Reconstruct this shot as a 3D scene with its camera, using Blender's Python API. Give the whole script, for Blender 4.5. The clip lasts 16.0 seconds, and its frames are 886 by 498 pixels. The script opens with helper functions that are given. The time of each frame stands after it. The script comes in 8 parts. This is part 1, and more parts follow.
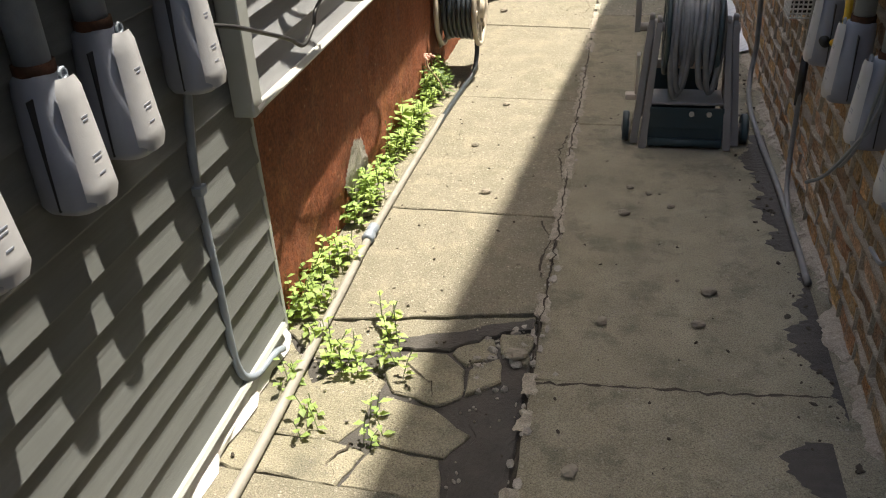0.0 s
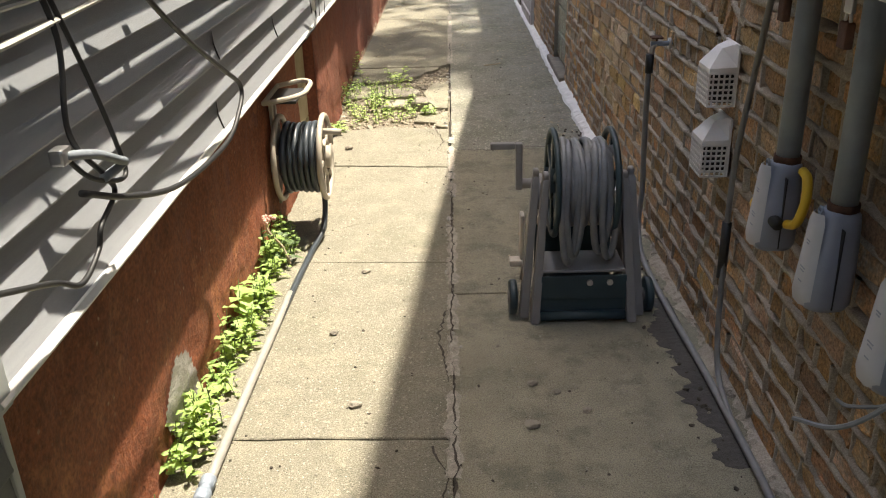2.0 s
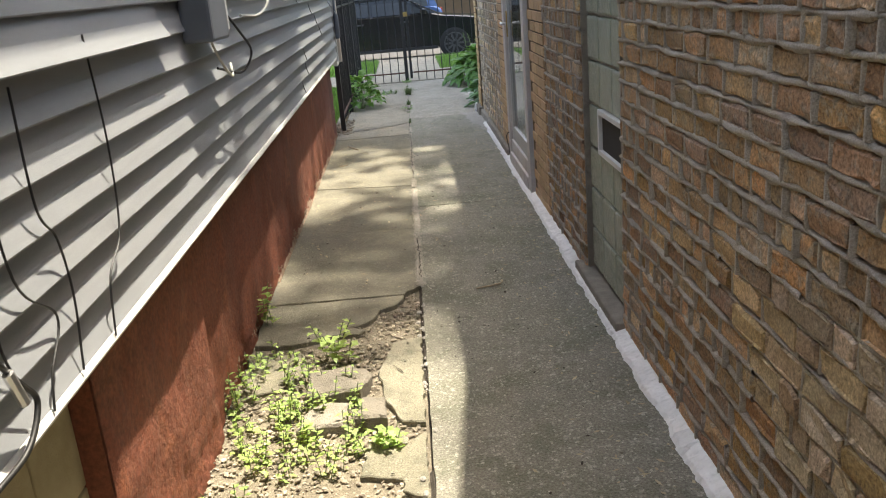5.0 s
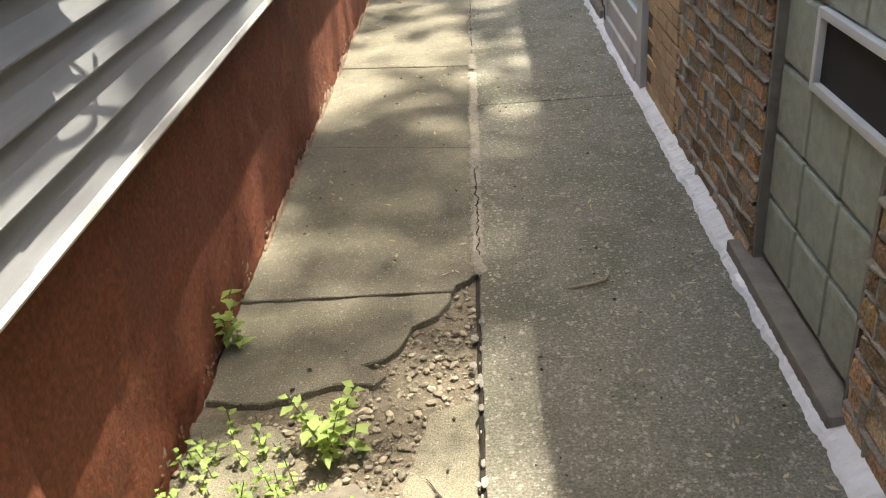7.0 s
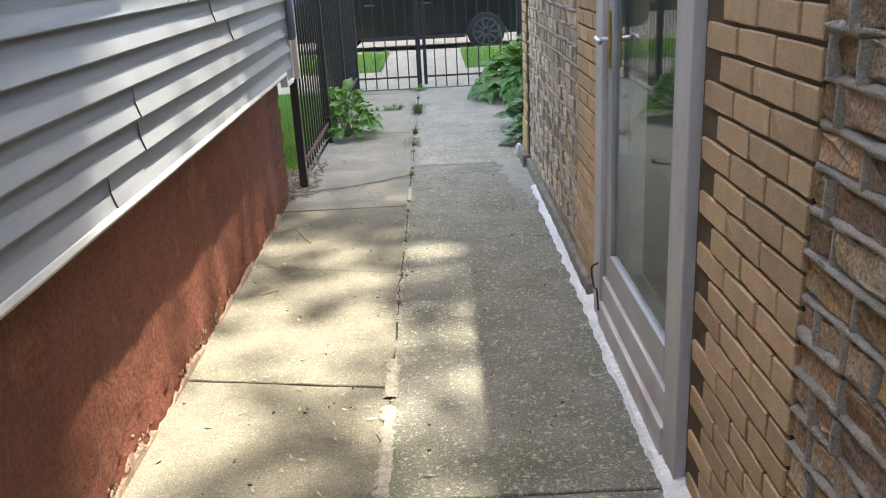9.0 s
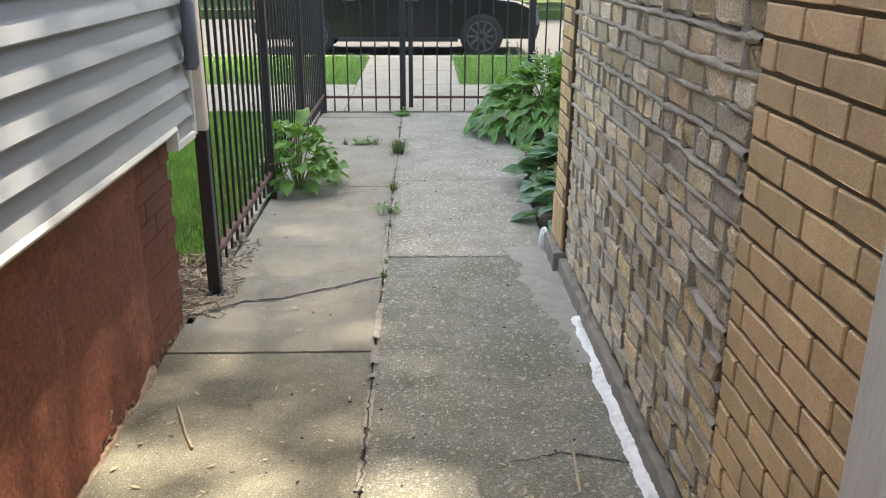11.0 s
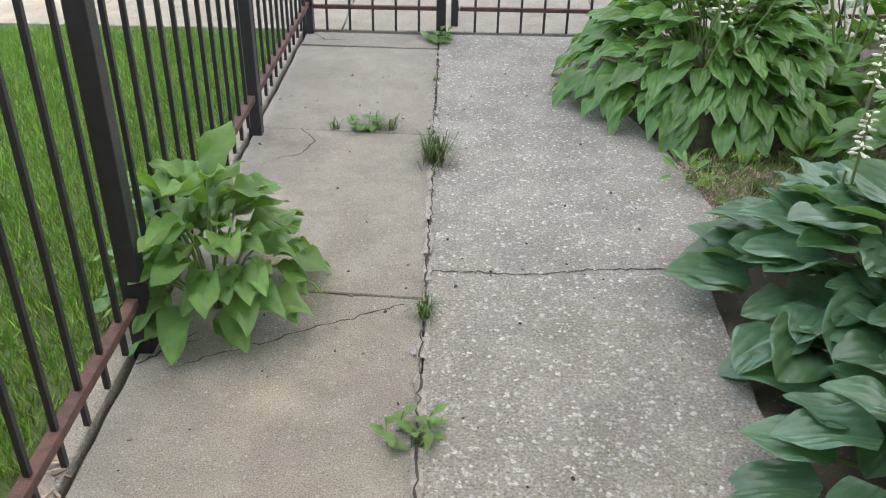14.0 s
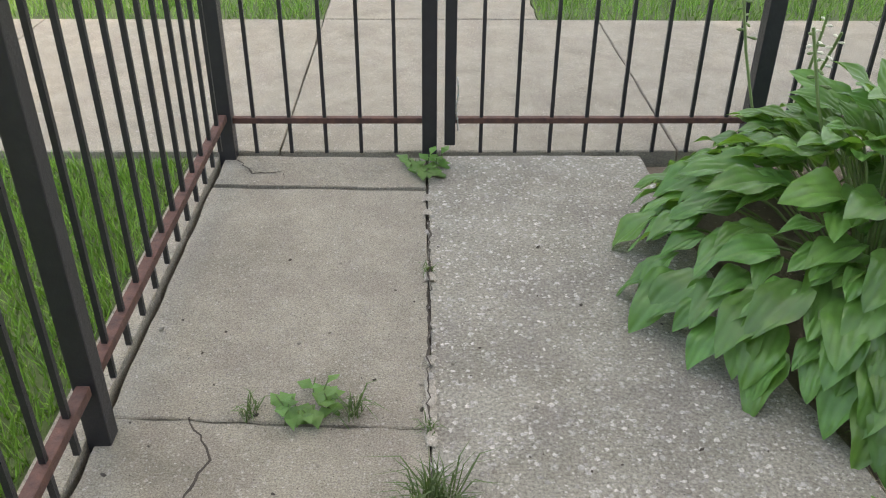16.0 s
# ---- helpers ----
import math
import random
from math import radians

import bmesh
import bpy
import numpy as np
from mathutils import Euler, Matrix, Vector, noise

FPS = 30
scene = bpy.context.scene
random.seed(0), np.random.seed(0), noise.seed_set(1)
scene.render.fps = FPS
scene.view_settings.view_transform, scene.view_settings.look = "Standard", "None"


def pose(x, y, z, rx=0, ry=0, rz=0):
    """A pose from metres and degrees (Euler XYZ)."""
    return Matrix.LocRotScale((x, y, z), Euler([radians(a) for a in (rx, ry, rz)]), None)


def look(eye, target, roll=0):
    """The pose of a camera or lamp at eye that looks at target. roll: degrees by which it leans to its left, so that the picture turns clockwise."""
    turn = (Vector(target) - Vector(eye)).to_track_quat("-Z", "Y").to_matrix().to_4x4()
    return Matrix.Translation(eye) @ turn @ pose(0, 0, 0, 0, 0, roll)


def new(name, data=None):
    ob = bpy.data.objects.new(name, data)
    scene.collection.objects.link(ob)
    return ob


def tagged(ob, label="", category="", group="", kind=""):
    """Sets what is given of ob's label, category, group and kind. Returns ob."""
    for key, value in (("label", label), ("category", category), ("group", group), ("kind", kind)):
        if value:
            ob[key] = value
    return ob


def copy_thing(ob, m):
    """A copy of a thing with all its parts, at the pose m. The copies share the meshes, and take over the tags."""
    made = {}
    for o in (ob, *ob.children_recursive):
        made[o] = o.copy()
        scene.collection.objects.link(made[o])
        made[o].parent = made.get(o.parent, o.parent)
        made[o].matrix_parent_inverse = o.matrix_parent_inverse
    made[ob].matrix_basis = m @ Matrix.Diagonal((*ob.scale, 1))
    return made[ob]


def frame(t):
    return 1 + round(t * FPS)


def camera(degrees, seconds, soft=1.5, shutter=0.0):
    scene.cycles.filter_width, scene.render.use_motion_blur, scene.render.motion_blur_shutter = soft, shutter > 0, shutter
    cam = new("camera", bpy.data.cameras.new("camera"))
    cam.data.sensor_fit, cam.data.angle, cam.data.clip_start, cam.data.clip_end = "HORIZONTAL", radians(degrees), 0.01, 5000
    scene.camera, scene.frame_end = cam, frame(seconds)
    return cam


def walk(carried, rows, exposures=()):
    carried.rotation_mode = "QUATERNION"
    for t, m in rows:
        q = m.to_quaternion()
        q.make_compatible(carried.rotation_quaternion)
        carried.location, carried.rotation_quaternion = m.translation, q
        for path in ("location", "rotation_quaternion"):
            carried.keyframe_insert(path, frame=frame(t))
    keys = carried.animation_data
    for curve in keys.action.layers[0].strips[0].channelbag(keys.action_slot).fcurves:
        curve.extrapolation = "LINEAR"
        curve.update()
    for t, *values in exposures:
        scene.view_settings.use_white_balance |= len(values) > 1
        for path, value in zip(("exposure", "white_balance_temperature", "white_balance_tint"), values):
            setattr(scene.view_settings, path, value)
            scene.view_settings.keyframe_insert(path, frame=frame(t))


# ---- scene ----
cam = camera(55.0, 16.0, soft=1.1)
METRES, EYE, TILT, LEAN, TURN = 15.0, 1.5, -0.45, 0.0, 13.1
EXPOSURES = [(0, 2.42, 7300, 10), (1.2, 2.7, 7300, 10), (3.0, 2.45, 7400, 9), (5, 2.56, 7500, 8), (7.5, 2.84, 7400, 8), (8.2, 3.0, 7100, 9), (10.5, 2.92, 7600, 8), (12.0, 3.22, 8000, 10), (13.0, 3.1, 8100, 12), (14.5, 3.1, 8200, 12), (16, 2.86, 8600, 11)]
ROWS = [
    (0.0, 0.0, 0.0, 0.0, -1.6, -29.84, 2.79),
    (0.5, 0.0018, 0.0037, 0.0025, -6.21, -22.24, 4.52),
    (1.0, 0.0029, 0.0099, 0.0026, -6.94, -21.31, 3.8),
    (1.5, 0.0019, 0.0269, 0.0001, -10.56, -22.02, 2.79),
    (2.0, -0.0001, 0.0527, -0.0001, -12.79, -23.58, 1.66),
    (2.5, 0.0084, 0.0839, 0.0019, -13.56, -21.4, 4.62),
    (3.0, 0.012, 0.1163, 0.0022, -15.13, -18.85, 3.34),
    (3.5, 0.0197, 0.1487, 0.0024, -16.37, -16.82, 3.48),
    (4.0, 0.0306, 0.1834, 0.0023, -16.11, -17.75, 3.67),
    (4.5, 0.038, 0.2167, 0.0021, -16.06, -17.35, 3.44),
    (5.0, 0.0465, 0.2475, 0.0017, -15.81, -17.01, 4.79),
    (7.5, 0.0818, 0.3901, -0.001, -11.27, -29.77, 5.32),
    (8.0, 0.0972, 0.4207, 0.0046, -11.0, -16.66, 6.08),
    (10.5, 0.1409, 0.5954, 0.0006, -16.68, -24.49, 2.55),
    (11.0, 0.1459, 0.6328, 0.0005, -14.53, -18.82, -0.1),
    (11.5, 0.1537, 0.6711, 0.0015, -15.04, -20.02, -0.45),
    (12.0, 0.1558, 0.7083, 0.0021, -13.45, -21.83, -0.28),
    (12.5, 0.1559, 0.7447, 0.0007, -10.35, -26.86, 0.72),
    (13.0, 0.1633, 0.7785, -0.001, -4.4, -32.67, 3.62),
    (13.5, 0.1754, 0.8121, -0.0021, -6.6, -33.88, 2.04),
    (14.0, 0.1867, 0.8454, -0.0009, -12.46, -29.95, -0.82),
    (14.5, 0.1973, 0.8767, -0.0019, -19.59, -31.39, -0.48),
    (15.0, 0.1999, 0.9064, -0.0005, -26.76, -31.52, -0.85),
    (15.5, 0.2055, 0.9379, -0.0026, -20.92, -32.34, 0.59),
    (16.0, 0.2102, 0.9672, -0.0014, -14.4, -30.98, -0.41),
]
PATH = [(t, pose(0, 0, EYE, TILT, LEAN, TURN) @ pose(METRES * x, METRES * y, METRES * z, 90 + pitch, roll, yaw)) for t, x, y, z, yaw, pitch, roll in ROWS]
PATH += [(8.2, look((0.009, 6.683, 1.506), (-0.117, 8.593, 0.927), -5.1)), (10.3, look((0.031, 8.970, 1.400), (0.120, 10.788, 0.571), -2.8))]
walk(cam, sorted(PATH, key=lambda row: row[0]), exposures=EXPOSURES)

# ---- world and sun ----
SUN_X, SUN_Y = 0.21, 0.24          # the sun stands over the east house, ahead of the camera
world = bpy.data.worlds.new("sky")
scene.world = world
world.use_nodes = True
wn = world.node_tree
sky = wn.nodes.new("ShaderNodeTexSky")
sky.sky_type = "NISHITA"
sky.sun_disc = False
sky.sun_elevation = math.atan2(1.0, math.hypot(SUN_X, SUN_Y))
sky.sun_rotation = math.atan2(SUN_X, SUN_Y)
sky.air_density, sky.dust_density, sky.ozone_density = 1.0, 3.0, 1.0
wn.links.new(sky.outputs[0], wn.nodes["Background"].inputs[0])
wn.nodes["Background"].inputs[1].default_value = 0.12
sun_lamp = bpy.data.lights.new("sun", "SUN")
sun_lamp.energy, sun_lamp.angle, sun_lamp.color = 2.1, radians(1.0), (1.0, 0.965, 0.9)
sun = new("sun", sun_lamp)
sun.matrix_world = look((SUN_X * 30, SUN_Y * 30, 30), (0, 0, 0))


# ---- materials ----
def material(name, col, col2=None, scale=8.0, rough=0.8, metal=0.0, bump=0.0, bump_scale=60.0, stain=None, stain_scale=1.5,
             stain_amt=0.5, rand=0.0, fleck=None, fleck_scale=120.0, fleck_size=0.25, spec=0.5, streak=None, detail=6.0, island=False, fine=0.0, fine_scale=240.0, pit=0.0, pebble=None, pebble_scale=55.0,
             pebble_size=0.3, smear=None, smear_scale=9.0, smear_amt=0.5, hue=0.035, sat=0.0):
    """Noise-mixed colour at two scales, optional flecks (Voronoi), bump, and a value shift per object or per island."""
    m = bpy.data.materials.new(name)
    m.use_nodes = True
    nt = m.node_tree
    N, L = nt.nodes.new, nt.links.new
    b = nt.nodes["Principled BSDF"]
    b.inputs["Roughness"].default_value = rough
    b.inputs["Metallic"].default_value = metal
    b.inputs["Specular IOR Level"].default_value = spec
    geo = N("ShaderNodeNewGeometry")
    pos = geo.outputs["Position"]
    if streak:
        mp = N("ShaderNodeMapping")
        L(pos, mp.inputs["Vector"])
        mp.inputs["Scale"].default_value = streak
        pos1 = mp.outputs[0]
    else:
        pos1 = pos

    def noise_tex(sc, src, det=detail, r=0.6):
        t = N("ShaderNodeTexNoise")
        t.inputs["Scale"].default_value, t.inputs["Detail"].default_value, t.inputs["Roughness"].default_value = sc, det, r
        L(src, t.inputs["Vector"])
        return t.outputs["Fac"]

    def ramp(src, lo, hi):
        r = N("ShaderNodeMapRange")
        r.inputs["From Min"].default_value, r.inputs["From Max"].default_value = lo, hi
        L(src, r.inputs["Value"])
        return r.outputs[0]

    def mix(fac, a, c, blend="MIX"):
        x = N("ShaderNodeMix")
        x.data_type, x.blend_type = "RGBA", blend
        for sock, v in ((x.inputs[0], fac), (x.inputs[6], a), (x.inputs[7], c)):
            if hasattr(v, "is_output"):
                L(v, sock)
            else:
                sock.default_value = v if isinstance(v, float) else (*v[:3], 1)
        return x.outputs[2]

    col2 = col2 or tuple(c * 0.8 for c in col)
    c = mix(ramp(noise_tex(scale, pos1), 0.3, 0.7), col, col2)
    if stain:
        c = mix(ramp(noise_tex(stain_scale, pos, 4.0, 0.65), 0.5, 0.5 + 0.3 / max(stain_amt, 0.05)), c, stain)
    if fleck:
        v = N("ShaderNodeTexVoronoi")
        v.inputs["Scale"].default_value = fleck_scale
        L(pos, v.inputs["Vector"])
        pick = ramp(v.outputs["Color"], 0.60, 0.85)
        near = ramp(v.outputs["Distance"], fleck_size * 1.2, fleck_size * 0.7)
        mul = N("ShaderNodeMath")
        mul.operation = "MULTIPLY"
        L(pick, mul.inputs[0]), L(near, mul.inputs[1])
        c = mix(mul.outputs[0], c, fleck)
    if smear:
        c = mix(ramp(noise_tex(smear_scale, pos, 8.0, 0.72), 0.62 - 0.25 * smear_amt, 0.72 - 0.2 * smear_amt), c, smear)
    if pebble:
        # rounded stones of two tones, some of them worn bare
        pb = N("ShaderNodeTexVoronoi")
        pb.inputs["Scale"].default_value = pebble_scale
        wv_ = N("ShaderNodeTexNoise")
        wv_.inputs["Scale"].default_value, wv_.inputs["Detail"].default_value = pebble_scale * 1.6, 2.0
        L(pos, wv_.inputs["Vector"])
        wm = N("ShaderNodeVectorMath")
        wm.operation = "MULTIPLY_ADD"
        L(wv_.outputs["Color"], wm.inputs[0])
        wm.inputs[1].default_value = (0.9 / pebble_scale,) * 3
        L(pos, wm.inputs[2])
        L(wm.outputs[0], pb.inputs["Vector"])
        tone = N("ShaderNodeSeparateColor")
        L(pb.outputs["Color"], tone.inputs[0])
        wide = N("ShaderNodeMath")
        wide.operation = "MULTIPLY"
        L(tone.outputs[1], wide.inputs[0])
        wide.inputs[1].default_value = pebble_size
        less = N("ShaderNodeMath")
        less.operation = "SUBTRACT"
        L(wide.outputs[0], less.inputs[0]), L(pb.outputs["Distance"], less.inputs[1])
        body = ramp(less.outputs[0], 0.0, 0.14)
        bare = N("ShaderNodeMath")
        bare.operation = "MULTIPLY"
        L(body, bare.inputs[0]), L(ramp(tone.outputs[0], 0.25, 0.75), bare.inputs[1])
        c = mix(bare.outputs[0], c, mix(ramp(tone.outputs[2], 0.1, 0.8), tuple(0.55 * q for q in pebble), pebble))
    if fine:
        lo = tuple(1 - fine for _ in range(3))
        c = mix(1.0, c, mix(ramp(noise_tex(fine_scale, pos, 3.0, 0.7), 0.32, 0.68), lo, (1.0 + fine * 0.5,) * 3), "MULTIPLY")
    if pit:
        pv = N("ShaderNodeTexVoronoi")
        pv.inputs["Scale"].default_value = 65.0
        L(pos, pv.inputs["Vector"])
        c = mix(ramp(pv.outputs["Distance"], 0.16, 0.05), c, mix(pit, c, (0.02, 0.016, 0.012)))
    if rand:
        if island:
            rnd = geo.outputs["Random Per Island"]
        else:
            oi = N("ShaderNodeObjectInfo")
            rnd = oi.outputs["Random"]
        hsv = N("ShaderNodeHueSaturation")
        vv = N("ShaderNodeMapRange")
        vv.inputs["To Min"].default_value, vv.inputs["To Max"].default_value = 1 - rand, 1 + rand
        L(rnd, vv.inputs["Value"])
        L(vv.outputs[0], hsv.inputs["Value"])
        wn_ = N("ShaderNodeTexWhiteNoise")
        wn_.noise_dimensions = "1D"
        L(rnd, wn_.inputs["W"])
        hh = N("ShaderNodeMapRange")
        hh.inputs["To Min"].default_value, hh.inputs["To Max"].default_value = 0.5 - rand * hue, 0.5 + rand * hue
        L(wn_.outputs["Value"], hh.inputs["Value"])
        L(hh.outputs[0], hsv.inputs["Hue"])
        if sat:
            sv = N("ShaderNodeTexWhiteNoise")
            sv.noise_dimensions = "1D"
            sh = N("ShaderNodeMath")
            sh.operation = "ADD"
            L(rnd, sh.inputs[0])
            sh.inputs[1].default_value = 3.7
            L(sh.outputs[0], sv.inputs["W"])
            sr = N("ShaderNodeMapRange")
            sr.inputs["To Min"].default_value, sr.inputs["To Max"].default_value = 1 - sat, 1 + 0.6 * sat
            L(sv.outputs["Value"], sr.inputs["Value"])
            L(sr.outputs[0], hsv.inputs["Saturation"])
        L(c, hsv.inputs["Color"])
        c = hsv.outputs[0]
    L(c, b.inputs["Base Color"])
    if bump:
        bp = N("ShaderNodeBump")
        bp.inputs["Strength"].default_value, bp.inputs["Distance"].default_value = min(bump, 1.0), 0.009
        L(noise_tex(bump_scale, pos1, 6.0, 0.7), bp.inputs["Height"])
        L(bp.outputs[0], b.inputs["Normal"])
    return m


def leaf_material(name, col, col2, rough=0.5, veins=0.0):
    m = material(name, col, col2, scale=25, rough=rough, bump=0.3, bump_scale=90, rand=0.25)
    b = m.node_tree.nodes["Principled BSDF"]
    out = m.node_tree.nodes["Material Output"]
    if veins:
        nt = m.node_tree
        tc = nt.nodes.new("ShaderNodeTexCoord")
        wv = nt.nodes.new("ShaderNodeTexWave")
        wv.bands_direction = "Y"
        wv.inputs["Scale"].default_value, wv.inputs["Distortion"].default_value, wv.inputs["Detail"].default_value = veins, 1.2, 2.0
        nt.links.new(tc.outputs["Object"], wv.inputs["Vector"])
        base = b.inputs["Base Color"].links[0].from_socket
        mx = nt.nodes.new("ShaderNodeMix")
        mx.data_type, mx.blend_type = "RGBA", "MULTIPLY"
        mx.inputs[0].default_value = 0.14
        nt.links.new(base, mx.inputs[6])
        nt.links.new(wv.outputs["Color"], mx.inputs[7])
        nt.links.new(mx.outputs[2], b.inputs["Base Color"])
        bp = nt.nodes.new("ShaderNodeBump")
        bp.inputs["Strength"].default_value, bp.inputs["Distance"].default_value = 0.45, 0.004
        nt.links.new(wv.outputs["Fac"], bp.inputs["Height"])
        nt.links.new(bp.outputs[0], b.inputs["Normal"])
    tr = m.node_tree.nodes.new("ShaderNodeBsdfTranslucent")
    tr.inputs["Color"].default_value = (col[0] * 2.0, col[1] * 1.9, col[2] * 0.9, 1)
    ms = m.node_tree.nodes.new("ShaderNodeMixShader")
    ms.inputs[0].default_value = 0.25
    m.node_tree.links.new(b.outputs[0], ms.inputs[1])
    m.node_tree.links.new(tr.outputs[0], ms.inputs[2])
    m.node_tree.links.new(ms.outputs[0], out.inputs["Surface"])
    return m


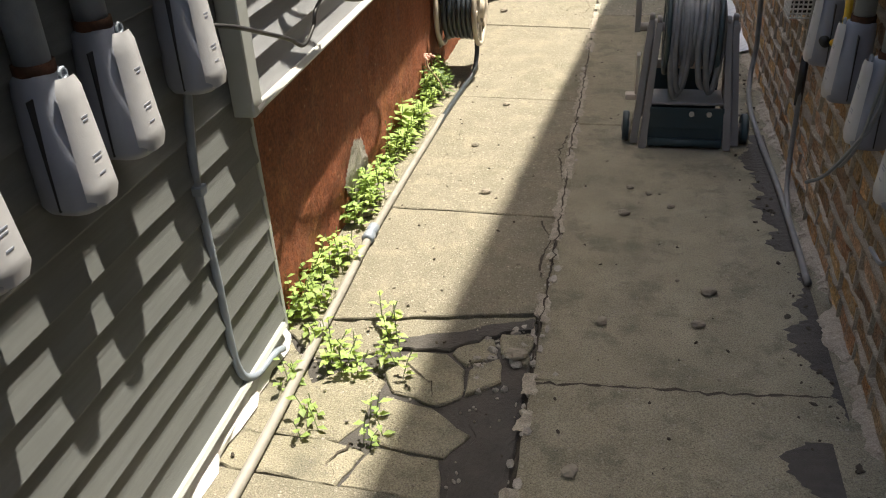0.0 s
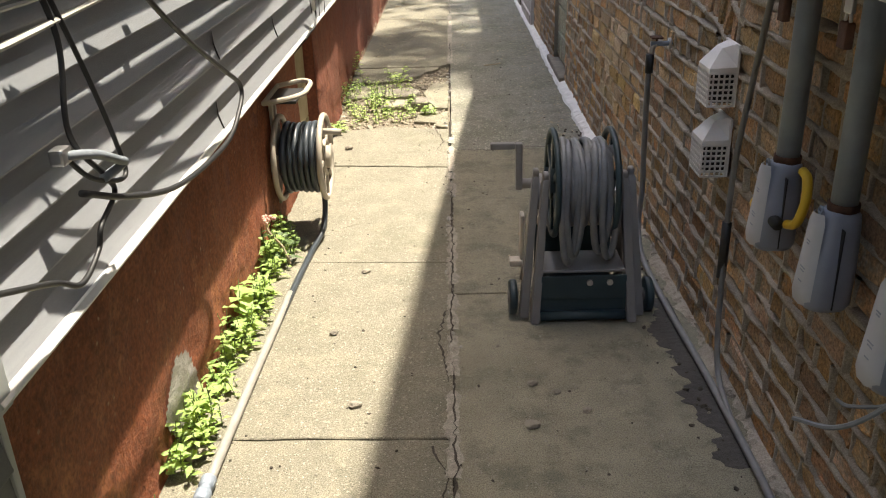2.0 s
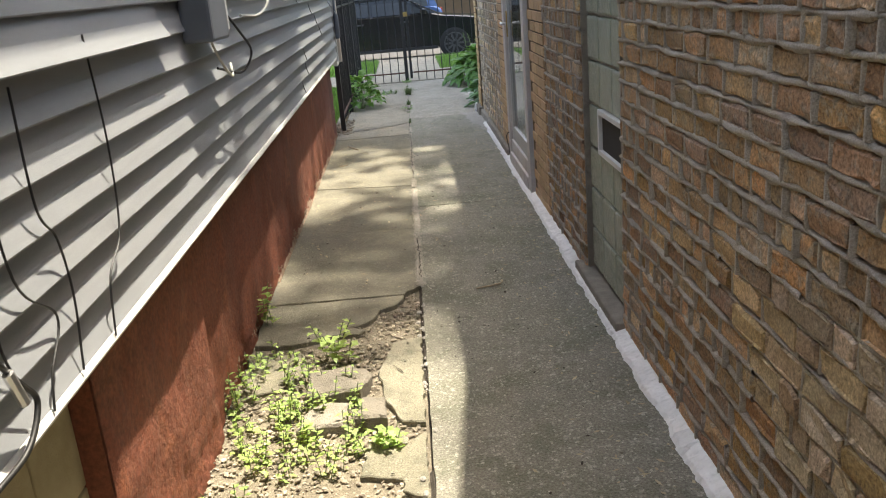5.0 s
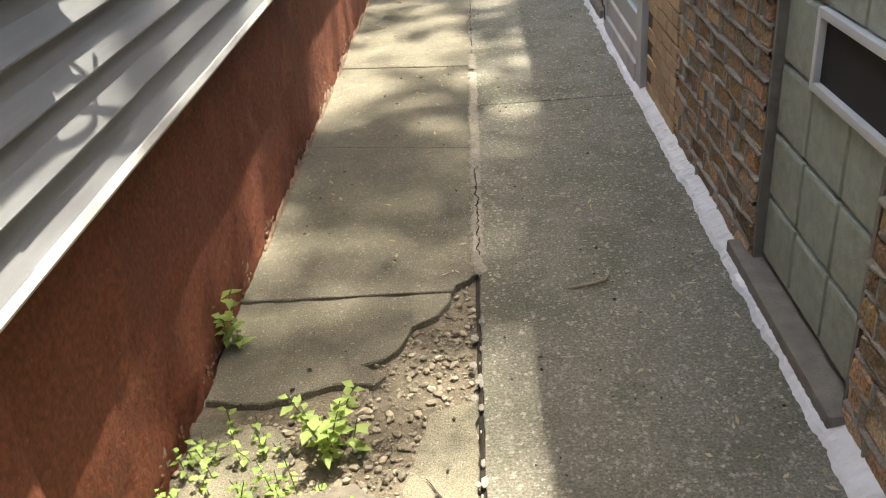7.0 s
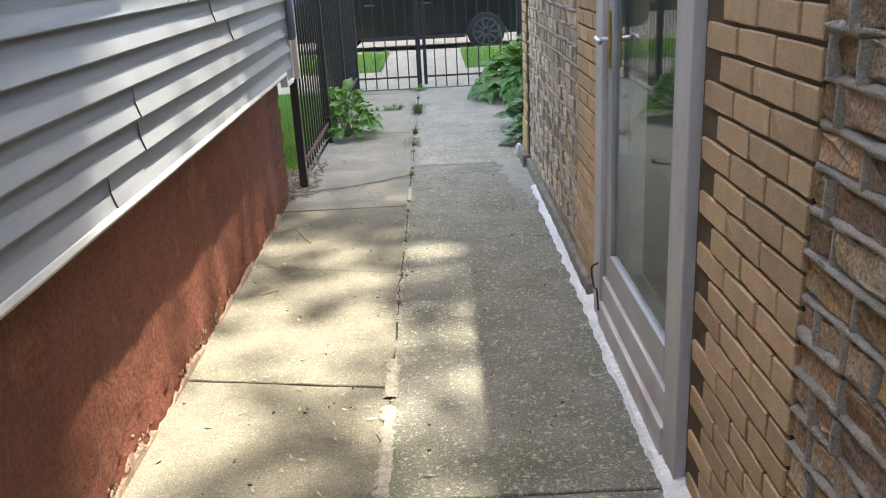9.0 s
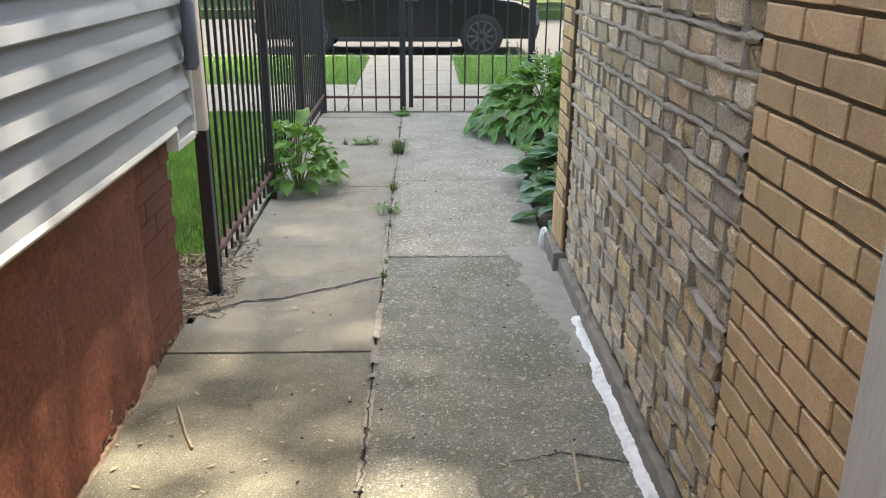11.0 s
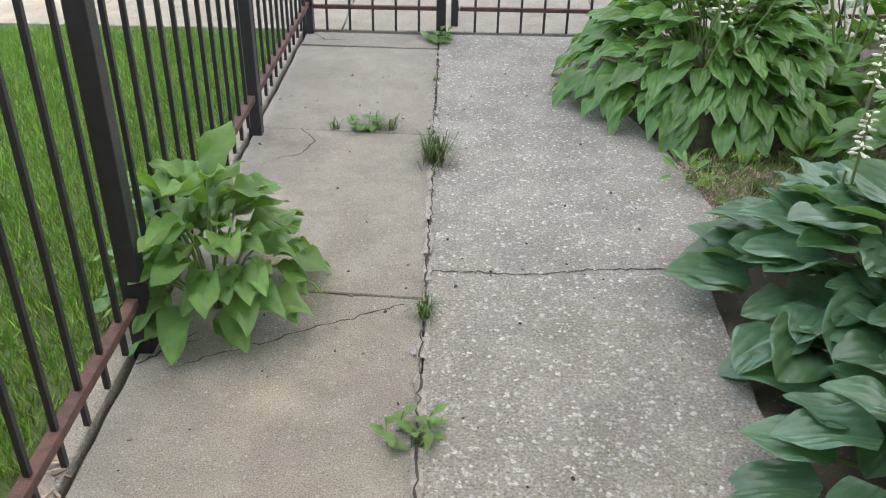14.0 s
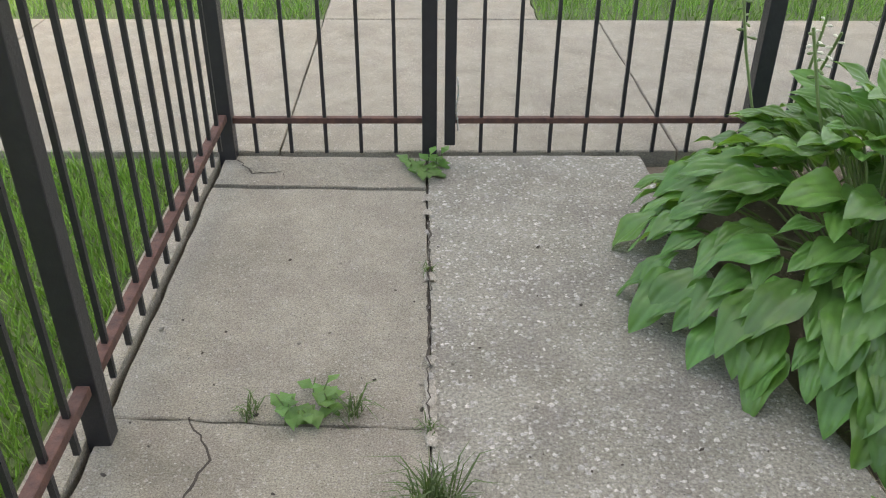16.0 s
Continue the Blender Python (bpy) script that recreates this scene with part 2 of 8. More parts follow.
M = {
    "concrete_l": material("pale tan concrete", (0.25, 0.233, 0.178), (0.195, 0.182, 0.136), 9, 0.92, bump=0.8, bump_scale=150, stain=(0.165, 0.16, 0.108), stain_amt=0.75, stain_scale=1.6, fleck=(0.46, 0.43, 0.36), fleck_scale=130, fleck_size=0.3, fine=0.5, pit=0.7, pebble=(0.42, 0.38, 0.3), pebble_scale=90, pebble_size=0.55, smear=(0.27, 0.25, 0.185), smear_scale=7, smear_amt=0.45),
    "concrete_r": material("grey brown concrete", (0.33, 0.305, 0.225), (0.25, 0.232, 0.168), 7, 0.9, bump=0.8, bump_scale=160, stain=(0.135, 0.132, 0.085), stain_amt=0.8, stain_scale=1.5, fleck=(0.33, 0.3, 0.25), fleck_scale=140, fleck_size=0.3, fine=0.5, pit=0.7, pebble=(0.36, 0.33, 0.27), pebble_scale=90, pebble_size=0.5, smear=(0.185, 0.175, 0.13), smear_scale=6, smear_amt=0.45),
    "aggregate": material("exposed aggregate concrete", (0.285, 0.27, 0.22), (0.215, 0.208, 0.165), 5, 0.8, bump=1.0, bump_scale=110, stain=(0.105, 0.125, 0.06), stain_amt=0.9, stain_scale=1.6, fleck=(0.52, 0.5, 0.42), fleck_scale=120, fleck_size=0.34, fine=0.5, fine_scale=120, pit=0.6, pebble=(0.5, 0.47, 0.39), pebble_scale=72, pebble_size=0.75, smear=(0.19, 0.19, 0.14), smear_scale=4, smear_amt=0.5),
    "walk_front": material("worn front walk concrete", (0.35, 0.32, 0.25), (0.265, 0.24, 0.185), 8, 0.9, bump=0.8, bump_scale=150, stain=(0.17, 0.152, 0.112), stain_amt=0.85, stain_scale=3.2, fleck=(0.42, 0.39, 0.34), fleck_scale=110, fleck_size=0.3, fine=0.5, pit=0.7, pebble=(0.44, 0.4, 0.34), pebble_scale=95, pebble_size=0.55, smear=(0.27, 0.24, 0.19), smear_scale=5, smear_amt=0.5),
    "walk_agg": material("pebbled front walk concrete", (0.355, 0.335, 0.272), (0.27, 0.252, 0.2), 7, 0.85, bump=1.0, bump_scale=110, stain=(0.175, 0.162, 0.122), stain_amt=0.8, stain_scale=3.0, fleck=(0.54, 0.51, 0.45), fleck_scale=120, fleck_size=0.34, fine=0.5, fine_scale=120, pit=0.7, pebble=(0.62, 0.58, 0.52), pebble_scale=75, pebble_size=0.75, smear=(0.26, 0.24, 0.2), smear_scale=4, smear_amt=0.5),
    "soil": material("dark joint soil", (0.075, 0.062, 0.048), (0.04, 0.033, 0.025), 30, 0.95, bump=1.0, bump_scale=80),
    "joint": material("dirty joint filler", (0.47, 0.43, 0.36), (0.27, 0.245, 0.2), 45, 0.95, bump=1.0, bump_scale=60, fine=0.4),
    "bed_earth": material("dry stony earth", (0.28, 0.245, 0.18), (0.15, 0.125, 0.09), 18, 0.95, bump=1.0, bump_scale=70, fleck=(0.36, 0.32, 0.25), fleck_scale=90, fleck_size=0.4, fine=0.4),
    "earth": material("dry earth", (0.16, 0.125, 0.085), (0.09, 0.07, 0.048), 12, 0.95, bump=1.0, bump_scale=60, fleck=(0.3, 0.26, 0.2), fleck_scale=60),
    "tar": material("black tar patch", (0.035, 0.032, 0.03), (0.06, 0.055, 0.048), 14, 0.6, bump=0.8, bump_scale=70),
    "rubble": material("broken concrete", (0.3, 0.27, 0.22), (0.2, 0.18, 0.145), 20, 0.95, bump=1.0, bump_scale=80, rand=0.2),
    "gravel": material("loose gravel", (0.4, 0.35, 0.27), (0.24, 0.205, 0.155), 30, 0.9, rand=0.35, island=True),
    "filler": material("white sealant", (0.86, 0.86, 0.85), (0.74, 0.74, 0.72), 18, 0.6, bump=0.9, bump_scale=45),
    "cement": material("pale cement smear", (0.38, 0.36, 0.325), (0.29, 0.272, 0.24), 14, 0.9, bump=0.8, bump_scale=60, fine=0.3),
    "stucco": material("orange red painted stucco", (0.3, 0.088, 0.034), (0.2, 0.058, 0.025), 5, 0.85, bump=1.0, bump_scale=28, stain=(0.11, 0.038, 0.022), stain_amt=0.9, stain_scale=2.6, fleck=(0.4, 0.22, 0.13), fleck_scale=30, fleck_size=0.16, fine=0.45, fine_scale=70, smear=(0.36, 0.125, 0.05), smear_scale=5, smear_amt=0.4),
    "stucco_dark": material("brick red painted foundation", (0.25, 0.075, 0.04), (0.18, 0.054, 0.03), 4, 0.8, bump=1.0, bump_scale=24, stain=(0.1, 0.034, 0.021), stain_amt=0.7, stain_scale=2.0, fine=0.4, fine_scale=60, fleck=(0.38, 0.17, 0.1), fleck_scale=34, fleck_size=0.12, smear=(0.3, 0.1, 0.05), smear_scale=4, smear_amt=0.35),
    "flake": material("bare flaking render", (0.4, 0.3, 0.22), (0.22, 0.13, 0.09), 30, 0.95, bump=1.0, bump_scale=70),
    "cream": material("cream concrete block", (0.42, 0.36, 0.23), (0.33, 0.28, 0.17), 12, 0.9, bump=0.6, bump_scale=90),
    "brick": material("common brick", (0.56, 0.335, 0.165), (0.42, 0.26, 0.13), 24, 0.92, bump=1.0, bump_scale=70, stain=(0.19, 0.15, 0.105), stain_amt=0.8, stain_scale=10.0, rand=0.4, fine=0.55, fine_scale=110, pit=0.8, hue=0.032, sat=0.2, smear=(0.38, 0.31, 0.215), smear_scale=22.0, smear_amt=0.5),
    "brick_i": material("common brick rest", (0.56, 0.335, 0.165), (0.42, 0.26, 0.13), 24, 0.92, bump=1.0, bump_scale=70, stain=(0.19, 0.15, 0.105), stain_amt=0.8, stain_scale=10.0, rand=0.4, fine=0.55, fine_scale=110, pit=0.8, hue=0.032, sat=0.2, smear=(0.38, 0.31, 0.215), smear_scale=22.0, smear_amt=0.5, island=True),
    "brick_worn": material("bare weathered brick", (0.6, 0.43, 0.24), (0.44, 0.3, 0.16), 20, 0.95, bump=1.0, bump_scale=55, stain=(0.26, 0.2, 0.13), stain_amt=0.7, stain_scale=14.0, rand=0.3, fine=0.5, fine_scale=110, pit=0.7, hue=0.05, sat=0.3, island=True),
    "brick_far": material("weathered common brick", (0.72, 0.56, 0.35), (0.57, 0.435, 0.27), 25, 0.92, bump=1.0, bump_scale=100, stain=(0.33, 0.28, 0.215), stain_amt=0.7, stain_scale=9.0, rand=0.32, fine=0.45, fine_scale=130, pit=0.7, hue=0.04, sat=0.3, smear=(0.56, 0.48, 0.37), smear_scale=12.0, smear_amt=0.45),
    "brick_far_i": material("weathered common brick rest", (0.72, 0.56, 0.35), (0.57, 0.435, 0.27), 25, 0.92, bump=1.0, bump_scale=100, stain=(0.33, 0.28, 0.215), stain_amt=0.7, stain_scale=9.0, rand=0.32, fine=0.45, fine_scale=130, pit=0.7, hue=0.04, sat=0.3, smear=(0.56, 0.48, 0.37), smear_scale=12.0, smear_amt=0.45, island=True),
    "face_brick": material("tan face brick", (0.62, 0.425, 0.24), (0.52, 0.35, 0.195), 14, 0.85, bump=0.3, bump_scale=130, rand=0.16, fine=0.25, stain=(0.33, 0.23, 0.14), stain_amt=0.4, stain_scale=4),
    "face_brick_i": material("tan face brick rest", (0.62, 0.425, 0.24), (0.52, 0.35, 0.195), 14, 0.85, bump=0.3, bump_scale=130, rand=0.16, fine=0.25, stain=(0.33, 0.23, 0.14), stain_amt=0.4, stain_scale=4, island=True),
    "yellow_brick": material("yellow corner brick", (0.56, 0.39, 0.2), (0.48, 0.32, 0.16), 14, 0.85, bump=0.4, bump_scale=120, rand=0.14, island=True, fine=0.2),
    "mortar": material("grey mauve mortar", (0.5, 0.44, 0.36), (0.4, 0.35, 0.285), 16, 0.95, bump=1.0, bump_scale=100, stain=(0.25, 0.21, 0.155), stain_amt=0.6, stain_scale=3.5, fine=0.35),
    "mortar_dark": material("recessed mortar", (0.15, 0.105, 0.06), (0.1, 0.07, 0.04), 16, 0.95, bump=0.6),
    "red_brick": material("red painted brick", (0.19, 0.055, 0.03), (0.13, 0.04, 0.024), 14, 0.85, bump=0.8, bump_scale=60, rand=0.15),
    "siding": material("grey white aluminium siding", (0.3, 0.315, 0.332), (0.262, 0.275, 0.29), 3, 0.3, bump=0.25, bump_scale=40, stain=(0.3, 0.3, 0.295), stain_amt=0.35, stain_scale=1.4, streak=(20, 1.5, 30), fine=0.06),
    "siding_old": material("dull grey siding", (0.155, 0.168, 0.165), (0.125, 0.135, 0.133), 3, 0.6, bump=0.25, bump_scale=40, stain=(0.17, 0.17, 0.165), stain_amt=0.4, stain_scale=1.3, streak=(20, 1.5, 30)),
    "trim": material("white metal trim", (0.68, 0.68, 0.66), (0.58, 0.58, 0.55), 6, 0.5, stain=(0.42, 0.4, 0.36), stain_amt=0.45, stain_scale=7),
    "trim_grey": material("grey green corner trim", (0.4, 0.43, 0.41), (0.34, 0.36, 0.345), 6, 0.5),
    "downspout": material("off white downspout", (0.62, 0.55, 0.46), (0.54, 0.47, 0.38), 5, 0.5, stain=(0.4, 0.28, 0.18), stain_amt=0.3, stain_scale=6),
    "iron": material("black painted iron", (0.014, 0.014, 0.016), (0.022, 0.022, 0.024), 30, 0.45, bump=0.3, bump_scale=90),
    "rust": material("rusty iron rail", (0.13, 0.06, 0.042), (0.06, 0.03, 0.024), 40, 0.85, bump=0.6, bump_scale=90, stain=(0.03, 0.02, 0.018), stain_scale=9, stain_amt=0.6),
    "grey_plastic": material("blue grey plastic", (0.25, 0.275, 0.33), (0.21, 0.23, 0.28), 8, 0.5, stain=(0.2, 0.2, 0.2), stain_amt=0.3, stain_scale=6, bump=0.1),
    "conduit": material("dull galvanised conduit", (0.27, 0.32, 0.38), (0.21, 0.25, 0.3), 14, 0.5, metal=0.15, bump=0.2, stain=(0.2, 0.19, 0.18), stain_amt=0.3, stain_scale=9),
    "box_grey": material("dark blue grey enamel", (0.12, 0.135, 0.165), (0.095, 0.107, 0.13), 6, 0.45, stain=(0.09, 0.09, 0.09), stain_amt=0.4, stain_scale=5, bump=0.1),
    "boot_plate": material("pale grey plastic plate", (0.46, 0.47, 0.49), (0.4, 0.41, 0.43), 9, 0.5, bump=0.1),
    "steel": material("bright metal", (0.6, 0.6, 0.6), (0.45, 0.45, 0.45), 20, 0.3, metal=0.9),
    "brass": material("worn brass", (0.5, 0.36, 0.14), (0.35, 0.25, 0.1), 20, 0.4, metal=0.8),
    "rusty": material("rust", (0.12, 0.05, 0.025), (0.05, 0.025, 0.015), 30, 0.9, bump=0.6),
    "cart": material("taupe grey plastic", (0.24, 0.225, 0.215), (0.2, 0.19, 0.18), 9, 0.55, bump=0.15),
    "teal": material("dark teal plastic", (0.026, 0.05, 0.058), (0.02, 0.038, 0.045), 9, 0.5, bump=0.1),
    "hose": material("grey garden hose", (0.2, 0.205, 0.21), (0.14, 0.145, 0.15), 20, 0.5, stain=(0.17, 0.155, 0.13), stain_amt=0.5, stain_scale=14),
    "hose_dark": material("dark blue grey hose", (0.03, 0.04, 0.05), (0.05, 0.06, 0.068), 20, 0.4),
    "hose_silver": material("silver grey hose", (0.3, 0.285, 0.255), (0.23, 0.22, 0.2), 20, 0.45),
    "putty": material("beige plastic", (0.48, 0.43, 0.35), (0.42, 0.37, 0.3), 9, 0.5, bump=0.1),
    "cable": material("black cable", (0.012, 0.012, 0.013), (0.02, 0.02, 0.02), 30, 0.5),
    "cable_white": material("dirty white cable", (0.55, 0.54, 0.5), (0.4, 0.39, 0.35), 30, 0.5),
    "cable_grey": material("grey blue cable", (0.2, 0.225, 0.25), (0.15, 0.17, 0.19), 30, 0.5),
    "white_plastic": material("white plastic", (0.74, 0.72, 0.7), (0.66, 0.64, 0.62), 9, 0.45, bump=0.1),
    "yellow": material("yellow plastic", (0.72, 0.47, 0.03), (0.6, 0.38, 0.03), 20, 0.5),
    "red": material("red tape", (0.6, 0.05, 0.03), (0.5, 0.04, 0.03), 20, 0.5),
    "cabinet": material("pale grey enamel", (0.5, 0.5, 0.5), (0.44, 0.44, 0.44), 6, 0.45),
    # near-black colour standing in for shade in openings and seams; also the screen
    "dark": material("near black shade and screen", (0.02, 0.018, 0.016), (0.03, 0.026, 0.022), 4, 0.9),
    "painted_wood": material("chipped white painted wood", (0.58, 0.555, 0.53), (0.48, 0.45, 0.43), 7, 0.6, bump=0.5, bump_scale=40, stain=(0.3, 0.2, 0.17), stain_amt=0.45, stain_scale=4.5, streak=(1, 1, 0.3)),
    "alu": material("aluminium door frame", (0.5, 0.5, 0.49), (0.43, 0.43, 0.42), 8, 0.45, metal=0.3),
    "stone": material("weathered stone sill", (0.27, 0.24, 0.2), (0.18, 0.16, 0.13), 14, 0.9, bump=1.0, bump_scale=60),
    "bark_chip": material("wood chips", (0.36, 0.29, 0.21), (0.16, 0.125, 0.09), 40, 0.9, rand=0.45, island=True),
    "lawn": material("lawn soil", (0.07, 0.11, 0.03), (0.05, 0.075, 0.022), 8, 0.95, bump=0.8),
    "grass": material("grass blades", (0.17, 0.34, 0.04), (0.12, 0.25, 0.03), 3, 0.6, rand=0.3, island=True),
    "asphalt": material("asphalt", (0.06, 0.06, 0.06), (0.045, 0.045, 0.045), 20, 0.9, bump=0.6),
    "weed": leaf_material("weed leaf", (0.31, 0.42, 0.14), (0.2, 0.31, 0.085)),
    "weed_dark": leaf_material("dark weed leaf", (0.075, 0.13, 0.04), (0.05, 0.09, 0.03)),
    "burdock": leaf_material("broad weed leaf", (0.115, 0.245, 0.055), (0.07, 0.165, 0.036)),
    "hosta": leaf_material("green hosta leaf", (0.115, 0.26, 0.06), (0.065, 0.165, 0.037), 0.38, 14),
    "hosta_blue": leaf_material("blue green hosta leaf", (0.1, 0.215, 0.112), (0.052, 0.13, 0.064), 0.3, 12),
    "stem": material("green stem", (0.13, 0.2, 0.06), (0.1, 0.15, 0.045), 20, 0.6),
    "petal": material("cream white petal", (0.72, 0.69, 0.58), (0.6, 0.6, 0.45), 20, 0.6),
    "tree_leaf": leaf_material("tree leaf", (0.08, 0.15, 0.03), (0.05, 0.1, 0.02)),
    "bark": material("tree bark", (0.14, 0.11, 0.085), (0.08, 0.06, 0.045), 12, 0.95, bump=1.0, bump_scale=30),
    "car_black": material("black car paint", (0.008, 0.009, 0.011), (0.01, 0.011, 0.013), 3, 0.18),
    "car_blue": material("blue car paint", (0.06, 0.12, 0.28), (0.05, 0.1, 0.24), 3, 0.25),
    "tyre": material("tyre rubber", (0.015, 0.015, 0.015), (0.02, 0.02, 0.02), 20, 0.85),
    "rim": material("dark alloy rim", (0.1, 0.1, 0.105), (0.07, 0.07, 0.075), 9, 0.35, metal=0.5),
    "dry": material("dry straw", (0.5, 0.43, 0.3), (0.34, 0.27, 0.17), 20, 0.9, rand=0.3, island=True),
    "pink": material("faded pink flower", (0.55, 0.22, 0.18), (0.6, 0.45, 0.35), 60, 0.8),
    "facade": material("far facade", (0.3, 0.2, 0.15), (0.25, 0.165, 0.12), 3, 0.9, bump=0.4),
    "plain": material("plain render wall", (0.34, 0.3, 0.26), (0.28, 0.25, 0.21), 2, 0.9, bump=0.4),
    "roof": material("grey shingle roof", (0.1, 0.1, 0.1), (0.07, 0.07, 0.07), 6, 0.9, bump=0.5),
}


def glass_material(name, tint=(0.9, 0.95, 0.93), rough=0.02):
    m = bpy.data.materials.new(name)
    m.use_nodes = True
    b = m.node_tree.nodes["Principled BSDF"]
    b.inputs["Base Color"].default_value = (*tint, 1)
    b.inputs["Roughness"].default_value = rough
    b.inputs["IOR"].default_value = 1.3
    b.inputs["Transmission Weight"].default_value = 1.0
    return m


M["glass"] = glass_material("window glass")
M["glass_block"] = material("frosted glass block", (0.42, 0.45, 0.36), (0.32, 0.35, 0.28), 26, 0.15, bump=0.7, bump_scale=38, stain=(0.45, 0.46, 0.4), stain_amt=0.4, stain_scale=20)
M["car_glass"] = material("dark car glass", (0.012, 0.014, 0.016), (0.02, 0.022, 0.024), 2, 0.08)


# ---- mesh helpers ----
def thing(name, label, category, at=(0, 0, 0), group="", kind=""):
    e = new(name)
    e.location = at
    return tagged(e, label, category, group, kind)


def part(name, bm, mat, parent=None, label="", smooth=False, kind=""):
    """Links a bmesh as one mesh object, in the parent's own space."""
    me = bpy.data.meshes.new(name)
    bmesh.ops.recalc_face_normals(bm, faces=bm.faces)
    bm.to_mesh(me)
    bm.free()
    me.materials.append(M[mat])
    if smooth:
        me.polygons.foreach_set("use_smooth", [True] * len(me.polygons))
    ob = new(name, me)
    ob.parent = parent
    if label:
        ob["label"] = label
    if kind:
        ob["kind"] = kind
    return ob


def shared(name, me, parent, m):
    ob = new(name, me)
    ob.parent = parent
    ob.matrix_basis = m
    return ob


def raw_mesh(name, verts, faces, mat, smooth=False):
    me = bpy.data.meshes.new(name)
    me.from_pydata(verts, [], faces)
    me.materials.append(M[mat])
    if smooth:
        me.polygons.foreach_set("use_smooth", [True] * len(me.polygons))
    me.update()
    return me


def box(bm, x0, x1, y0, y1, z0, z1, bevel=0.0, m=None):
    r = bmesh.ops.create_cube(bm, size=1.0)
    vs = r["verts"]
    bmesh.ops.scale(bm, vec=(x1 - x0, y1 - y0, z1 - z0), verts=vs)
    bmesh.ops.translate(bm, vec=((x0 + x1) / 2, (y0 + y1) / 2, (z0 + z1) / 2), verts=vs)
    if bevel:
        es = list({e for v in vs for e in v.link_edges})
        r2 = bmesh.ops.bevel(bm, geom=es, offset=bevel, segments=2, affect="EDGES", profile=0.6)
        vs = list(set(r2["verts"]) | {v for v in vs if v.is_valid})
    if m is not None:
        bmesh.ops.transform(bm, matrix=m, verts=vs)
    return vs


def boxes(*specs, bevel=0.0):
    bm = bmesh.new()
    for s in specs:
        box(bm, *s, bevel=bevel)
    return bm


def spline(pts, n=8):
    """Catmull-Rom through the points."""
    P = [Vector(p) for p in pts]
    P = [P[0] * 2 - P[1]] + P + [P[-1] * 2 - P[-2]]
    out = []
    for i in range(1, len(P) - 2):
        for k in range(n):
            t = k / n
            a, b, c, d = P[i - 1], P[i], P[i + 1], P[i + 2]
            out.append(0.5 * (2 * b + (c - a) * t + (2 * a - 5 * b + 4 * c - d) * t * t + (3 * b - a - 3 * c + d) * t ** 3))
    out.append(P[-2])
    return out


def tube(bm, pts, r, n=8, cap=True):
    """Sweeps a circle along points; r is a number or a list of radii."""
    pts = [Vector(p) for p in pts]
    rings, up = [], None
    for i, p in enumerate(pts):
        d = (pts[min(i + 1, len(pts) - 1)] - pts[max(i - 1, 0)])
        d = d.normalized() if d.length > 1e-9 else Vector((0, 0, 1))
        if up is None:
            up = Vector((0, 0, 1)) if abs(d.z) < 0.9 else Vector((1, 0, 0))
        s = d.cross(up).normalized()
        up = s.cross(d).normalized()
        rr = r[i] if isinstance(r, (list, tuple)) else r
        rings.append([bm.verts.new(p + (s * math.cos(2 * math.pi * k / n) + up * math.sin(2 * math.pi * k / n)) * rr) for k in range(n)])
    for a, b in zip(rings, rings[1:]):
        for k in range(n):
            bm.faces.new((a[k], a[(k + 1) % n], b[(k + 1) % n], b[k]))
    if cap:
        bm.faces.new(rings[0][::-1])
        bm.faces.new(rings[-1])
    return bm


def cable(bm, pts, r, n=6, steps=8):
    return tube(bm, spline(pts, steps), r, n)


def prism(bm, pts, z0, z1, jitter=0.0, inset=0.006, rng=random, step=0.06):
    """A slab over a polygon seen from above, edges a little ragged and rounded."""
    ring = []
    for i, a in enumerate(pts):
        b = pts[(i + 1) % len(pts)]
        k = max(1, int(math.hypot(b[0] - a[0], b[1] - a[1]) / step))
        for j in range(k):
            t = j / k
            q = 0.0 if j == 0 else jitter
            ring.append((a[0] + (b[0] - a[0]) * t + rng.uniform(-q, q), a[1] + (b[1] - a[1]) * t + rng.uniform(-q, q)))
    cx, cy = sum(p[0] for p in ring) / len(ring), sum(p[1] for p in ring) / len(ring)
    n = len(ring)

    def shrink(p, d):
        v = Vector((cx - p[0], cy - p[1]))
        v = v.normalized() * d
        return p[0] + v.x, p[1] + v.y
    low = [bm.verts.new((*p, z0)) for p in ring]
    mid = [bm.verts.new((*p, z1 - inset * rng.uniform(0.7, 1.6))) for p in ring]
    top = [bm.verts.new((*shrink(p, inset * rng.uniform(0.8, 2.0)), z1)) for p in ring]
    for a, b in ((low, mid), (mid, top)):
        for i in range(n):
            bm.faces.new((a[i], a[(i + 1) % n], b[(i + 1) % n], b[i]))
    bm.faces.new(top)
    return bm


rng = random.Random(7)

# ---- ground, paving ----
ground = tagged(part("ground", boxes((-400, 400, -400, 400, -0.9, -0.5)), "earth"), "bare brown earth reaching the horizon", "ground", kind="structure")
bed = tagged(part("path_bed", boxes((-1.12, 0.9, -6, 17.62, -0.3, -0.045)), "soil"), "dark soil under the cracked paving", "soil", kind="structure")
pavement = thing("pavement", "cracked concrete paving slabs in two rows between the houses", "pavement", kind="structure")
XL, XC, XR = -0.99, -0.2, 0.66
LEFT_JOINTS = [-4.6, -3.4, -2.2, -1.0, 0.3, 1.52]
GAP = 0.003


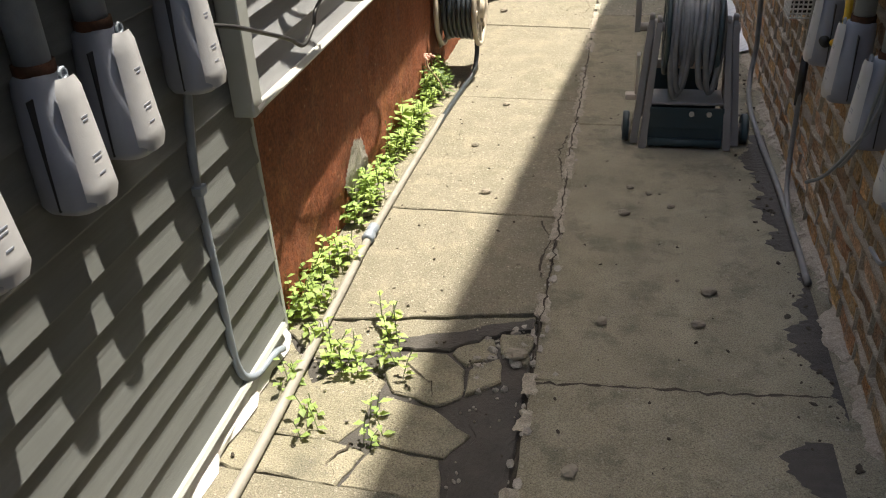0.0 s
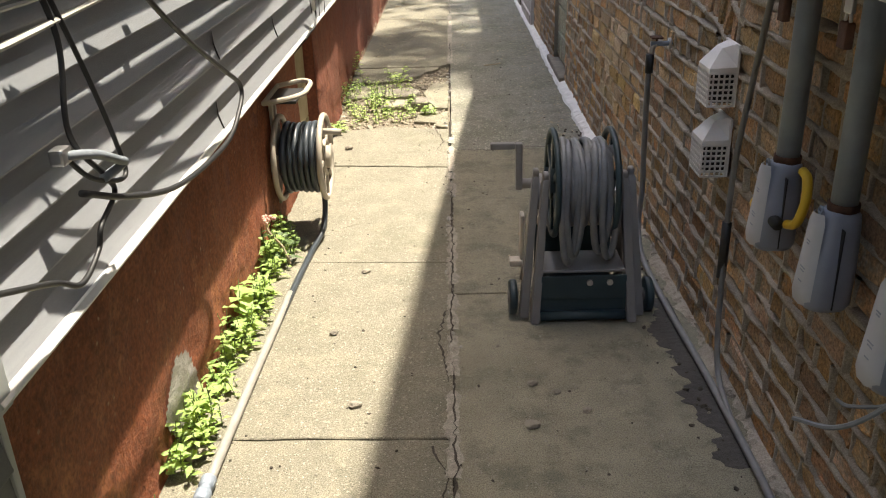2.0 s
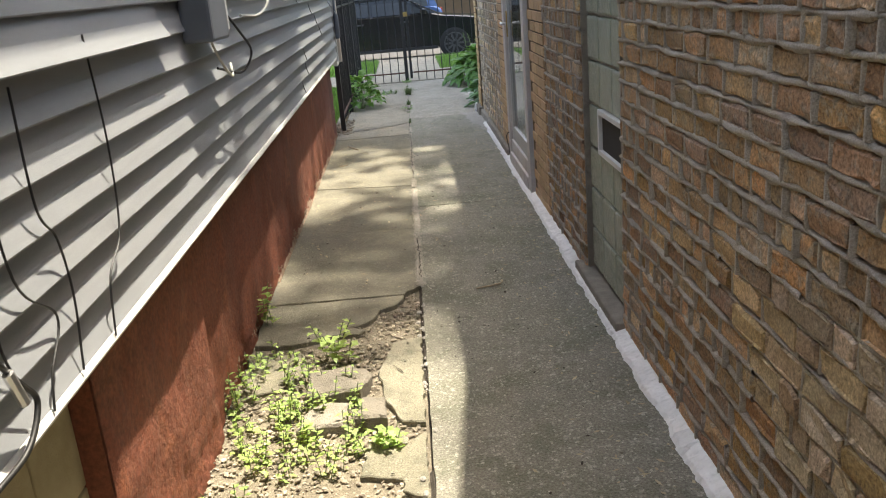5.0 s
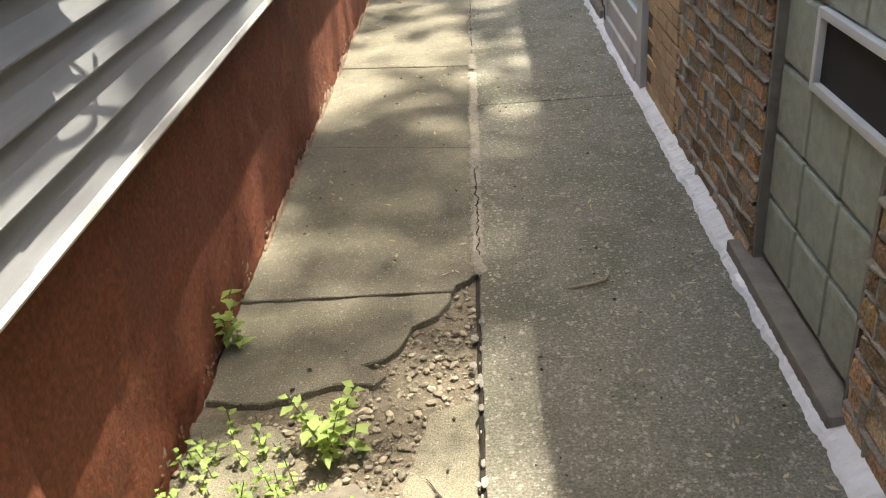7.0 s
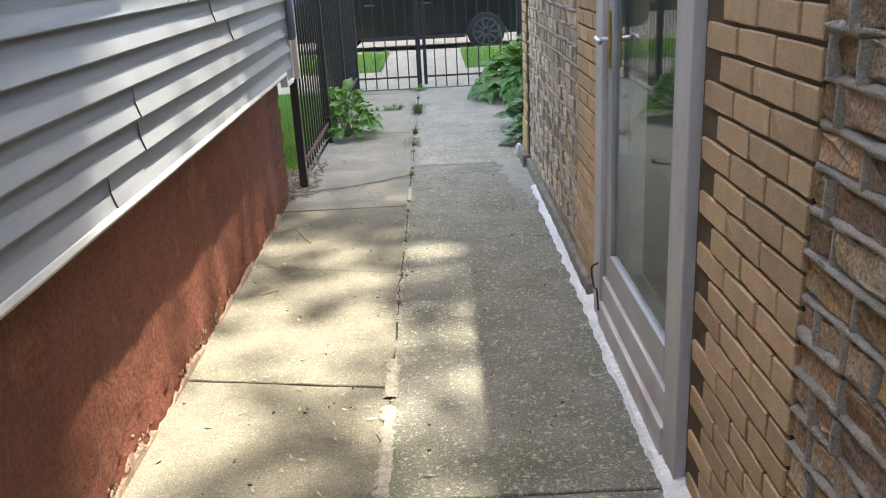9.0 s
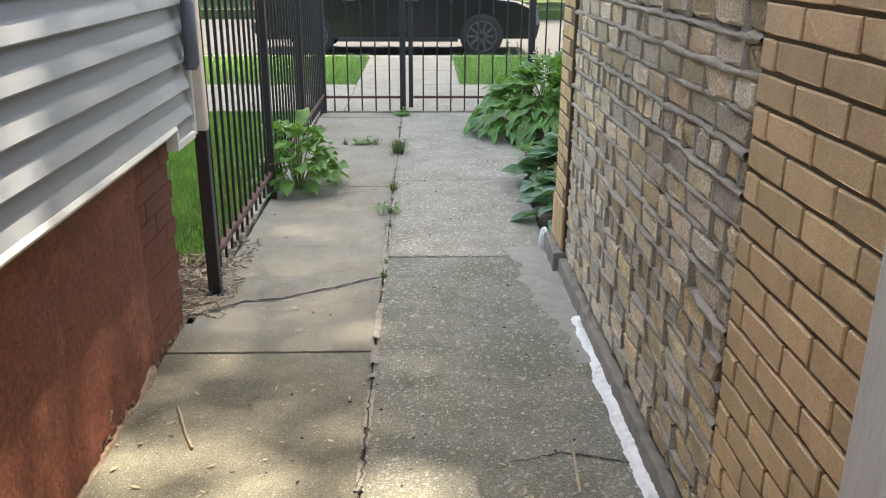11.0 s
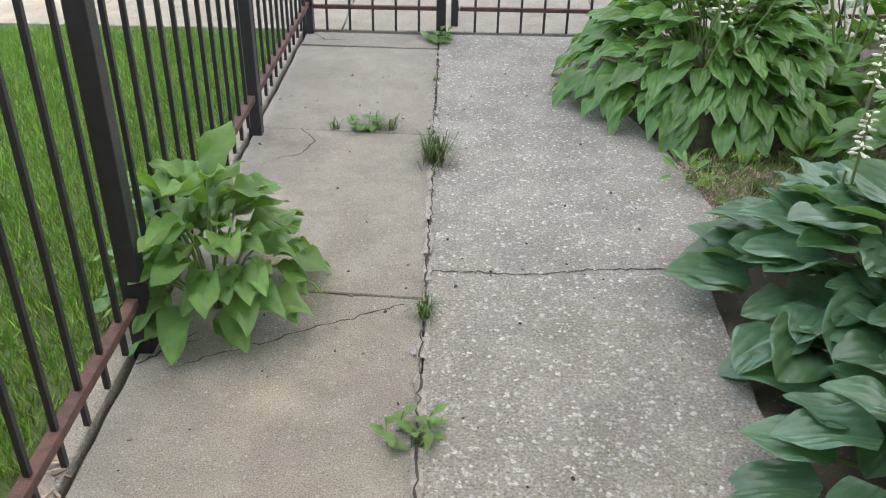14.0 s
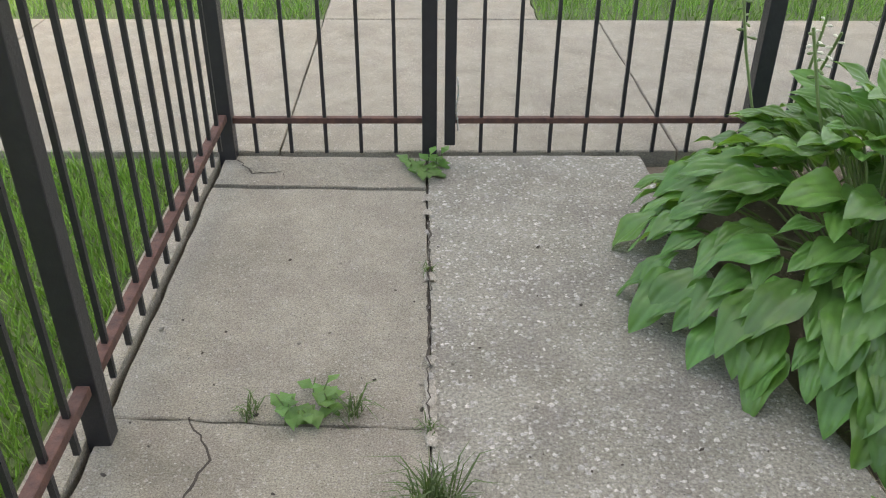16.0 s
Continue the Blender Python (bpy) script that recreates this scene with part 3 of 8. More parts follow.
def slab(x0, x1, ya0, ya1, yb0, yb1, mat, dz=0.0, jit=0.003):
    """ya: near edge at x0 and x1; yb: far edge at x0 and x1."""
    bm = bmesh.new()
    prism(bm, [(x0 + GAP, ya0 + GAP), (x1 - GAP, ya1 + GAP), (x1 - GAP, yb1 - GAP), (x0 + GAP, yb0 - GAP)], -0.09, dz, jit, 0.003, rng)
    return part("slab", bm, mat, pavement)


for a, b in zip(LEFT_JOINTS, LEFT_JOINTS[1:]):
    if b < 1.5:
        slab(XL, XC, a, a, b, b, "concrete_l")
slab(XL, XC, 0.3, 0.3, 1.40, 1.36, "concrete_l")
# whole slabs of the west row: near and far joint, each at the wall and at the middle
for a0, a1, b0, b1 in ((2.02, 2.16, 2.80, 2.78), (2.80, 2.78, 4.02, 3.98), (4.02, 3.98, 5.30, 5.22)):
    slab(XL, XC, a0, a1, b0, b1, "concrete_l", rng.uniform(-0.003, 0.003))
for a0, a1, b0, b1 in ((9.20, 9.05, 10.42, 10.28), (10.42, 10.28, 11.66, 11.46), (11.66, 11.46, 12.66, 12.67)):
    slab(XL, XC, a0, a1, b0, b1, "concrete_l", rng.uniform(-0.003, 0.003))
part("slab", prism(bmesh.new(), [(-0.982, 7.863), (-0.285, 7.853), (-0.275, 7.885), (-0.235, 7.915), (-0.203, 7.965), (-0.203, 9.047), (-0.982, 9.197)], -0.09, 0.001, 0.003, 0.003, rng), "concrete_l", pavement)
# east row, long pours
for a, b, mat in ((-5, -2.0, "concrete_r"), (-2.0, 0.0, "concrete_r"), (0.0, 1.84, "concrete_r"), (1.84, 3.69, "concrete_r"), (3.69, 5.53, "concrete_r"),
                  (5.53, 9.6, "aggregate"), (9.6, 13.72, "aggregate")):
    slab(XC, XR, a, a, b, b + (0.03 if b < 2 else 0), mat, rng.uniform(-0.002, 0.002))


def fragments(polys, mat, dz, jit=0.006):
    for p in polys:
        bm = bmesh.new()
        prism(bm, p, -0.08, dz + rng.uniform(-0.004, 0.004), jit, 0.0035, rng, 0.03)
        part("broken_slab", bm, mat, pavement)


# shattered slab by the near corner
fragments([
    [(-0.985, 1.54), (-0.66, 1.53), (-0.62, 1.60), (-0.60, 1.78), (-0.70, 1.84), (-0.80, 1.74), (-0.86, 1.85), (-0.985, 1.98)],
    [(-0.985, 1.41), (-0.62, 1.38), (-0.58, 1.50), (-0.66, 1.525), (-0.985, 1.535)],
    [(-0.61, 1.38), (-0.36, 1.37), (-0.39, 1.50), (-0.56, 1.52)],
    [(-0.55, 1.535), (-0.38, 1.51), (-0.33, 1.60), (-0.45, 1.69), (-0.58, 1.72), (-0.60, 1.60)],
    [(-0.57, 1.74), (-0.44, 1.70), (-0.38, 1.74), (-0.39, 1.86), (-0.45, 1.92), (-0.56, 1.92), (-0.61, 1.82)],
    [(-0.375, 1.86), (-0.37, 1.75), (-0.28, 1.82), (-0.30, 1.92)],
    [(-0.44, 1.93), (-0.39, 1.88), (-0.31, 1.94), (-0.33, 2.02), (-0.42, 2.00)],
    [(-0.30, 1.95), (-0.22, 1.90), (-0.215, 2.06), (-0.31, 2.04)],
], "concrete_r", -0.004)
fragments([[(-0.985, 2.0), (-0.84, 1.86), (-0.72, 1.87), (-0.6, 1.94), (-0.42, 2.02), (-0.215, 2.08), (-0.215, 2.14), (-0.985, 2.01)]], "concrete_l", -0.002)
part("crack_filler", prism(bmesh.new(), [(-0.97, 1.37), (-0.21, 1.37), (-0.21, 2.12), (-0.97, 2.0)], -0.085, -0.014, 0.004, 0.004, rng, 0.05), "tar", pavement, "dark filler in the cracks")
part("tar_patch", prism(bmesh.new(), [(-0.35, 1.38), (-0.215, 1.37), (-0.212, 1.80), (-0.27, 1.80), (-0.36, 1.72), (-0.32, 1.6), (-0.37, 1.5)], -0.08, -0.012, 0.008, 0.006, rng, 0.03), "tar", pavement)
part("tar_patch", prism(bmesh.new(), [(-0.6, 1.93), (-0.45, 1.94), (-0.3, 2.05), (-0.22, 2.07), (-0.22, 2.13), (-0.4, 2.05), (-0.62, 1.97)], -0.08, 0.0005, 0.008, 0.004, rng, 0.03), "tar", pavement)

# broken bed further on: whole pieces round a hole of loose stones
fragments([
    [(-0.985, 5.32), (-0.215, 5.24), (-0.215, 5.98), (-0.40, 6.02), (-0.62, 6.06), (-0.80, 6.0), (-0.985, 6.04)],
    [(-0.985, 7.855), (-0.97, 7.36), (-0.80, 7.33), (-0.62, 7.40), (-0.50, 7.39), (-0.47, 7.43), (-0.55, 7.48), (-0.48, 7.51), (-0.43, 7.58), (-0.41, 7.66), (-0.33, 7.72), (-0.295, 7.79), (-0.29, 7.845)],
], "concrete_l", 0.0)
fragments([
    [(-0.985, 7.28), (-0.92, 6.85), (-0.75, 6.92), (-0.68, 7.12), (-0.74, 7.24)],
    [(-0.215, 6.52), (-0.215, 7.30), (-0.34, 7.26), (-0.40, 6.98), (-0.36, 6.70), (-0.3, 6.54)],
    [(-0.44, 6.20), (-0.30, 6.16), (-0.24, 6.30), (-0.30, 6.46), (-0.42, 6.42)],
    [(-0.30, 6.10), (-0.215, 6.04), (-0.215, 6.46), (-0.27, 6.40)],
], "concrete_r", -0.008)
for pts, z in (([(-0.66, 6.72), (-0.46, 6.76), (-0.42, 6.90), (-0.50, 6.98), (-0.68, 6.94)], 0.035), ([(-0.68, 6.50), (-0.50, 6.52), (-0.50, 6.68), (-0.64, 6.70)], 0.02),
               ([(-0.47, 6.52), (-0.35, 6.50), (-0.36, 6.66), (-0.45, 6.68)], 0.04)):
    bm = bmesh.new()
    prism(bm, pts, -0.03, z, 0.008, 0.008, rng, 0.03)
    tagged(part("concrete_chunk", bm, "rubble"), "loose lifted chunk of broken concrete", "rubble", group="loose chunks in the broken bed")

# front walk, past the house corner
for a0, a1, b0, b1 in ((13.90, 13.86, 15.12, 15.06), (15.12, 15.06, 16.34, 16.29), (16.34, 16.29, 17.50, 17.47), (17.52, 17.49, 17.76, 17.74)):
    slab(-0.95, XC, a0, a1, b0, b1, "walk_front", rng.uniform(-0.003, 0.003), 0.004)
BREAK = [(-0.985, 13.0), (-0.945, 13.03), (-0.88, 13.05), (-0.80, 13.14), (-0.70, 13.16), (-0.60, 13.19), (-0.52, 13.25), (-0.44, 13.30), (-0.36, 13.33), (-0.28, 13.40), (-0.206, 13.44)]
BREAK = [(x + 0.0, y + 0.012 * noise.noise((x * 41, 3.0, 0)) + 0.008 * noise.noise((x * 97, 8.0, 0))) for p, q in zip(BREAK, BREAK[1:]) for x, y in (p, ((p[0] + q[0]) / 2, (p[1] + q[1]) / 2))] + BREAK[-1:]
part("slab", prism(bmesh.new(), [(-0.985, 12.672), (-0.206, 12.676)] + BREAK[::-1], -0.09, 0.0, 0.002, 0.002, rng, 0.04), "walk_front", pavement)
part("slab", prism(bmesh.new(), [(x, y + 0.0015 + 0.009 * max(0.0, noise.noise((x * 9, 2.0, 5.0)))) for x, y in BREAK] + [(-0.206, 13.855), (-0.945, 13.895), (-0.95, 13.3)], -0.09, 0.004, 0.002, 0.002, rng, 0.04), "walk_front", pavement)
bm = bmesh.new()
prism(bm, [(XC + GAP, 13.721), (0.62, 13.721), (0.62, 14.0), (0.66, 15.24), (0.68, 15.3), (0.81, 15.62), (0.77, 15.95), (0.74, 16.22), (0.65, 16.6), (0.60, 17.75), (XC + GAP, 17.75)], -0.09, 0.0, 0.003, 0.0025, rng)
part("slab", bm, "walk_agg", pavement)


for side, reach in ((-1, 0.03), (1, 0.022)):
    bm, prev = bmesh.new(), None
    for i in range(96):
        u = i / 95 * (len(BREAK) - 1)
        a, b = BREAK[int(u)], BREAK[min(int(u) + 1, len(BREAK) - 1)]
        x, y = a[0] + (b[0] - a[0]) * (u % 1), a[1] + (b[1] - a[1]) * (u % 1)
        w = reach * max(0.05, 0.45 + 0.9 * noise.noise((x * 11, side, 4.0)) + 0.5 * noise.noise((x * 40, side, 1.0)))
        row = [bm.verts.new((x, y + side * 0.004 + (0.008 if side > 0 else 0), 0.0025 if side < 0 else 0.006)), bm.verts.new((x, y + side * (0.005 + w) + (0.008 if side > 0 else 0), 0.0022 if side < 0 else 0.0058))]
        if prev:
            bm.faces.new((prev[0], prev[1], row[1], row[0]))
        prev = row
    part("spalled_edge", bm, "cement", pavement, "pale spalled edge of the crack")


def crack(pts, width=0.004, seed=0, z=0.0012):
    """A thin ragged crack line over the slabs."""
    r = random.Random(seed)
    bm, prev, P = bmesh.new(), None, []
    for a, b in zip(pts, pts[1:]):
        n = max(2, int(math.hypot(b[0] - a[0], b[1] - a[1]) / 0.02))
        P += [(a[0] + (b[0] - a[0]) * k / n + r.gauss(0, 0.004), a[1] + (b[1] - a[1]) * k / n + r.gauss(0, 0.004)) for k in range(n)]
    for i, p in enumerate(P):
        q = P[min(i + 1, len(P) - 1)]
        o = P[max(i - 1, 0)]
        d = Vector((q[0] - o[0], q[1] - o[1])).normalized()
        w = width * r.uniform(0.3, 1.3) * min(1, (len(P) - i) / 6)
        row = [bm.verts.new((p[0] - d.y * w, p[1] + d.x * w, z)), bm.verts.new((p[0] + d.y * w, p[1] - d.x * w, z))]
        if prev:
            bm.faces.new((prev[0], prev[1], row[1], row[0]))
        prev = row
    return part("crack", bm, "soil", pavement)


crack([(x, y + 0.004) for x, y in BREAK[::3]] + BREAK[-1:], 0.0055, 21, 0.0078)
crack([(XC, 15.22), (0.1, 15.20), (0.3, 15.24), (0.5, 15.25), (0.67, 15.26)], 0.0035, 1)
crack([(-0.27, 15.03), (-0.45, 14.93), (-0.62, 14.84), (-0.88, 14.70)], 0.0025, 2)
crack([(-0.76, 16.33), (-0.68, 16.2), (-0.72, 16.08), (-0.86, 15.98)], 0.003, 3)
crack([(-0.93, 14.9), (-0.85, 14.84), (-0.78, 14.9)], 0.003, 4)
crack([(-0.93, 13.35), (-0.86, 13.2), (-0.88, 13.12), (-0.8, 13.08)], 0.003, 5)
crack([(-0.90, 17.72), (-0.82, 17.60), (-0.72, 17.62), (-0.70, 17.53)], 0.003, 6)
crack([(-0.36, 5.98), (-0.28, 5.8), (-0.215, 5.78)], 0.003, 7)
crack([(-0.34, 7.0), (-0.27, 6.9), (-0.22, 6.92)], 0.003, 8)
crack([(-0.3, 4.0), (-0.36, 3.9), (-0.26, 3.78), (-0.21, 3.8)], 0.003, 9)
crack([(-0.55, 1.86), (-0.47, 1.78), (-0.45, 1.70)], 0.003, 10)
crack([(-0.62, 1.52), (-0.66, 1.45), (-0.62, 1.38)], 0.003, 11)
crack([(-0.21, 1.82), (0.1, 1.84), (0.35, 1.85), (0.62, 1.87)], 0.005, 12, 0.0016)
for q, pts in enumerate(([(-0.26, 2.74), (-0.22, 2.6), (-0.24, 2.45), (-0.21, 2.3)], [(-0.21, 3.6), (-0.25, 3.4), (-0.23, 3.2), (-0.21, 3.05)], 
                         [(0.62, 11.9), (0.4, 11.96), (0.2, 11.9)], [(-0.95, 13.62), (-0.86, 13.5), (-0.84, 13.42)], [(XC, 13.72), (0.1, 13.73), (0.3, 13.72), (0.45, 13.74)], [(-0.94, 14.72), (-0.86, 14.82), (-0.78, 14.84)],
                         [(0.0, 5.5), (0.25, 5.56), (0.6, 5.52)], [(-0.3, 6.0), (-0.24, 5.7), (-0.3, 5.5)], [(0.62, 5.3), (0.5, 5.25), (0.46, 5.1)])):
    crack(pts, 0.004, 80 + q, 0.003)
tagged(part("bed_fill", boxes((-0.99, -0.205, 6.0, 7.98, -0.1, -0.028)), "bed_earth"), "stony dry earth where the slab has gone", "soil", kind="structure")

# middle joint: dark bed, ragged pale filler over it, crumbs
bm, prev = bmesh.new(), None
for i in range(840):
    y = 1.0 + i * 0.02
    k = noise.noise((3, y * 9, 0)) + 0.6 * noise.noise((3, y * 31, 1))
    w = 0.010 + 0.008 * abs(k)
    z = -0.012 + 0.008 * noise.noise((7, y * 6, 2)) - (0.02 if 6.2 < y < 6.9 else 0)
    row = [bm.verts.new((XC - w, y, z - 0.01)), bm.verts.new((XC + 0.004 * k, y, z + 0.002)), bm.verts.new((XC + w, y, z - 0.01))]
    if prev:
        bm.faces.new((prev[0], prev[1], row[1], row[0]))
        bm.faces.new((prev[1], prev[2], row[2], row[1]))
    prev = row
part("joint_bed", bm, "soil", pavement, "dark soil deep in the joint")
bm, prev = bmesh.new(), None
for i in range(2010):
    y = 1.35 + i * 0.008
    # filler is thick by the near slabs and past the broken bed, thin along the front walk
    full = 0.026 if y < 5.9 else 0.03 if 7.95 < y < 10.6 else 0.019
    gap = noise.noise((11, y * 2.3, 0)) + 0.7 * noise.noise((11, y * 9, 3))
    if gap < (-0.12 if y < 5.9 else -0.45 if 7.95 < y < 10.5 else -0.05) or 6.0 < y < 7.93:
        prev = None
        continue
    off = 0.007 * noise.noise((5, y * 3, 1))
    wl_, wr_ = (full * (0.75 + 0.55 * noise.noise((q, y * 14, 0)) + 0.5 * noise.noise((q, y * 45, 2))) for q in (1.0, 6.0))
    crown_ = 0.009 + 0.005 * noise.noise((9, y * 20, 0))
    row = [bm.verts.new(q) for q in ((XC + off - max(0.003, wl_), y, 0.0042), (XC + off - max(0.002, wl_) * 0.6, y, crown_), (XC + off + max(0.002, wr_) * 0.5, y, crown_ * 0.8), (XC + off + max(0.003, wr_), y, 0.0042))]
    if prev:
        for k in range(3):
            bm.faces.new((prev[k], prev[k + 1], row[k + 1], row[k]))
    prev = row
part("joint_mortar", bm, "joint", pavement, "ragged pale mortar smeared over the joint")
bm = bmesh.new()
for i in range(420):
    y = rng.uniform(1.2, 17.4)
    if 6.0 < y < 7.0 and rng.random() < 0.5:
        continue
    s = rng.uniform(0.004, 0.016)
    bmesh.ops.create_icosphere(bm, subdivisions=1, radius=s, matrix=Matrix.Translation((XC + rng.gauss(0, 0.014), y, rng.uniform(-0.008, 0.003))) @ Matrix.Diagonal((rng.uniform(0.5, 1), rng.uniform(0.8, 2.0), 0.4, 1)))
part("joint_filler", bm, "cement", pavement, "crumbled pale filler", kind="stuff")
for q, (a, b) in enumerate(((1.9, 3.2), (3.3, 4.9), (8.05, 8.9), (10.9, 12.4), (13.75, 15.0), (15.1, 16.2), (16.3, 17.3))):
    crack([(XC + 0.004 * math.sin(3 * u + q), u) for u in [a + (b - a) * k / 8 for k in range(9)]], 0.0035, 60 + q, 0.0145)


def ribbon(y0, y1, inner, outer, z, mat, name, label, step=0.05, amp=0.02, seed=0, holes=0.0):
    """A ragged strip lying along the east wall between x = inner(y) and outer."""
    r = random.Random(seed)
    bm, prev, y = bmesh.new(), None, y0
    while y <= y1:
        xi = inner(y) + amp * (1.1 * noise.noise((0, y * 4, seed)) + 0.8 * noise.noise((0, y * 11, seed + 5)) + 0.25 * noise.noise((0, y * 29, seed + 9)))
        xi += 0.35 * amp * noise.noise((0, y * 63, seed + 2))
        xi = min(xi, outer - 0.002)
        row = [bm.verts.new((xi, y, 0.001)), bm.verts.new((min(xi + 0.012, outer - 0.001), y, z * r.uniform(0.5, 1))), bm.verts.new(((xi + outer) / 2, y, z * r.uniform(0.8, 1.3))), bm.verts.new((outer, y, z * 1.6))]
        if prev:
            for k in range(3):
                bm.faces.new((prev[k], prev[k + 1], row[k + 1], row[k]))
        prev = row
        y += step
    return tagged(part(name, bm, mat), label, "sealant", kind="structure")


ribbon(4.75, 12.95, lambda y: 0.592, 0.66, 0.02, "filler", "sealant_strip", "thick white sealant smeared along the wall foot", 0.012, 0.016, 3)
bm = bmesh.new()
bmesh.ops.create_icosphere(bm, subdivisions=3, radius=0.05, matrix=Matrix.Translation((0.605, 13.865, 0.055)) @ Matrix.Diagonal((0.45, 0.7, 1.15, 1)))
for v in bm.verts:
    v.co += Vector((0.008, 0.008, 0.012)) * noise.noise(v.co * 40)
tagged(part("sealant_lump", bm, "filler", None, "", True), "white sealant lump at the brick pier foot", "sealant")
ribbon(12.55, 13.85, lambda y: 0.545 - 0.13 * max(0, (y - 12.85)) ** 0.6, 0.64, 0.004, "cement", "cement_smear", "pale cement smear at the wall foot", 0.012, 0.045, 5)
ribbon(-1.0, 4.9, lambda y: 0.625, 0.66, 0.012, "mortar", "footing_crumbs", "dirty crumbled mortar at the wall foot", 0.012, 0.055, 6)
ribbon(2.62, 3.62, lambda y: 0.60 - 0.10 * max(0.0, math.sin(math.pi * (y - 2.62))) ** 0.5, 0.606, 0.003, "tar", "tar_strip", "black tar smeared beside the wall", 0.012, 0.09, 8)
ribbon(1.78, 2.50, lambda y: 0.60 - 0.055 * max(0.0, math.sin(math.pi * (y - 1.78) / 0.72)) ** 0.5, 0.606, 0.003, "tar", "tar_strip", "black tar smeared beside the wall", 0.012, 0.07, 18)
ribbon(1.50, 1.70, lambda y: 0.54 - 0.08 * max(0.0, math.sin(math.pi * (y - 1.5) / 0.2)) ** 0.6, 0.55, 0.003, "tar", "tar_strip", "small black tar splotch beside the wall", 0.01, 0.09, 28)

# ---- west house ----
YC = 1.86          # near corner of the clad upper wall
wall_w = tagged(part("wall_west", boxes((-4.0, -0.99, 1.98, 5.13, -0.3, 0.9), (-4.0, -1.05, 5.13, 5.6, -0.3, 0.9), (-4.0, -0.965, 5.6, 6.6, -0.3, 0.9), (-4.0, -0.99, 6.6, 12.93, -0.3, 0.9)), "stucco_dark"),
                "house wall above a red painted foundation", "wall", kind="structure")


def sheet(name, y0, y1, z0, z1, x, mat, parent, amp=0.004, step=0.03, seed=0.0, label="", base_rough=0.0):
    """A lumpy rendered face on the foundation, in the plane x."""
    ny, nz = int((y1 - y0) / step) + 1, int((z1 - z0) / step) + 1
    vs, fs = [], []
    for i in range(ny + 1):
        for j in range(nz + 1):
            y, z = y0 + (y1 - y0) * i / ny, z0 + (z1 - z0) * j / nz
            d = amp * (noise.noise((y * 4, z * 4, seed)) + 0.6 * noise.noise((y * 13, z * 13, seed + 3)))
            if base_rough:
                d += base_rough * max(0, 0.3 - z) * noise.noise((y * 22, z * 22, seed + 9))
            edge = i in (0, ny) or j in (0, nz)
            vs.append((x - 0.006 if edge else x + d, y, z))
    for i in range(ny):
        for j in range(nz):
            a = i * (nz + 1) + j
            fs.append((a, a + nz + 1, a + nz + 2, a + 1))
    ob = new(name, raw_mesh(name, vs, fs, mat, True))
    ob.parent = parent
    if label:
        ob["label"] = label
    return ob


sheet("stucco_face", 1.985, 5.125, -0.05, 0.88, -0.982, "stucco", wall_w, 0.011, 0.03, 1.0, "orange red paint over rough stucco", 0.06)
sheet("stucco_face", 5.605, 6.6, -0.05, 0.88, -0.955, "stucco_dark", wall_w, 0.011, 0.03, 2.0, "", 0.06)
sheet("stucco_face", 6.6, 12.56, -0.05, 0.88, -0.982, "stucco_dark", wall_w, 0.010, 0.04, 3.0, "dark red paint, crumbling at the foot", 0.09)
part("cream_block", boxes((-1.06, -1.02, 5.135, 5.36, 0.42, 0.86), (-1.06, -1.02, 5.366, 5.595, 0.42, 0.86), (-1.06, -1.02, 5.135, 5.595, 0.215, 0.414), (-1.06, -1.02, 5.135, 5.595, -0.05, 0.209), bevel=0.006), "cream", wall_w, "bare cream concrete blocks")
# bare grey patches where the paint has gone
def bare_patch(cy, cz, ry, rz, x, amp, seed):
    vs, fs, step = [], [], 0.012
    ny, nz = int(2.4 * ry / step), int(2.4 * rz / step)
    for i in range(ny + 1):
        for j in range(nz + 1):
            y, z = cy - 1.2 * ry + i * step, cz - 1.2 * rz + j * step
            d = amp * (noise.noise((y * 4, z * 4, seed)) + 0.6 * noise.noise((y * 13, z * 13, seed + 3))) + 0.06 * max(0, 0.3 - z) * noise.noise((y * 22, z * 22, seed + 9))
            vs.append((x + d + 0.004, y, z))
    for i in range(ny):
        for j in range(nz):
            k = i * (nz + 1) + j
            _, y, z = vs[k]
            if ((y - cy) / ry) ** 2 + ((z - cz) / rz) ** 2 < 0.8 + 0.5 * noise.noise((y * 9, z * 9, 2.0)) and z > -0.01:
                fs.append((k, k + nz + 1, k + nz + 2, k + 1))
    ob = new("bare_patch", raw_mesh("bare_patch", vs, fs, "cement", True))
    ob.parent = wall_w
    ob["label"] = "bare grey render patch"


bare_patch(2.84, 0.10, 0.15, 0.16, -0.982, 0.007, 1.0)
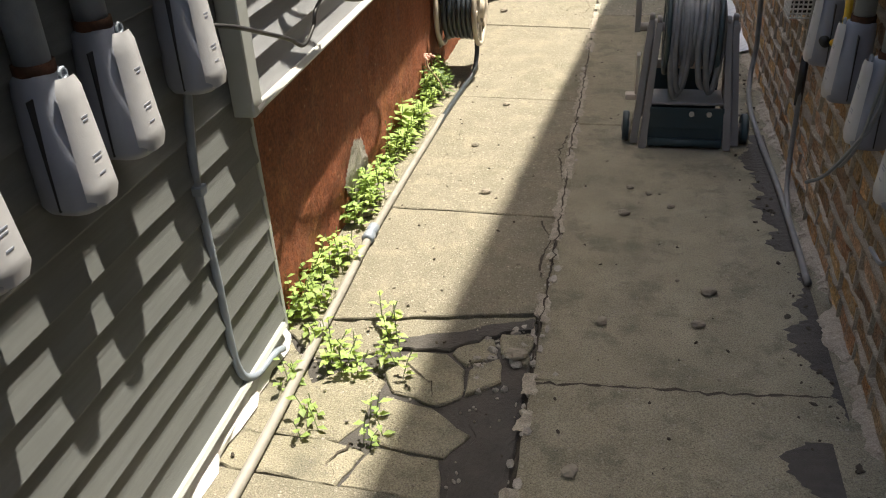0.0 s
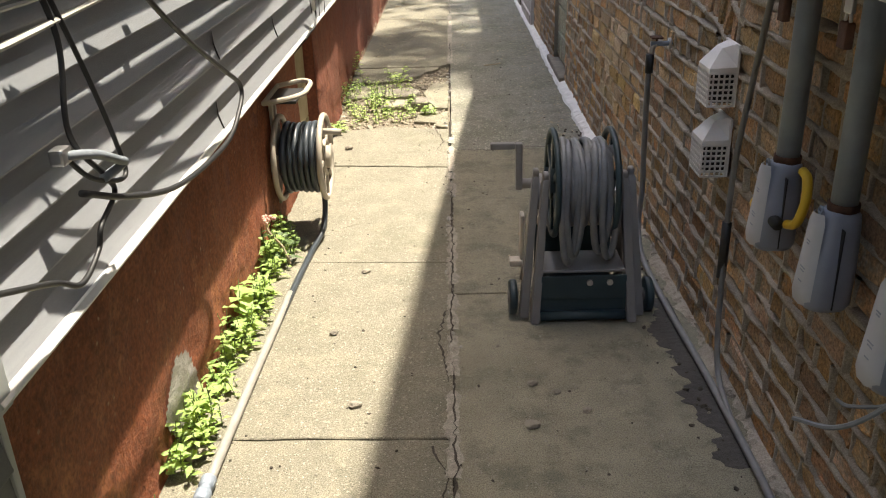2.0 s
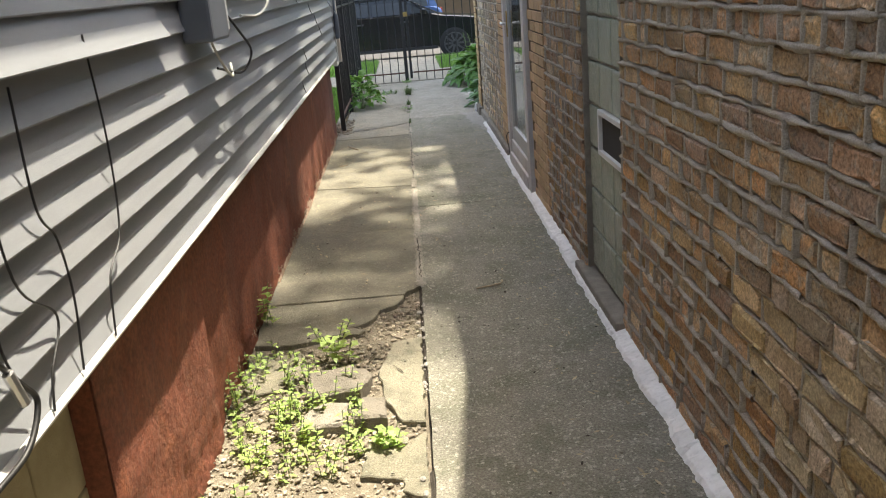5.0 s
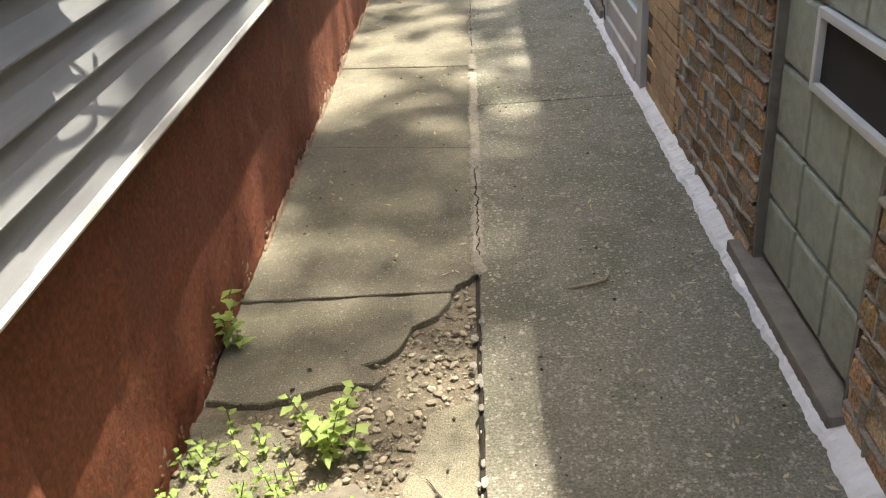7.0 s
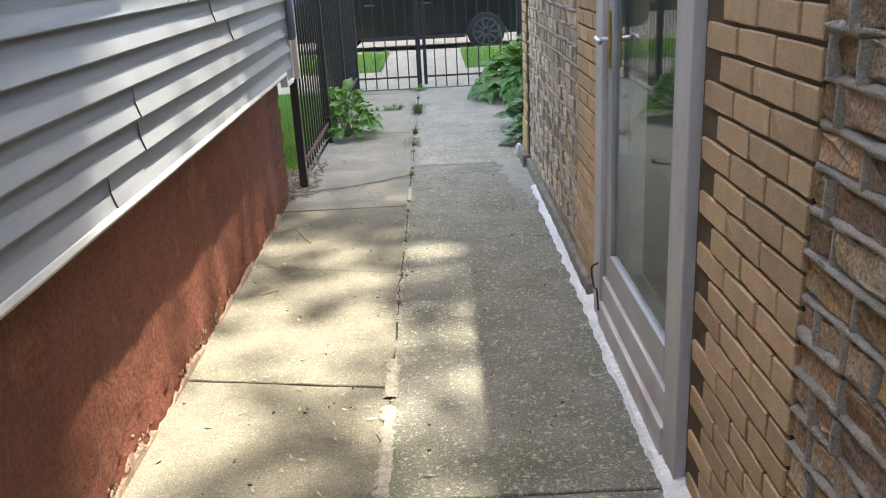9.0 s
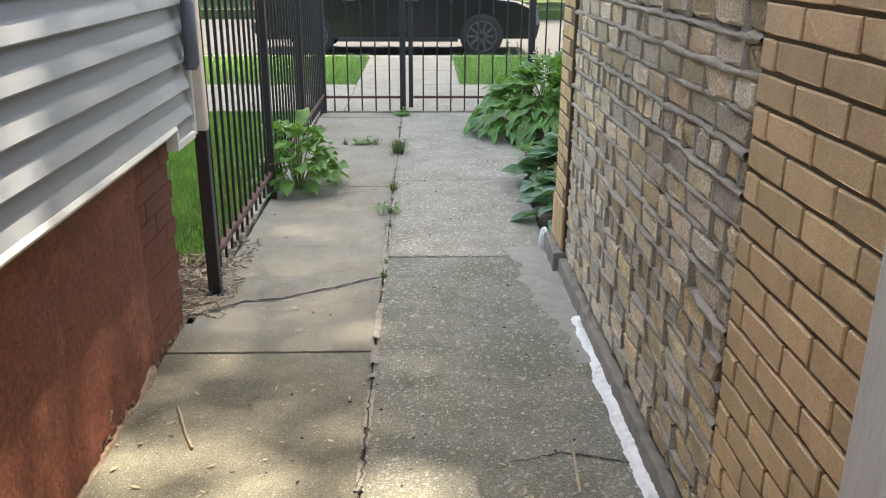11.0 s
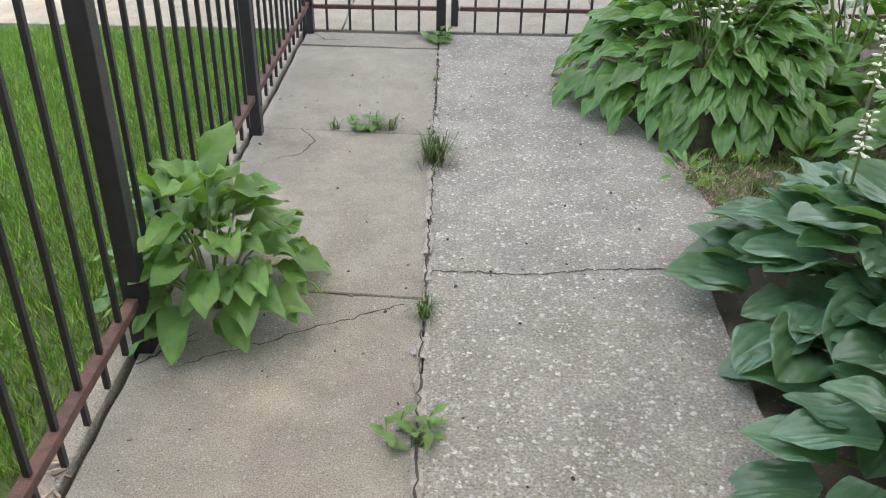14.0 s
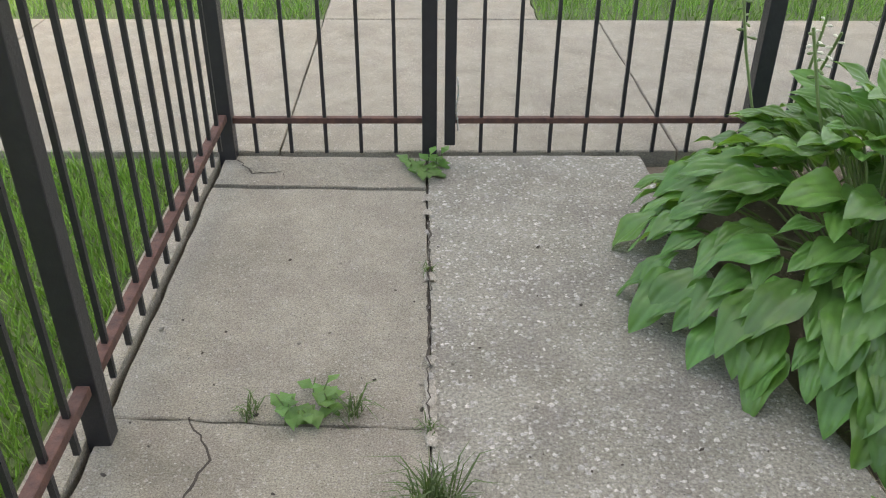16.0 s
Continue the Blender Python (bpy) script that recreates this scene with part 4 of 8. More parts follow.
# crumbs of render along the foot
bm = bmesh.new()
for i in range(900):
    y = rng.uniform(6.6, 12.9)
    if noise.noise((y * 2.5, 0, 6.0)) < -0.05:
        continue
    bmesh.ops.create_icosphere(bm, subdivisions=1, radius=rng.uniform(0.003, 0.009), matrix=Matrix.Translation((-0.984 + rng.uniform(-0.004, 0.006), y, abs(rng.gauss(0, 0.03)))) @ Matrix.Rotation(rng.uniform(0, 3), 4, "X") @ Matrix.Diagonal((0.5, rng.uniform(0.7, 2.2), 0.8, 1)))
prev, y = None, 8.2
while y < 12.5:
    top = 0.02 + 0.055 * noise.noise((y * 3, 0, 1.0)) + 0.035 * noise.noise((y * 13, 0, 4.0)) + 0.012 * noise.noise((y * 47, 0, 7.0))
    row = [bm.verts.new((-0.966, y, -0.004)), bm.verts.new((-0.969, y, max(0.0, top * 0.6))), bm.verts.new((-0.975, y, max(0.001, top)))]
    if prev:
        for k in range(2):
            bm.faces.new((prev[k], row[k], row[k + 1], prev[k + 1]))
    prev, y = row, y + 0.012
part("flaking_render", bm, "flake", wall_w, "crumbling bare render at the foot", kind="stuff")
# red brick end of the foundation
bm = bmesh.new()
for c in range(12):
    z = 0.02 + c * 0.073
    yy = 12.52
    first = True
    while yy < 12.9:
        ln = 0.1 if (first and c % 2) else 0.2
        ye = min(yy + ln, 12.95)
        box(bm, -1.0, -0.985 + rng.uniform(-0.002, 0.002), yy + 0.002, ye - 0.002, z + 0.002, z + 0.071)
        yy, first = yy + ln, False
part("brickwork", bm, "red_brick", wall_w, "red painted brick courses", kind="stuff")

# upper wall body and cladding; the house stands a little higher towards the street
RISE = 0.0073
EH = 2.95          # height of the west eaves
part("upper_wall", boxes((-4.0, -0.925, YC, 12.985, 0.92, EH), (-4.0, -0.955, -6, YC, -0.3, EH), (-0.99, -0.925, YC + 0.02, 12.74, 0.8, 0.91)), "siding", wall_w)


def plank(y0, y1, z, h, x, flare=0.014, rise=RISE, ref=YC, step=0.25):
    """One lapped cladding board: leaning face and a turned-under lower edge."""
    bm, prev, n = bmesh.new(), None, max(1, int((y1 - y0) / step))
    for i in range(n + 1):
        y = y0 + (y1 - y0) * i / n
        dz = rise * (y - ref) + 0.0012 * noise.noise((y * 2, z * 9, 0))
        dx = 0.0015 * noise.noise((y * 1.3, z * 5, 4))
        row = [bm.verts.new(q) for q in ((x - 0.004, y, z + dz + 0.004), (x + flare - 0.001 + dx, y, z + dz), (x + flare + dx, y, z + dz + 0.004), (x + 0.36 * flare + dx, y, z + dz + h * 0.5), (x + 0.002 + dx * 0.5, y, z + dz + h * 0.985), (x - 0.002, y, z + dz + h + 0.012))]
        if prev:
            for k in range(5):
                bm.faces.new((prev[k], prev[k + 1], row[k + 1], row[k]))
        prev = row
    return bm


EXPO = 0.101
rs = random.Random(3)
for c in range(21):
    z = 0.765 + c * EXPO
    seam = YC + 0.03
    cuts = [seam]
    nxt = YC + rs.uniform(0.9, 3.4)
    while nxt < 12.3:
        cuts.append(nxt)
        nxt += rs.uniform(2.9, 3.7)
    cuts.append(12.99)
    for a, b in zip(cuts, cuts[1:]):
        loose = 0.018 if (c == 6 and a < 4.6) else 0.0
        part("siding_board", plank(a - (0.03 if a > YC + 0.1 else 0), b, z, EXPO, -0.917 + (0.004 if cuts.index(a) % 2 else 0) + loose * 0.5, 0.025 + loose), "siding", wall_w)
        if YC + 0.1 < a:
            # near-black tube laid on the overlap, painting in the shade of the seam
            shade_line, x0 = bmesh.new(), -0.917 + (0.004 if cuts.index(a) % 2 else 0)
            zz = z + RISE * (a - 0.03 - YC)
            tube(shade_line, [(x0 + 0.004, a - 0.018, zz + 0.088), (x0 + 0.0095, a - 0.031, zz + 0.05), (x0 + 0.019, a - 0.034, zz + 0.018), (x0 + 0.0235, a - 0.032, zz + 0.004)], [0.001, 0.0022, 0.0028, 0.002], 5)
            part("seam_gap", shade_line, "dark", wall_w)
# older dull cladding on the near part, down to the ground
for c in range(28):
    z = 0.075 + c * EXPO
    cuts = [-6.0, -2.6 - 0.9 * (c % 3), 0.1 + 0.5 * (c % 2), 1.93]
    for a, b in zip(cuts, cuts[1:]):
        if z < 0.8 or b < YC:
            part("siding_board", plank(a, b, z, EXPO, -0.952, 0.013, 0.0), "siding_old", wall_w)
        elif a < YC:
            part("siding_board", plank(a, YC - 0.005, z, EXPO, -0.952, 0.013, 0.0), "siding_old", wall_w)
# foot of the near part: ragged white base
bm = bmesh.new()
prev = None
for i in range(70):
    y = -1.53 + i * 0.05
    r_ = [bm.verts.new(q) for q in ((-0.925 + rng.uniform(-0.012, 0.012), y, 0.002), (-0.932 + rng.uniform(-0.006, 0.006), y, 0.025), (-0.945, y, 0.055), (-0.965, y, 0.085))]
    if prev:
        for k in range(3):
            bm.faces.new((prev[k], prev[k + 1], r_[k + 1], r_[k]))
    prev = r_
part("base_filler", bm, "filler", wall_w, "ragged white filler at the foot")
bm = bmesh.new()
tube(bm, [(-0.935, -1.5, 0.07), (-0.935, 1.9, 0.07)], 0.012, 6)
part("foot_strip", bm, "trim_grey", wall_w)
# trims
bm = bmesh.new()
prev = None
for i in range(45):
    y = YC + i * (12.745 - YC) / 44
    z = 0.742 + RISE * (y - YC) + 0.002 * noise.noise((y * 3, 0, 0))
    r_ = [bm.verts.new(q) for q in ((-0.918, y, z + 0.03), (-0.886, y, z + 0.026), (-0.880, y, z + 0.012), (-0.888, y, z), (-0.93, y, z - 0.004), (-0.985, y, z + 0.01))]
    if prev:
        for k in range(5):
            bm.faces.new((prev[k], prev[k + 1], r_[k + 1], r_[k]))
    prev = r_
part("bottom_trim", bm, "trim", wall_w, "white metal starter strip, chipped")
part("corner_trim", boxes((-0.94, -0.886, YC - 0.022, YC - 0.004, 0.742, EH), (-0.900, -0.884, YC - 0.02, YC + 0.035, 0.742, EH), bevel=0.003), "trim_grey", wall_w, "grey green metal corner trim")
part("corner_trim", boxes((-0.98, -0.944, 1.932, 1.952, 0.02, 0.76), bevel=0.004), "trim_grey", wall_w)
part("corner_trim", boxes((-0.925, -0.884, 12.992, 13.02, 0.765, EH), bevel=0.004), "trim", wall_w)
part("trim_step", boxes((-0.925, -0.882, 12.737, 12.757, 0.758, 0.836), (-0.93, -0.884, 12.758, 12.99, 0.756, 0.782), bevel=0.003), "trim", wall_w, "stepped end of the metal strip")
part("siding_board", boxes((-0.93, -0.897, 12.76, 12.99, 0.783, 0.86)), "siding", wall_w)
part("roof", boxes((-4.4, -0.56, -6.2, 13.2, EH, EH + 0.1), bevel=0.02), "roof", wall_w)
part("front_wall", boxes((-4.0, -0.93, 12.93, 12.995, 0.86, EH)), "siding", wall_w)

# ---- east house: body with the openings ----
wall_e = thing("wall_east", "long brick house wall with thick smeared mortar", "wall", kind="structure")
GB0, GB1, GBT = 7.12, 7.86, 1.62         # glass block window
D0, D1, DT = 9.66, 10.80, 2.15           # door
WT = 2.3
STEPS = [(-6.0, 1.8, 4.95)] + [(1.8 + 0.4 * k, 2.2 + 0.4 * k, 4.75 - 0.185 * k) for k in range(13)] + [(7.0, GB0, WT)]   # wall tops stepped down to follow the unseen, shadow-fitted roof edge
part("wall_core", boxes(*[(0.672, 0.97, a, b, -0.3, h) for a, b, h in STEPS], (0.672, 0.97, GB0, GB1, -0.3, 0.03), (0.672, 0.97, GB0, GB1, GBT, WT), (0.672, 0.97, GB1, D0, -0.3, WT),
                        (0.672, 0.97, D0, D1, -0.3, 0.10), (0.672, 0.97, D0, D1, DT, WT), (0.672, 0.97, D1, 13.78, -0.3, WT), (0.97, 6.0, 13.5, 13.78, -0.3, WT)), "mortar", wall_e)
bm = bmesh.new()
SHADE_EAVE = [(-6.2, 5.0, 0.45), (1.8, 5.0, 0.45), (3.2, 4.4, 0.45), (5.0, 3.55, 0.45), (7.4, WT, 0.45), (8.7, WT, 0.45), (9.9, WT, 0.62), (13.75, WT, 0.62)]     # y, height, edge; an unseen eave shaped to cast the paving's shadow line
for xb in (7.0,):
    rows = [[bm.verts.new((x, y, z + d)) for x, d in ((xa, 0.0), (xa, 0.09), (xb, 0.09), (xb, 0.0))] for y, z, xa in SHADE_EAVE]
    for p, q in zip(rows, rows[1:]):
        for k in range(4):
            bm.faces.new((p[k], p[(k + 1) % 4], q[(k + 1) % 4], q[k]))
part("roof", bm, "roof", wall_e)
back = tagged(part("wall_back", boxes((-4, 6, -6.4, -6.2, -0.3, 2.8)), "plain"), "plain wall closing the passage", "wall", kind="structure")


# ---- things on the west house ----
def loft(bm, sections, n=20, power=3.0, cap=True):
    """Rounded-rectangle rings (z, cx, cy, half x, half y) joined into a skin."""
    rings = []
    for z, cx, cy, hx, hy in sections:
        ring = []
        for k in range(n):
            a = 2 * math.pi * k / n
            c, s = math.cos(a), math.sin(a)
            ring.append(bm.verts.new((cx + hx * math.copysign(abs(c) ** (2 / power), c), cy + hy * math.copysign(abs(s) ** (2 / power), s), z)))
        rings.append(ring)
    for a, b in zip(rings, rings[1:]):
        for k in range(n):
            bm.faces.new((a[k], a[(k + 1) % n], b[(k + 1) % n], b[k]))
    if cap:
        bm.faces.new(rings[0][::-1])
        bm.faces.new(rings[-1])
    return bm


def cylinder(bm, a, b, r, n=16):
    return tube(bm, [a, b], r, n)


def service_boot(label, pipe_top, at, turn=0.0, group="", size=1.0):
    """Meter riser: steel pipe ending in a clamshell plastic boot with a slanted cover plate. Local: +x is the wall, origin at the boot's foot."""
    t = thing("service_riser", label, "conduit", group=group)
    t.matrix_basis = pose(*at, 0, 0, turn) @ Matrix.Scale(size, 4)
    bm = loft(bmesh.new(), [(0.0, 0, 0, 0.025, 0.03), (0.006, 0, 0, 0.043, 0.046), (0.02, 0, 0, 0.05, 0.053), (0.10, 0.004, 0, 0.047, 0.050), (0.185, 0.010, 0, 0.038, 0.042), (0.212, 0.012, 0, 0.034, 0.036), (0.218, 0.012, 0, 0.026, 0.028)])
    body = part("boot", bm, "grey_plastic", t, "moulded blue grey plastic boot", True)
    bm = bmesh.new()
    prev = None
    for i in range(13):
        k = i / 12
        z = 0.012 + 0.2 * k
        w = 0.030 * (1 - 0.45 * k) * (1 if 0 < i < 12 else 0.5)
        x = -0.0535 + 0.012 * k
        row = [bm.verts.new((x + 0.012, -w - 0.012, z)), bm.verts.new((x, -w, z)), bm.verts.new((x, w, z)), bm.verts.new((x + 0.012, w + 0.012, z))]
        if prev:
            for q in range(3):
                bm.faces.new((prev[q], prev[q + 1], row[q + 1], row[q]))
        prev = row
    plate = part("cover_plate", bm, "boot_plate", t, "slanted pale cover plate", True)
    bm = bmesh.new()
    for zz, hw in ((0.15, 0.008), (0.144, 0.006), (0.09, 0.011), (0.083, 0.009), (0.06, 0.008)):
        xf = -0.0535 + 0.012 * (zz - 0.012) / 0.2
        box(bm, xf - 0.0008, xf + 0.003, -hw, hw, zz - 0.0014, zz + 0.0014)
    part("embossed_lettering", bm, "grey_plastic", plate, kind="stuff")
    bm = bmesh.new()
    tube(bm, [(-0.030, 0.008 * math.cos(a), 0.215 + 0.008 * math.sin(a)) for a in [2 * math.pi * k / 12 for k in range(13)]], 0.003, 6)
    part("lug", bm, "conduit", t)
    bm = bmesh.new()
    box(bm, -0.0012, 0.0012, -0.0545, 0.0545, 0.015, 0.19, 0)
    part("seam", bm, "cable", t)
    part("collar", cylinder(bmesh.new(), (0.014, 0, 0.214), (0.014, 0, 0.232), 0.031), "rusty", t, "dark rusty collar", True)
    part("pipe", cylinder(bmesh.new(), (0.014, 0, 0.225), (0.014, 0, (pipe_top - at[2]) / size), 0.0265), "conduit", t, "dull galvanised steel pipe", True)
    return t


for y, z in ((1.15, 0.865), (1.33, 0.885), (1.62, 0.905), (0.9, 0.86)):
    service_boot("galvanised riser pipe with a grey plastic boot on the siding", 1.42, (-0.90, y, z - 0.01), 180, "risers on the west wall", 1.1)
cab = thing("meter_cabinet", "pale grey metal meter cabinet above the riser pipes", "cabinet")
part("body", boxes((-0.96, -0.80, 0.3, 1.80, 1.425, 2.0), bevel=0.006), "cabinet", cab)
for y in (0.75, 1.25, 1.62):
    part("clasp", boxes((-0.85, -0.81, y - 0.02, y + 0.02, 1.385, 1.424), bevel=0.003), "brass", cab, "small brass clasp")
# bent conduit that runs down to the ground, with clips
con = thing("bent_conduit", "thin galvanised conduit bent along the siding", "conduit")
part("pipe", tube(bmesh.new(), spline([(-0.940, 1.53, 1.45), (-0.940, 1.60, 1.26), (-0.930, 1.645, 1.08), (-0.930, 1.63, 0.92), (-0.940, 1.60, 0.7), (-0.940, 1.60, 0.4), (-0.940, 1.605, 0.15), (-0.930, 1.66, 0.07), (-0.920, 1.78, 0.055), (-0.920, 1.84, 0.03)], 6), 0.0105, 10), "conduit", con, "", True)
for z, y in ((1.1, 1.642), (0.66, 1.60)):
    part("clip", boxes((-0.965, -0.925, y - 0.016, y + 0.016, z - 0.012, z + 0.012), bevel=0.004), "conduit", con)
# grey telephone boxes and what hangs from them
tb = thing("telephone_box", "tall grey metal telephone box on the siding", "box")
part("body", boxes((-0.92, -0.825, 4.80, 5.00, 1.345, 2.0), bevel=0.01), "box_grey", tb)
part("cover", boxes((-0.824, -0.814, 4.79, 5.01, 1.338, 2.0), bevel=0.004), "box_grey", tb)
part("lug", boxes((-0.84, -0.815, 5.03, 5.05, 1.48, 1.52), bevel=0.004), "white_plastic", tb)
tl = thing("cable_duct", "pale plastic cable duct beside the telephone box", "duct")
part("body", boxes((-0.92, -0.865, 5.10, 5.28, 1.37, 2.0), bevel=0.006), "cabinet", tl)
part("label_bars", boxes((-0.866, -0.8635, 5.17, 5.22, 1.405, 1.41), (-0.866, -0.8635, 5.16, 5.22, 1.42, 1.424), (-0.866, -0.8635, 5.17, 5.22, 1.55, 1.56)), "cable", tl, kind="stuff")
t2 = thing("telephone_box", "small grey plastic junction box with hanging wires", "box")
part("body", boxes((-0.905, -0.80, 6.74, 7.02, 1.365, 1.75), bevel=0.012), "box_grey", t2)
part("lid", boxes((-0.90, -0.815, 7.03, 7.12, 1.385, 1.72), bevel=0.008), "cabinet", t2, "pale grey lid")
part("wire", cable(bmesh.new(), [(-0.85, 7.08, 1.5), (-0.80, 7.2, 1.38), (-0.79, 7.35, 1.29), (-0.82, 7.25, 1.22), (-0.86, 7.0, 1.26)], 0.005), "cable", t2, "black looped wire")
part("wire", cable(bmesh.new(), [(-0.85, 6.9, 1.37), (-0.83, 6.95, 1.28), (-0.83, 7.1, 1.22), (-0.85, 7.2, 1.26)], 0.005), "cable_white", t2, "white looped wire")
coil = thing("cable_coil", "bundle of black cables looped under the box", "cable")
for k in range(9):
    y = 4.88 + rng.uniform(-0.03, 0.05)
    part("cable", cable(bmesh.new(), [(-0.87, y, 1.38), (-0.865 + rng.uniform(-0.01, 0.02), y - 0.02 + rng.uniform(-0.02, 0.02), 1.27), (-0.86, 4.92 + rng.uniform(-0.015, 0.015), 1.165 + rng.uniform(-0.02, 0.015)), (-0.85, 4.97 + rng.uniform(-0.01, 0.015), 1.25), (-0.86, 4.95, 1.37)], 0.0055, 6, 6), "cable", coil, "", True)
dr = thing("cable_drop", "black cable hanging down the siding to the foundation", "cable")
part("strand", cable(bmesh.new(), [(-0.83, 4.96, 1.18), (-0.855, 5.0, 1.06), (-0.86, 5.04, 0.99), (-0.862, 5.11, 0.91), (-0.86, 5.147, 0.856), (-0.86, 5.08, 0.80), (-0.872, 4.975, 0.784), (-0.885, 4.9, 0.765), (-0.94, 4.85, 0.71)], 0.0055), "cable", dr, "", True)
part("plug", cylinder(bmesh.new(), (-0.86, 5.105, 0.875), (-0.86, 5.075, 0.945), 0.010, 8), "steel", dr, "metal coupling")
for pts in ([(5.353, 1.38), (5.353, 1.157), (5.412, 1.077), (5.43, 0.95), (5.40, 0.80)], [(5.187, 1.36), (5.206, 1.063), (5.337, 0.945), (5.267, 0.857), (5.24, 0.79)], [(5.765, 1.45), (5.79, 1.2), (5.752, 0.997), (5.64, 0.92), (5.60, 0.79)], [(5.06, 1.34), (5.13, 1.12), (5.11, 0.98), (5.16, 0.85)]):
    part("strand", cable(bmesh.new(), [(-0.880, y, z) for y, z in pts], 0.0025), "cable", dr)
# cables along the near end of the wall
hc = thing("cable_loops", "slack black cables drooping over the siding", "cable")
for pts, r in (([(-0.85, 2.16, 1.40), (-0.845, 2.22, 1.25), (-0.85, 2.2, 1.09), (-0.845, 2.30, 0.98), (-0.85, 2.34, 0.93), (-0.845, 2.24, 0.9), (-0.85, 2.22, 0.86), (-0.845, 2.12, 0.84), (-0.85, 2.04, 0.88), (-0.845, 1.9, 0.935), (-0.845, 1.7, 1.01), (-0.93, 1.6, 1.04)], 0.0055),
               ([(-0.85, 2.18, 1.40), (-0.84, 2.28, 1.2), (-0.845, 2.38, 1.02), (-0.84, 2.38, 0.95), (-0.845, 2.25, 0.99), (-0.855, 2.17, 1.06)], 0.005),
               ([(-0.85, 2.50, 1.42), (-0.84, 2.64, 1.28), (-0.838, 2.9, 1.13), (-0.836, 3.17, 1.0), (-0.835, 3.37, 0.90), (-0.835, 3.30, 0.83), (-0.836, 3.12, 0.79), (-0.838, 2.7, 0.82), (-0.842, 2.40, 0.90), (-0.85, 2.2, 0.98)], 0.007)):
    part("cable", cable(bmesh.new(), pts, r, 8, 8), "cable", hc, "", True)
part("clamp", boxes((-0.872, -0.845, 2.15, 2.19, 1.045, 1.075), bevel=0.006), "steel", hc, "small cable clamp")
part("cable_end", cable(bmesh.new(), [(-0.85, 2.17, 1.06), (-0.83, 2.24, 1.04), (-0.825, 2.33, 1.0), (-0.83, 2.36, 0.985), (-0.84, 2.28, 0.98)], 0.009, 8), "cable_grey", hc, "pale grey looped end", True)
wl = thing("wire_bundle", "tangled dirty white wires strung under the loose board", "cable")
for k in range(9):
    dz, dx = rng.uniform(-0.02, 0.02), rng.uniform(0, 0.02)
    mat_ = ("cable_white", "cable", "cable_white")[k % 3]
    pts = [(-0.855 + dx, 1.70, 1.345 + dz), (-0.85 + dx, 2.2, 1.355 + dz + rng.uniform(-0.02, 0.02)), (-0.845 + dx, 2.6, 1.375 + dz), (-0.845 + dx, 3.0, 1.37 + dz), (-0.845 + dx, 3.45, 1.38 + dz + rng.uniform(-0.02, 0.02)), (-0.845 + dx, 4.0, 1.405 + dz), (-0.84 + dx, 4.4, 1.46 + dz), (-0.84 + dx, 4.8, 1.53 + dz)]
    part("wire", cable(bmesh.new(), pts, rng.choice((0.004, 0.005, 0.006)), 6, 6), mat_, wl)
part("wire", cable(bmesh.new(), [(-0.84, 1.6, 1.27), (-0.845, 2.0, 1.27), (-0.845, 2.5, 1.29), (-0.845, 3.1, 1.30), (-0.845, 3.6, 1.335), (-0.845, 4.0, 1.345), (-0.84, 4.25, 1.41), (-0.84, 4.5, 1.49), (-0.84, 4.8, 1.56)], 0.006, 6), "cable_white", wl)
part("wire", cable(bmesh.new(), [(-0.82, 2.9, 1.33), (-0.815, 3.3, 1.35), (-0.815, 3.7, 1.40), (-0.81, 4.2, 1.46), (-0.81, 4.7, 1.56)], 0.008, 6), "cable_white", wl)
part("tape", boxes((-0.862, -0.835, 2.70, 2.735, 1.355, 1.385), bevel=0.003), "red", wl, "red tape")
w2 = thing("wire_bundle", "thin wires sagging along the upper siding", "cable")
for k in range(6):
    z0 = 1.52 + rng.uniform(-0.02, 0.02)
    part("wire", cable(bmesh.new(), [(-0.86, 7.2, z0 + 0.03), (-0.85, 7.8, z0 - rng.uniform(0, 0.05)), (-0.85, 8.5, z0), (-0.85, 9.2, z0 - rng.uniform(0, 0.06)), (-0.86, 10.2, z0 + 0.03)], 0.0045, 6), ("cable_white", "cable", "cable_white")[k % 3], w2)
part("tape", boxes((-0.865, -0.838, 8.40, 8.43, 1.50, 1.53), bevel=0.003), "red", w2, "red connector")
part("wire", cable(bmesh.new(), [(-0.85, 8.4, 1.51), (-0.83, 8.2, 1.46), (-0.83, 7.9, 1.42), (-0.84, 7.5, 1.43)], 0.007, 6), "cable_white", w2)

# ---- hose reel on the foundation ----
reel = thing("wall_hose_reel", "beige wall hose reel wound with dark hose above the paving", "hose reel", (-0.86, 4.40, 0.34))


def ring_pts(x, r, n=28, y=0.0, z=0.0, a0=0.0):
    return [(x, y + r * math.cos(a0 + 2 * math.pi * k / n), z + r * math.sin(a0 + 2 * math.pi * k / n)) for k in range(n + 1)]


for x, spokes in ((-0.09, 5), (0.105, 8)):
    bm = tube(bmesh.new(), ring_pts(x, 0.182), 0.013, 8)
    flange = part("flange", bm, "putty", reel, "beige plastic flange ring", True)
    part("hub_ring", tube(bmesh.new(), ring_pts(x, 0.075), 0.012, 8), "putty", flange, "", True)
    for k in range(spokes):
        bm = bmesh.new()
        box(bm, x - 0.006, x + 0.006, -0.011, 0.011, 0.06, 0.18, 0.003, pose(0, 0, 0, 360 * k / spokes))
        part("spoke", bm, "putty", flange)
part("hub", cylinder(bmesh.new(), (-0.12, 0, 0), (0.125, 0, 0), 0.05), "putty", reel, "", True)
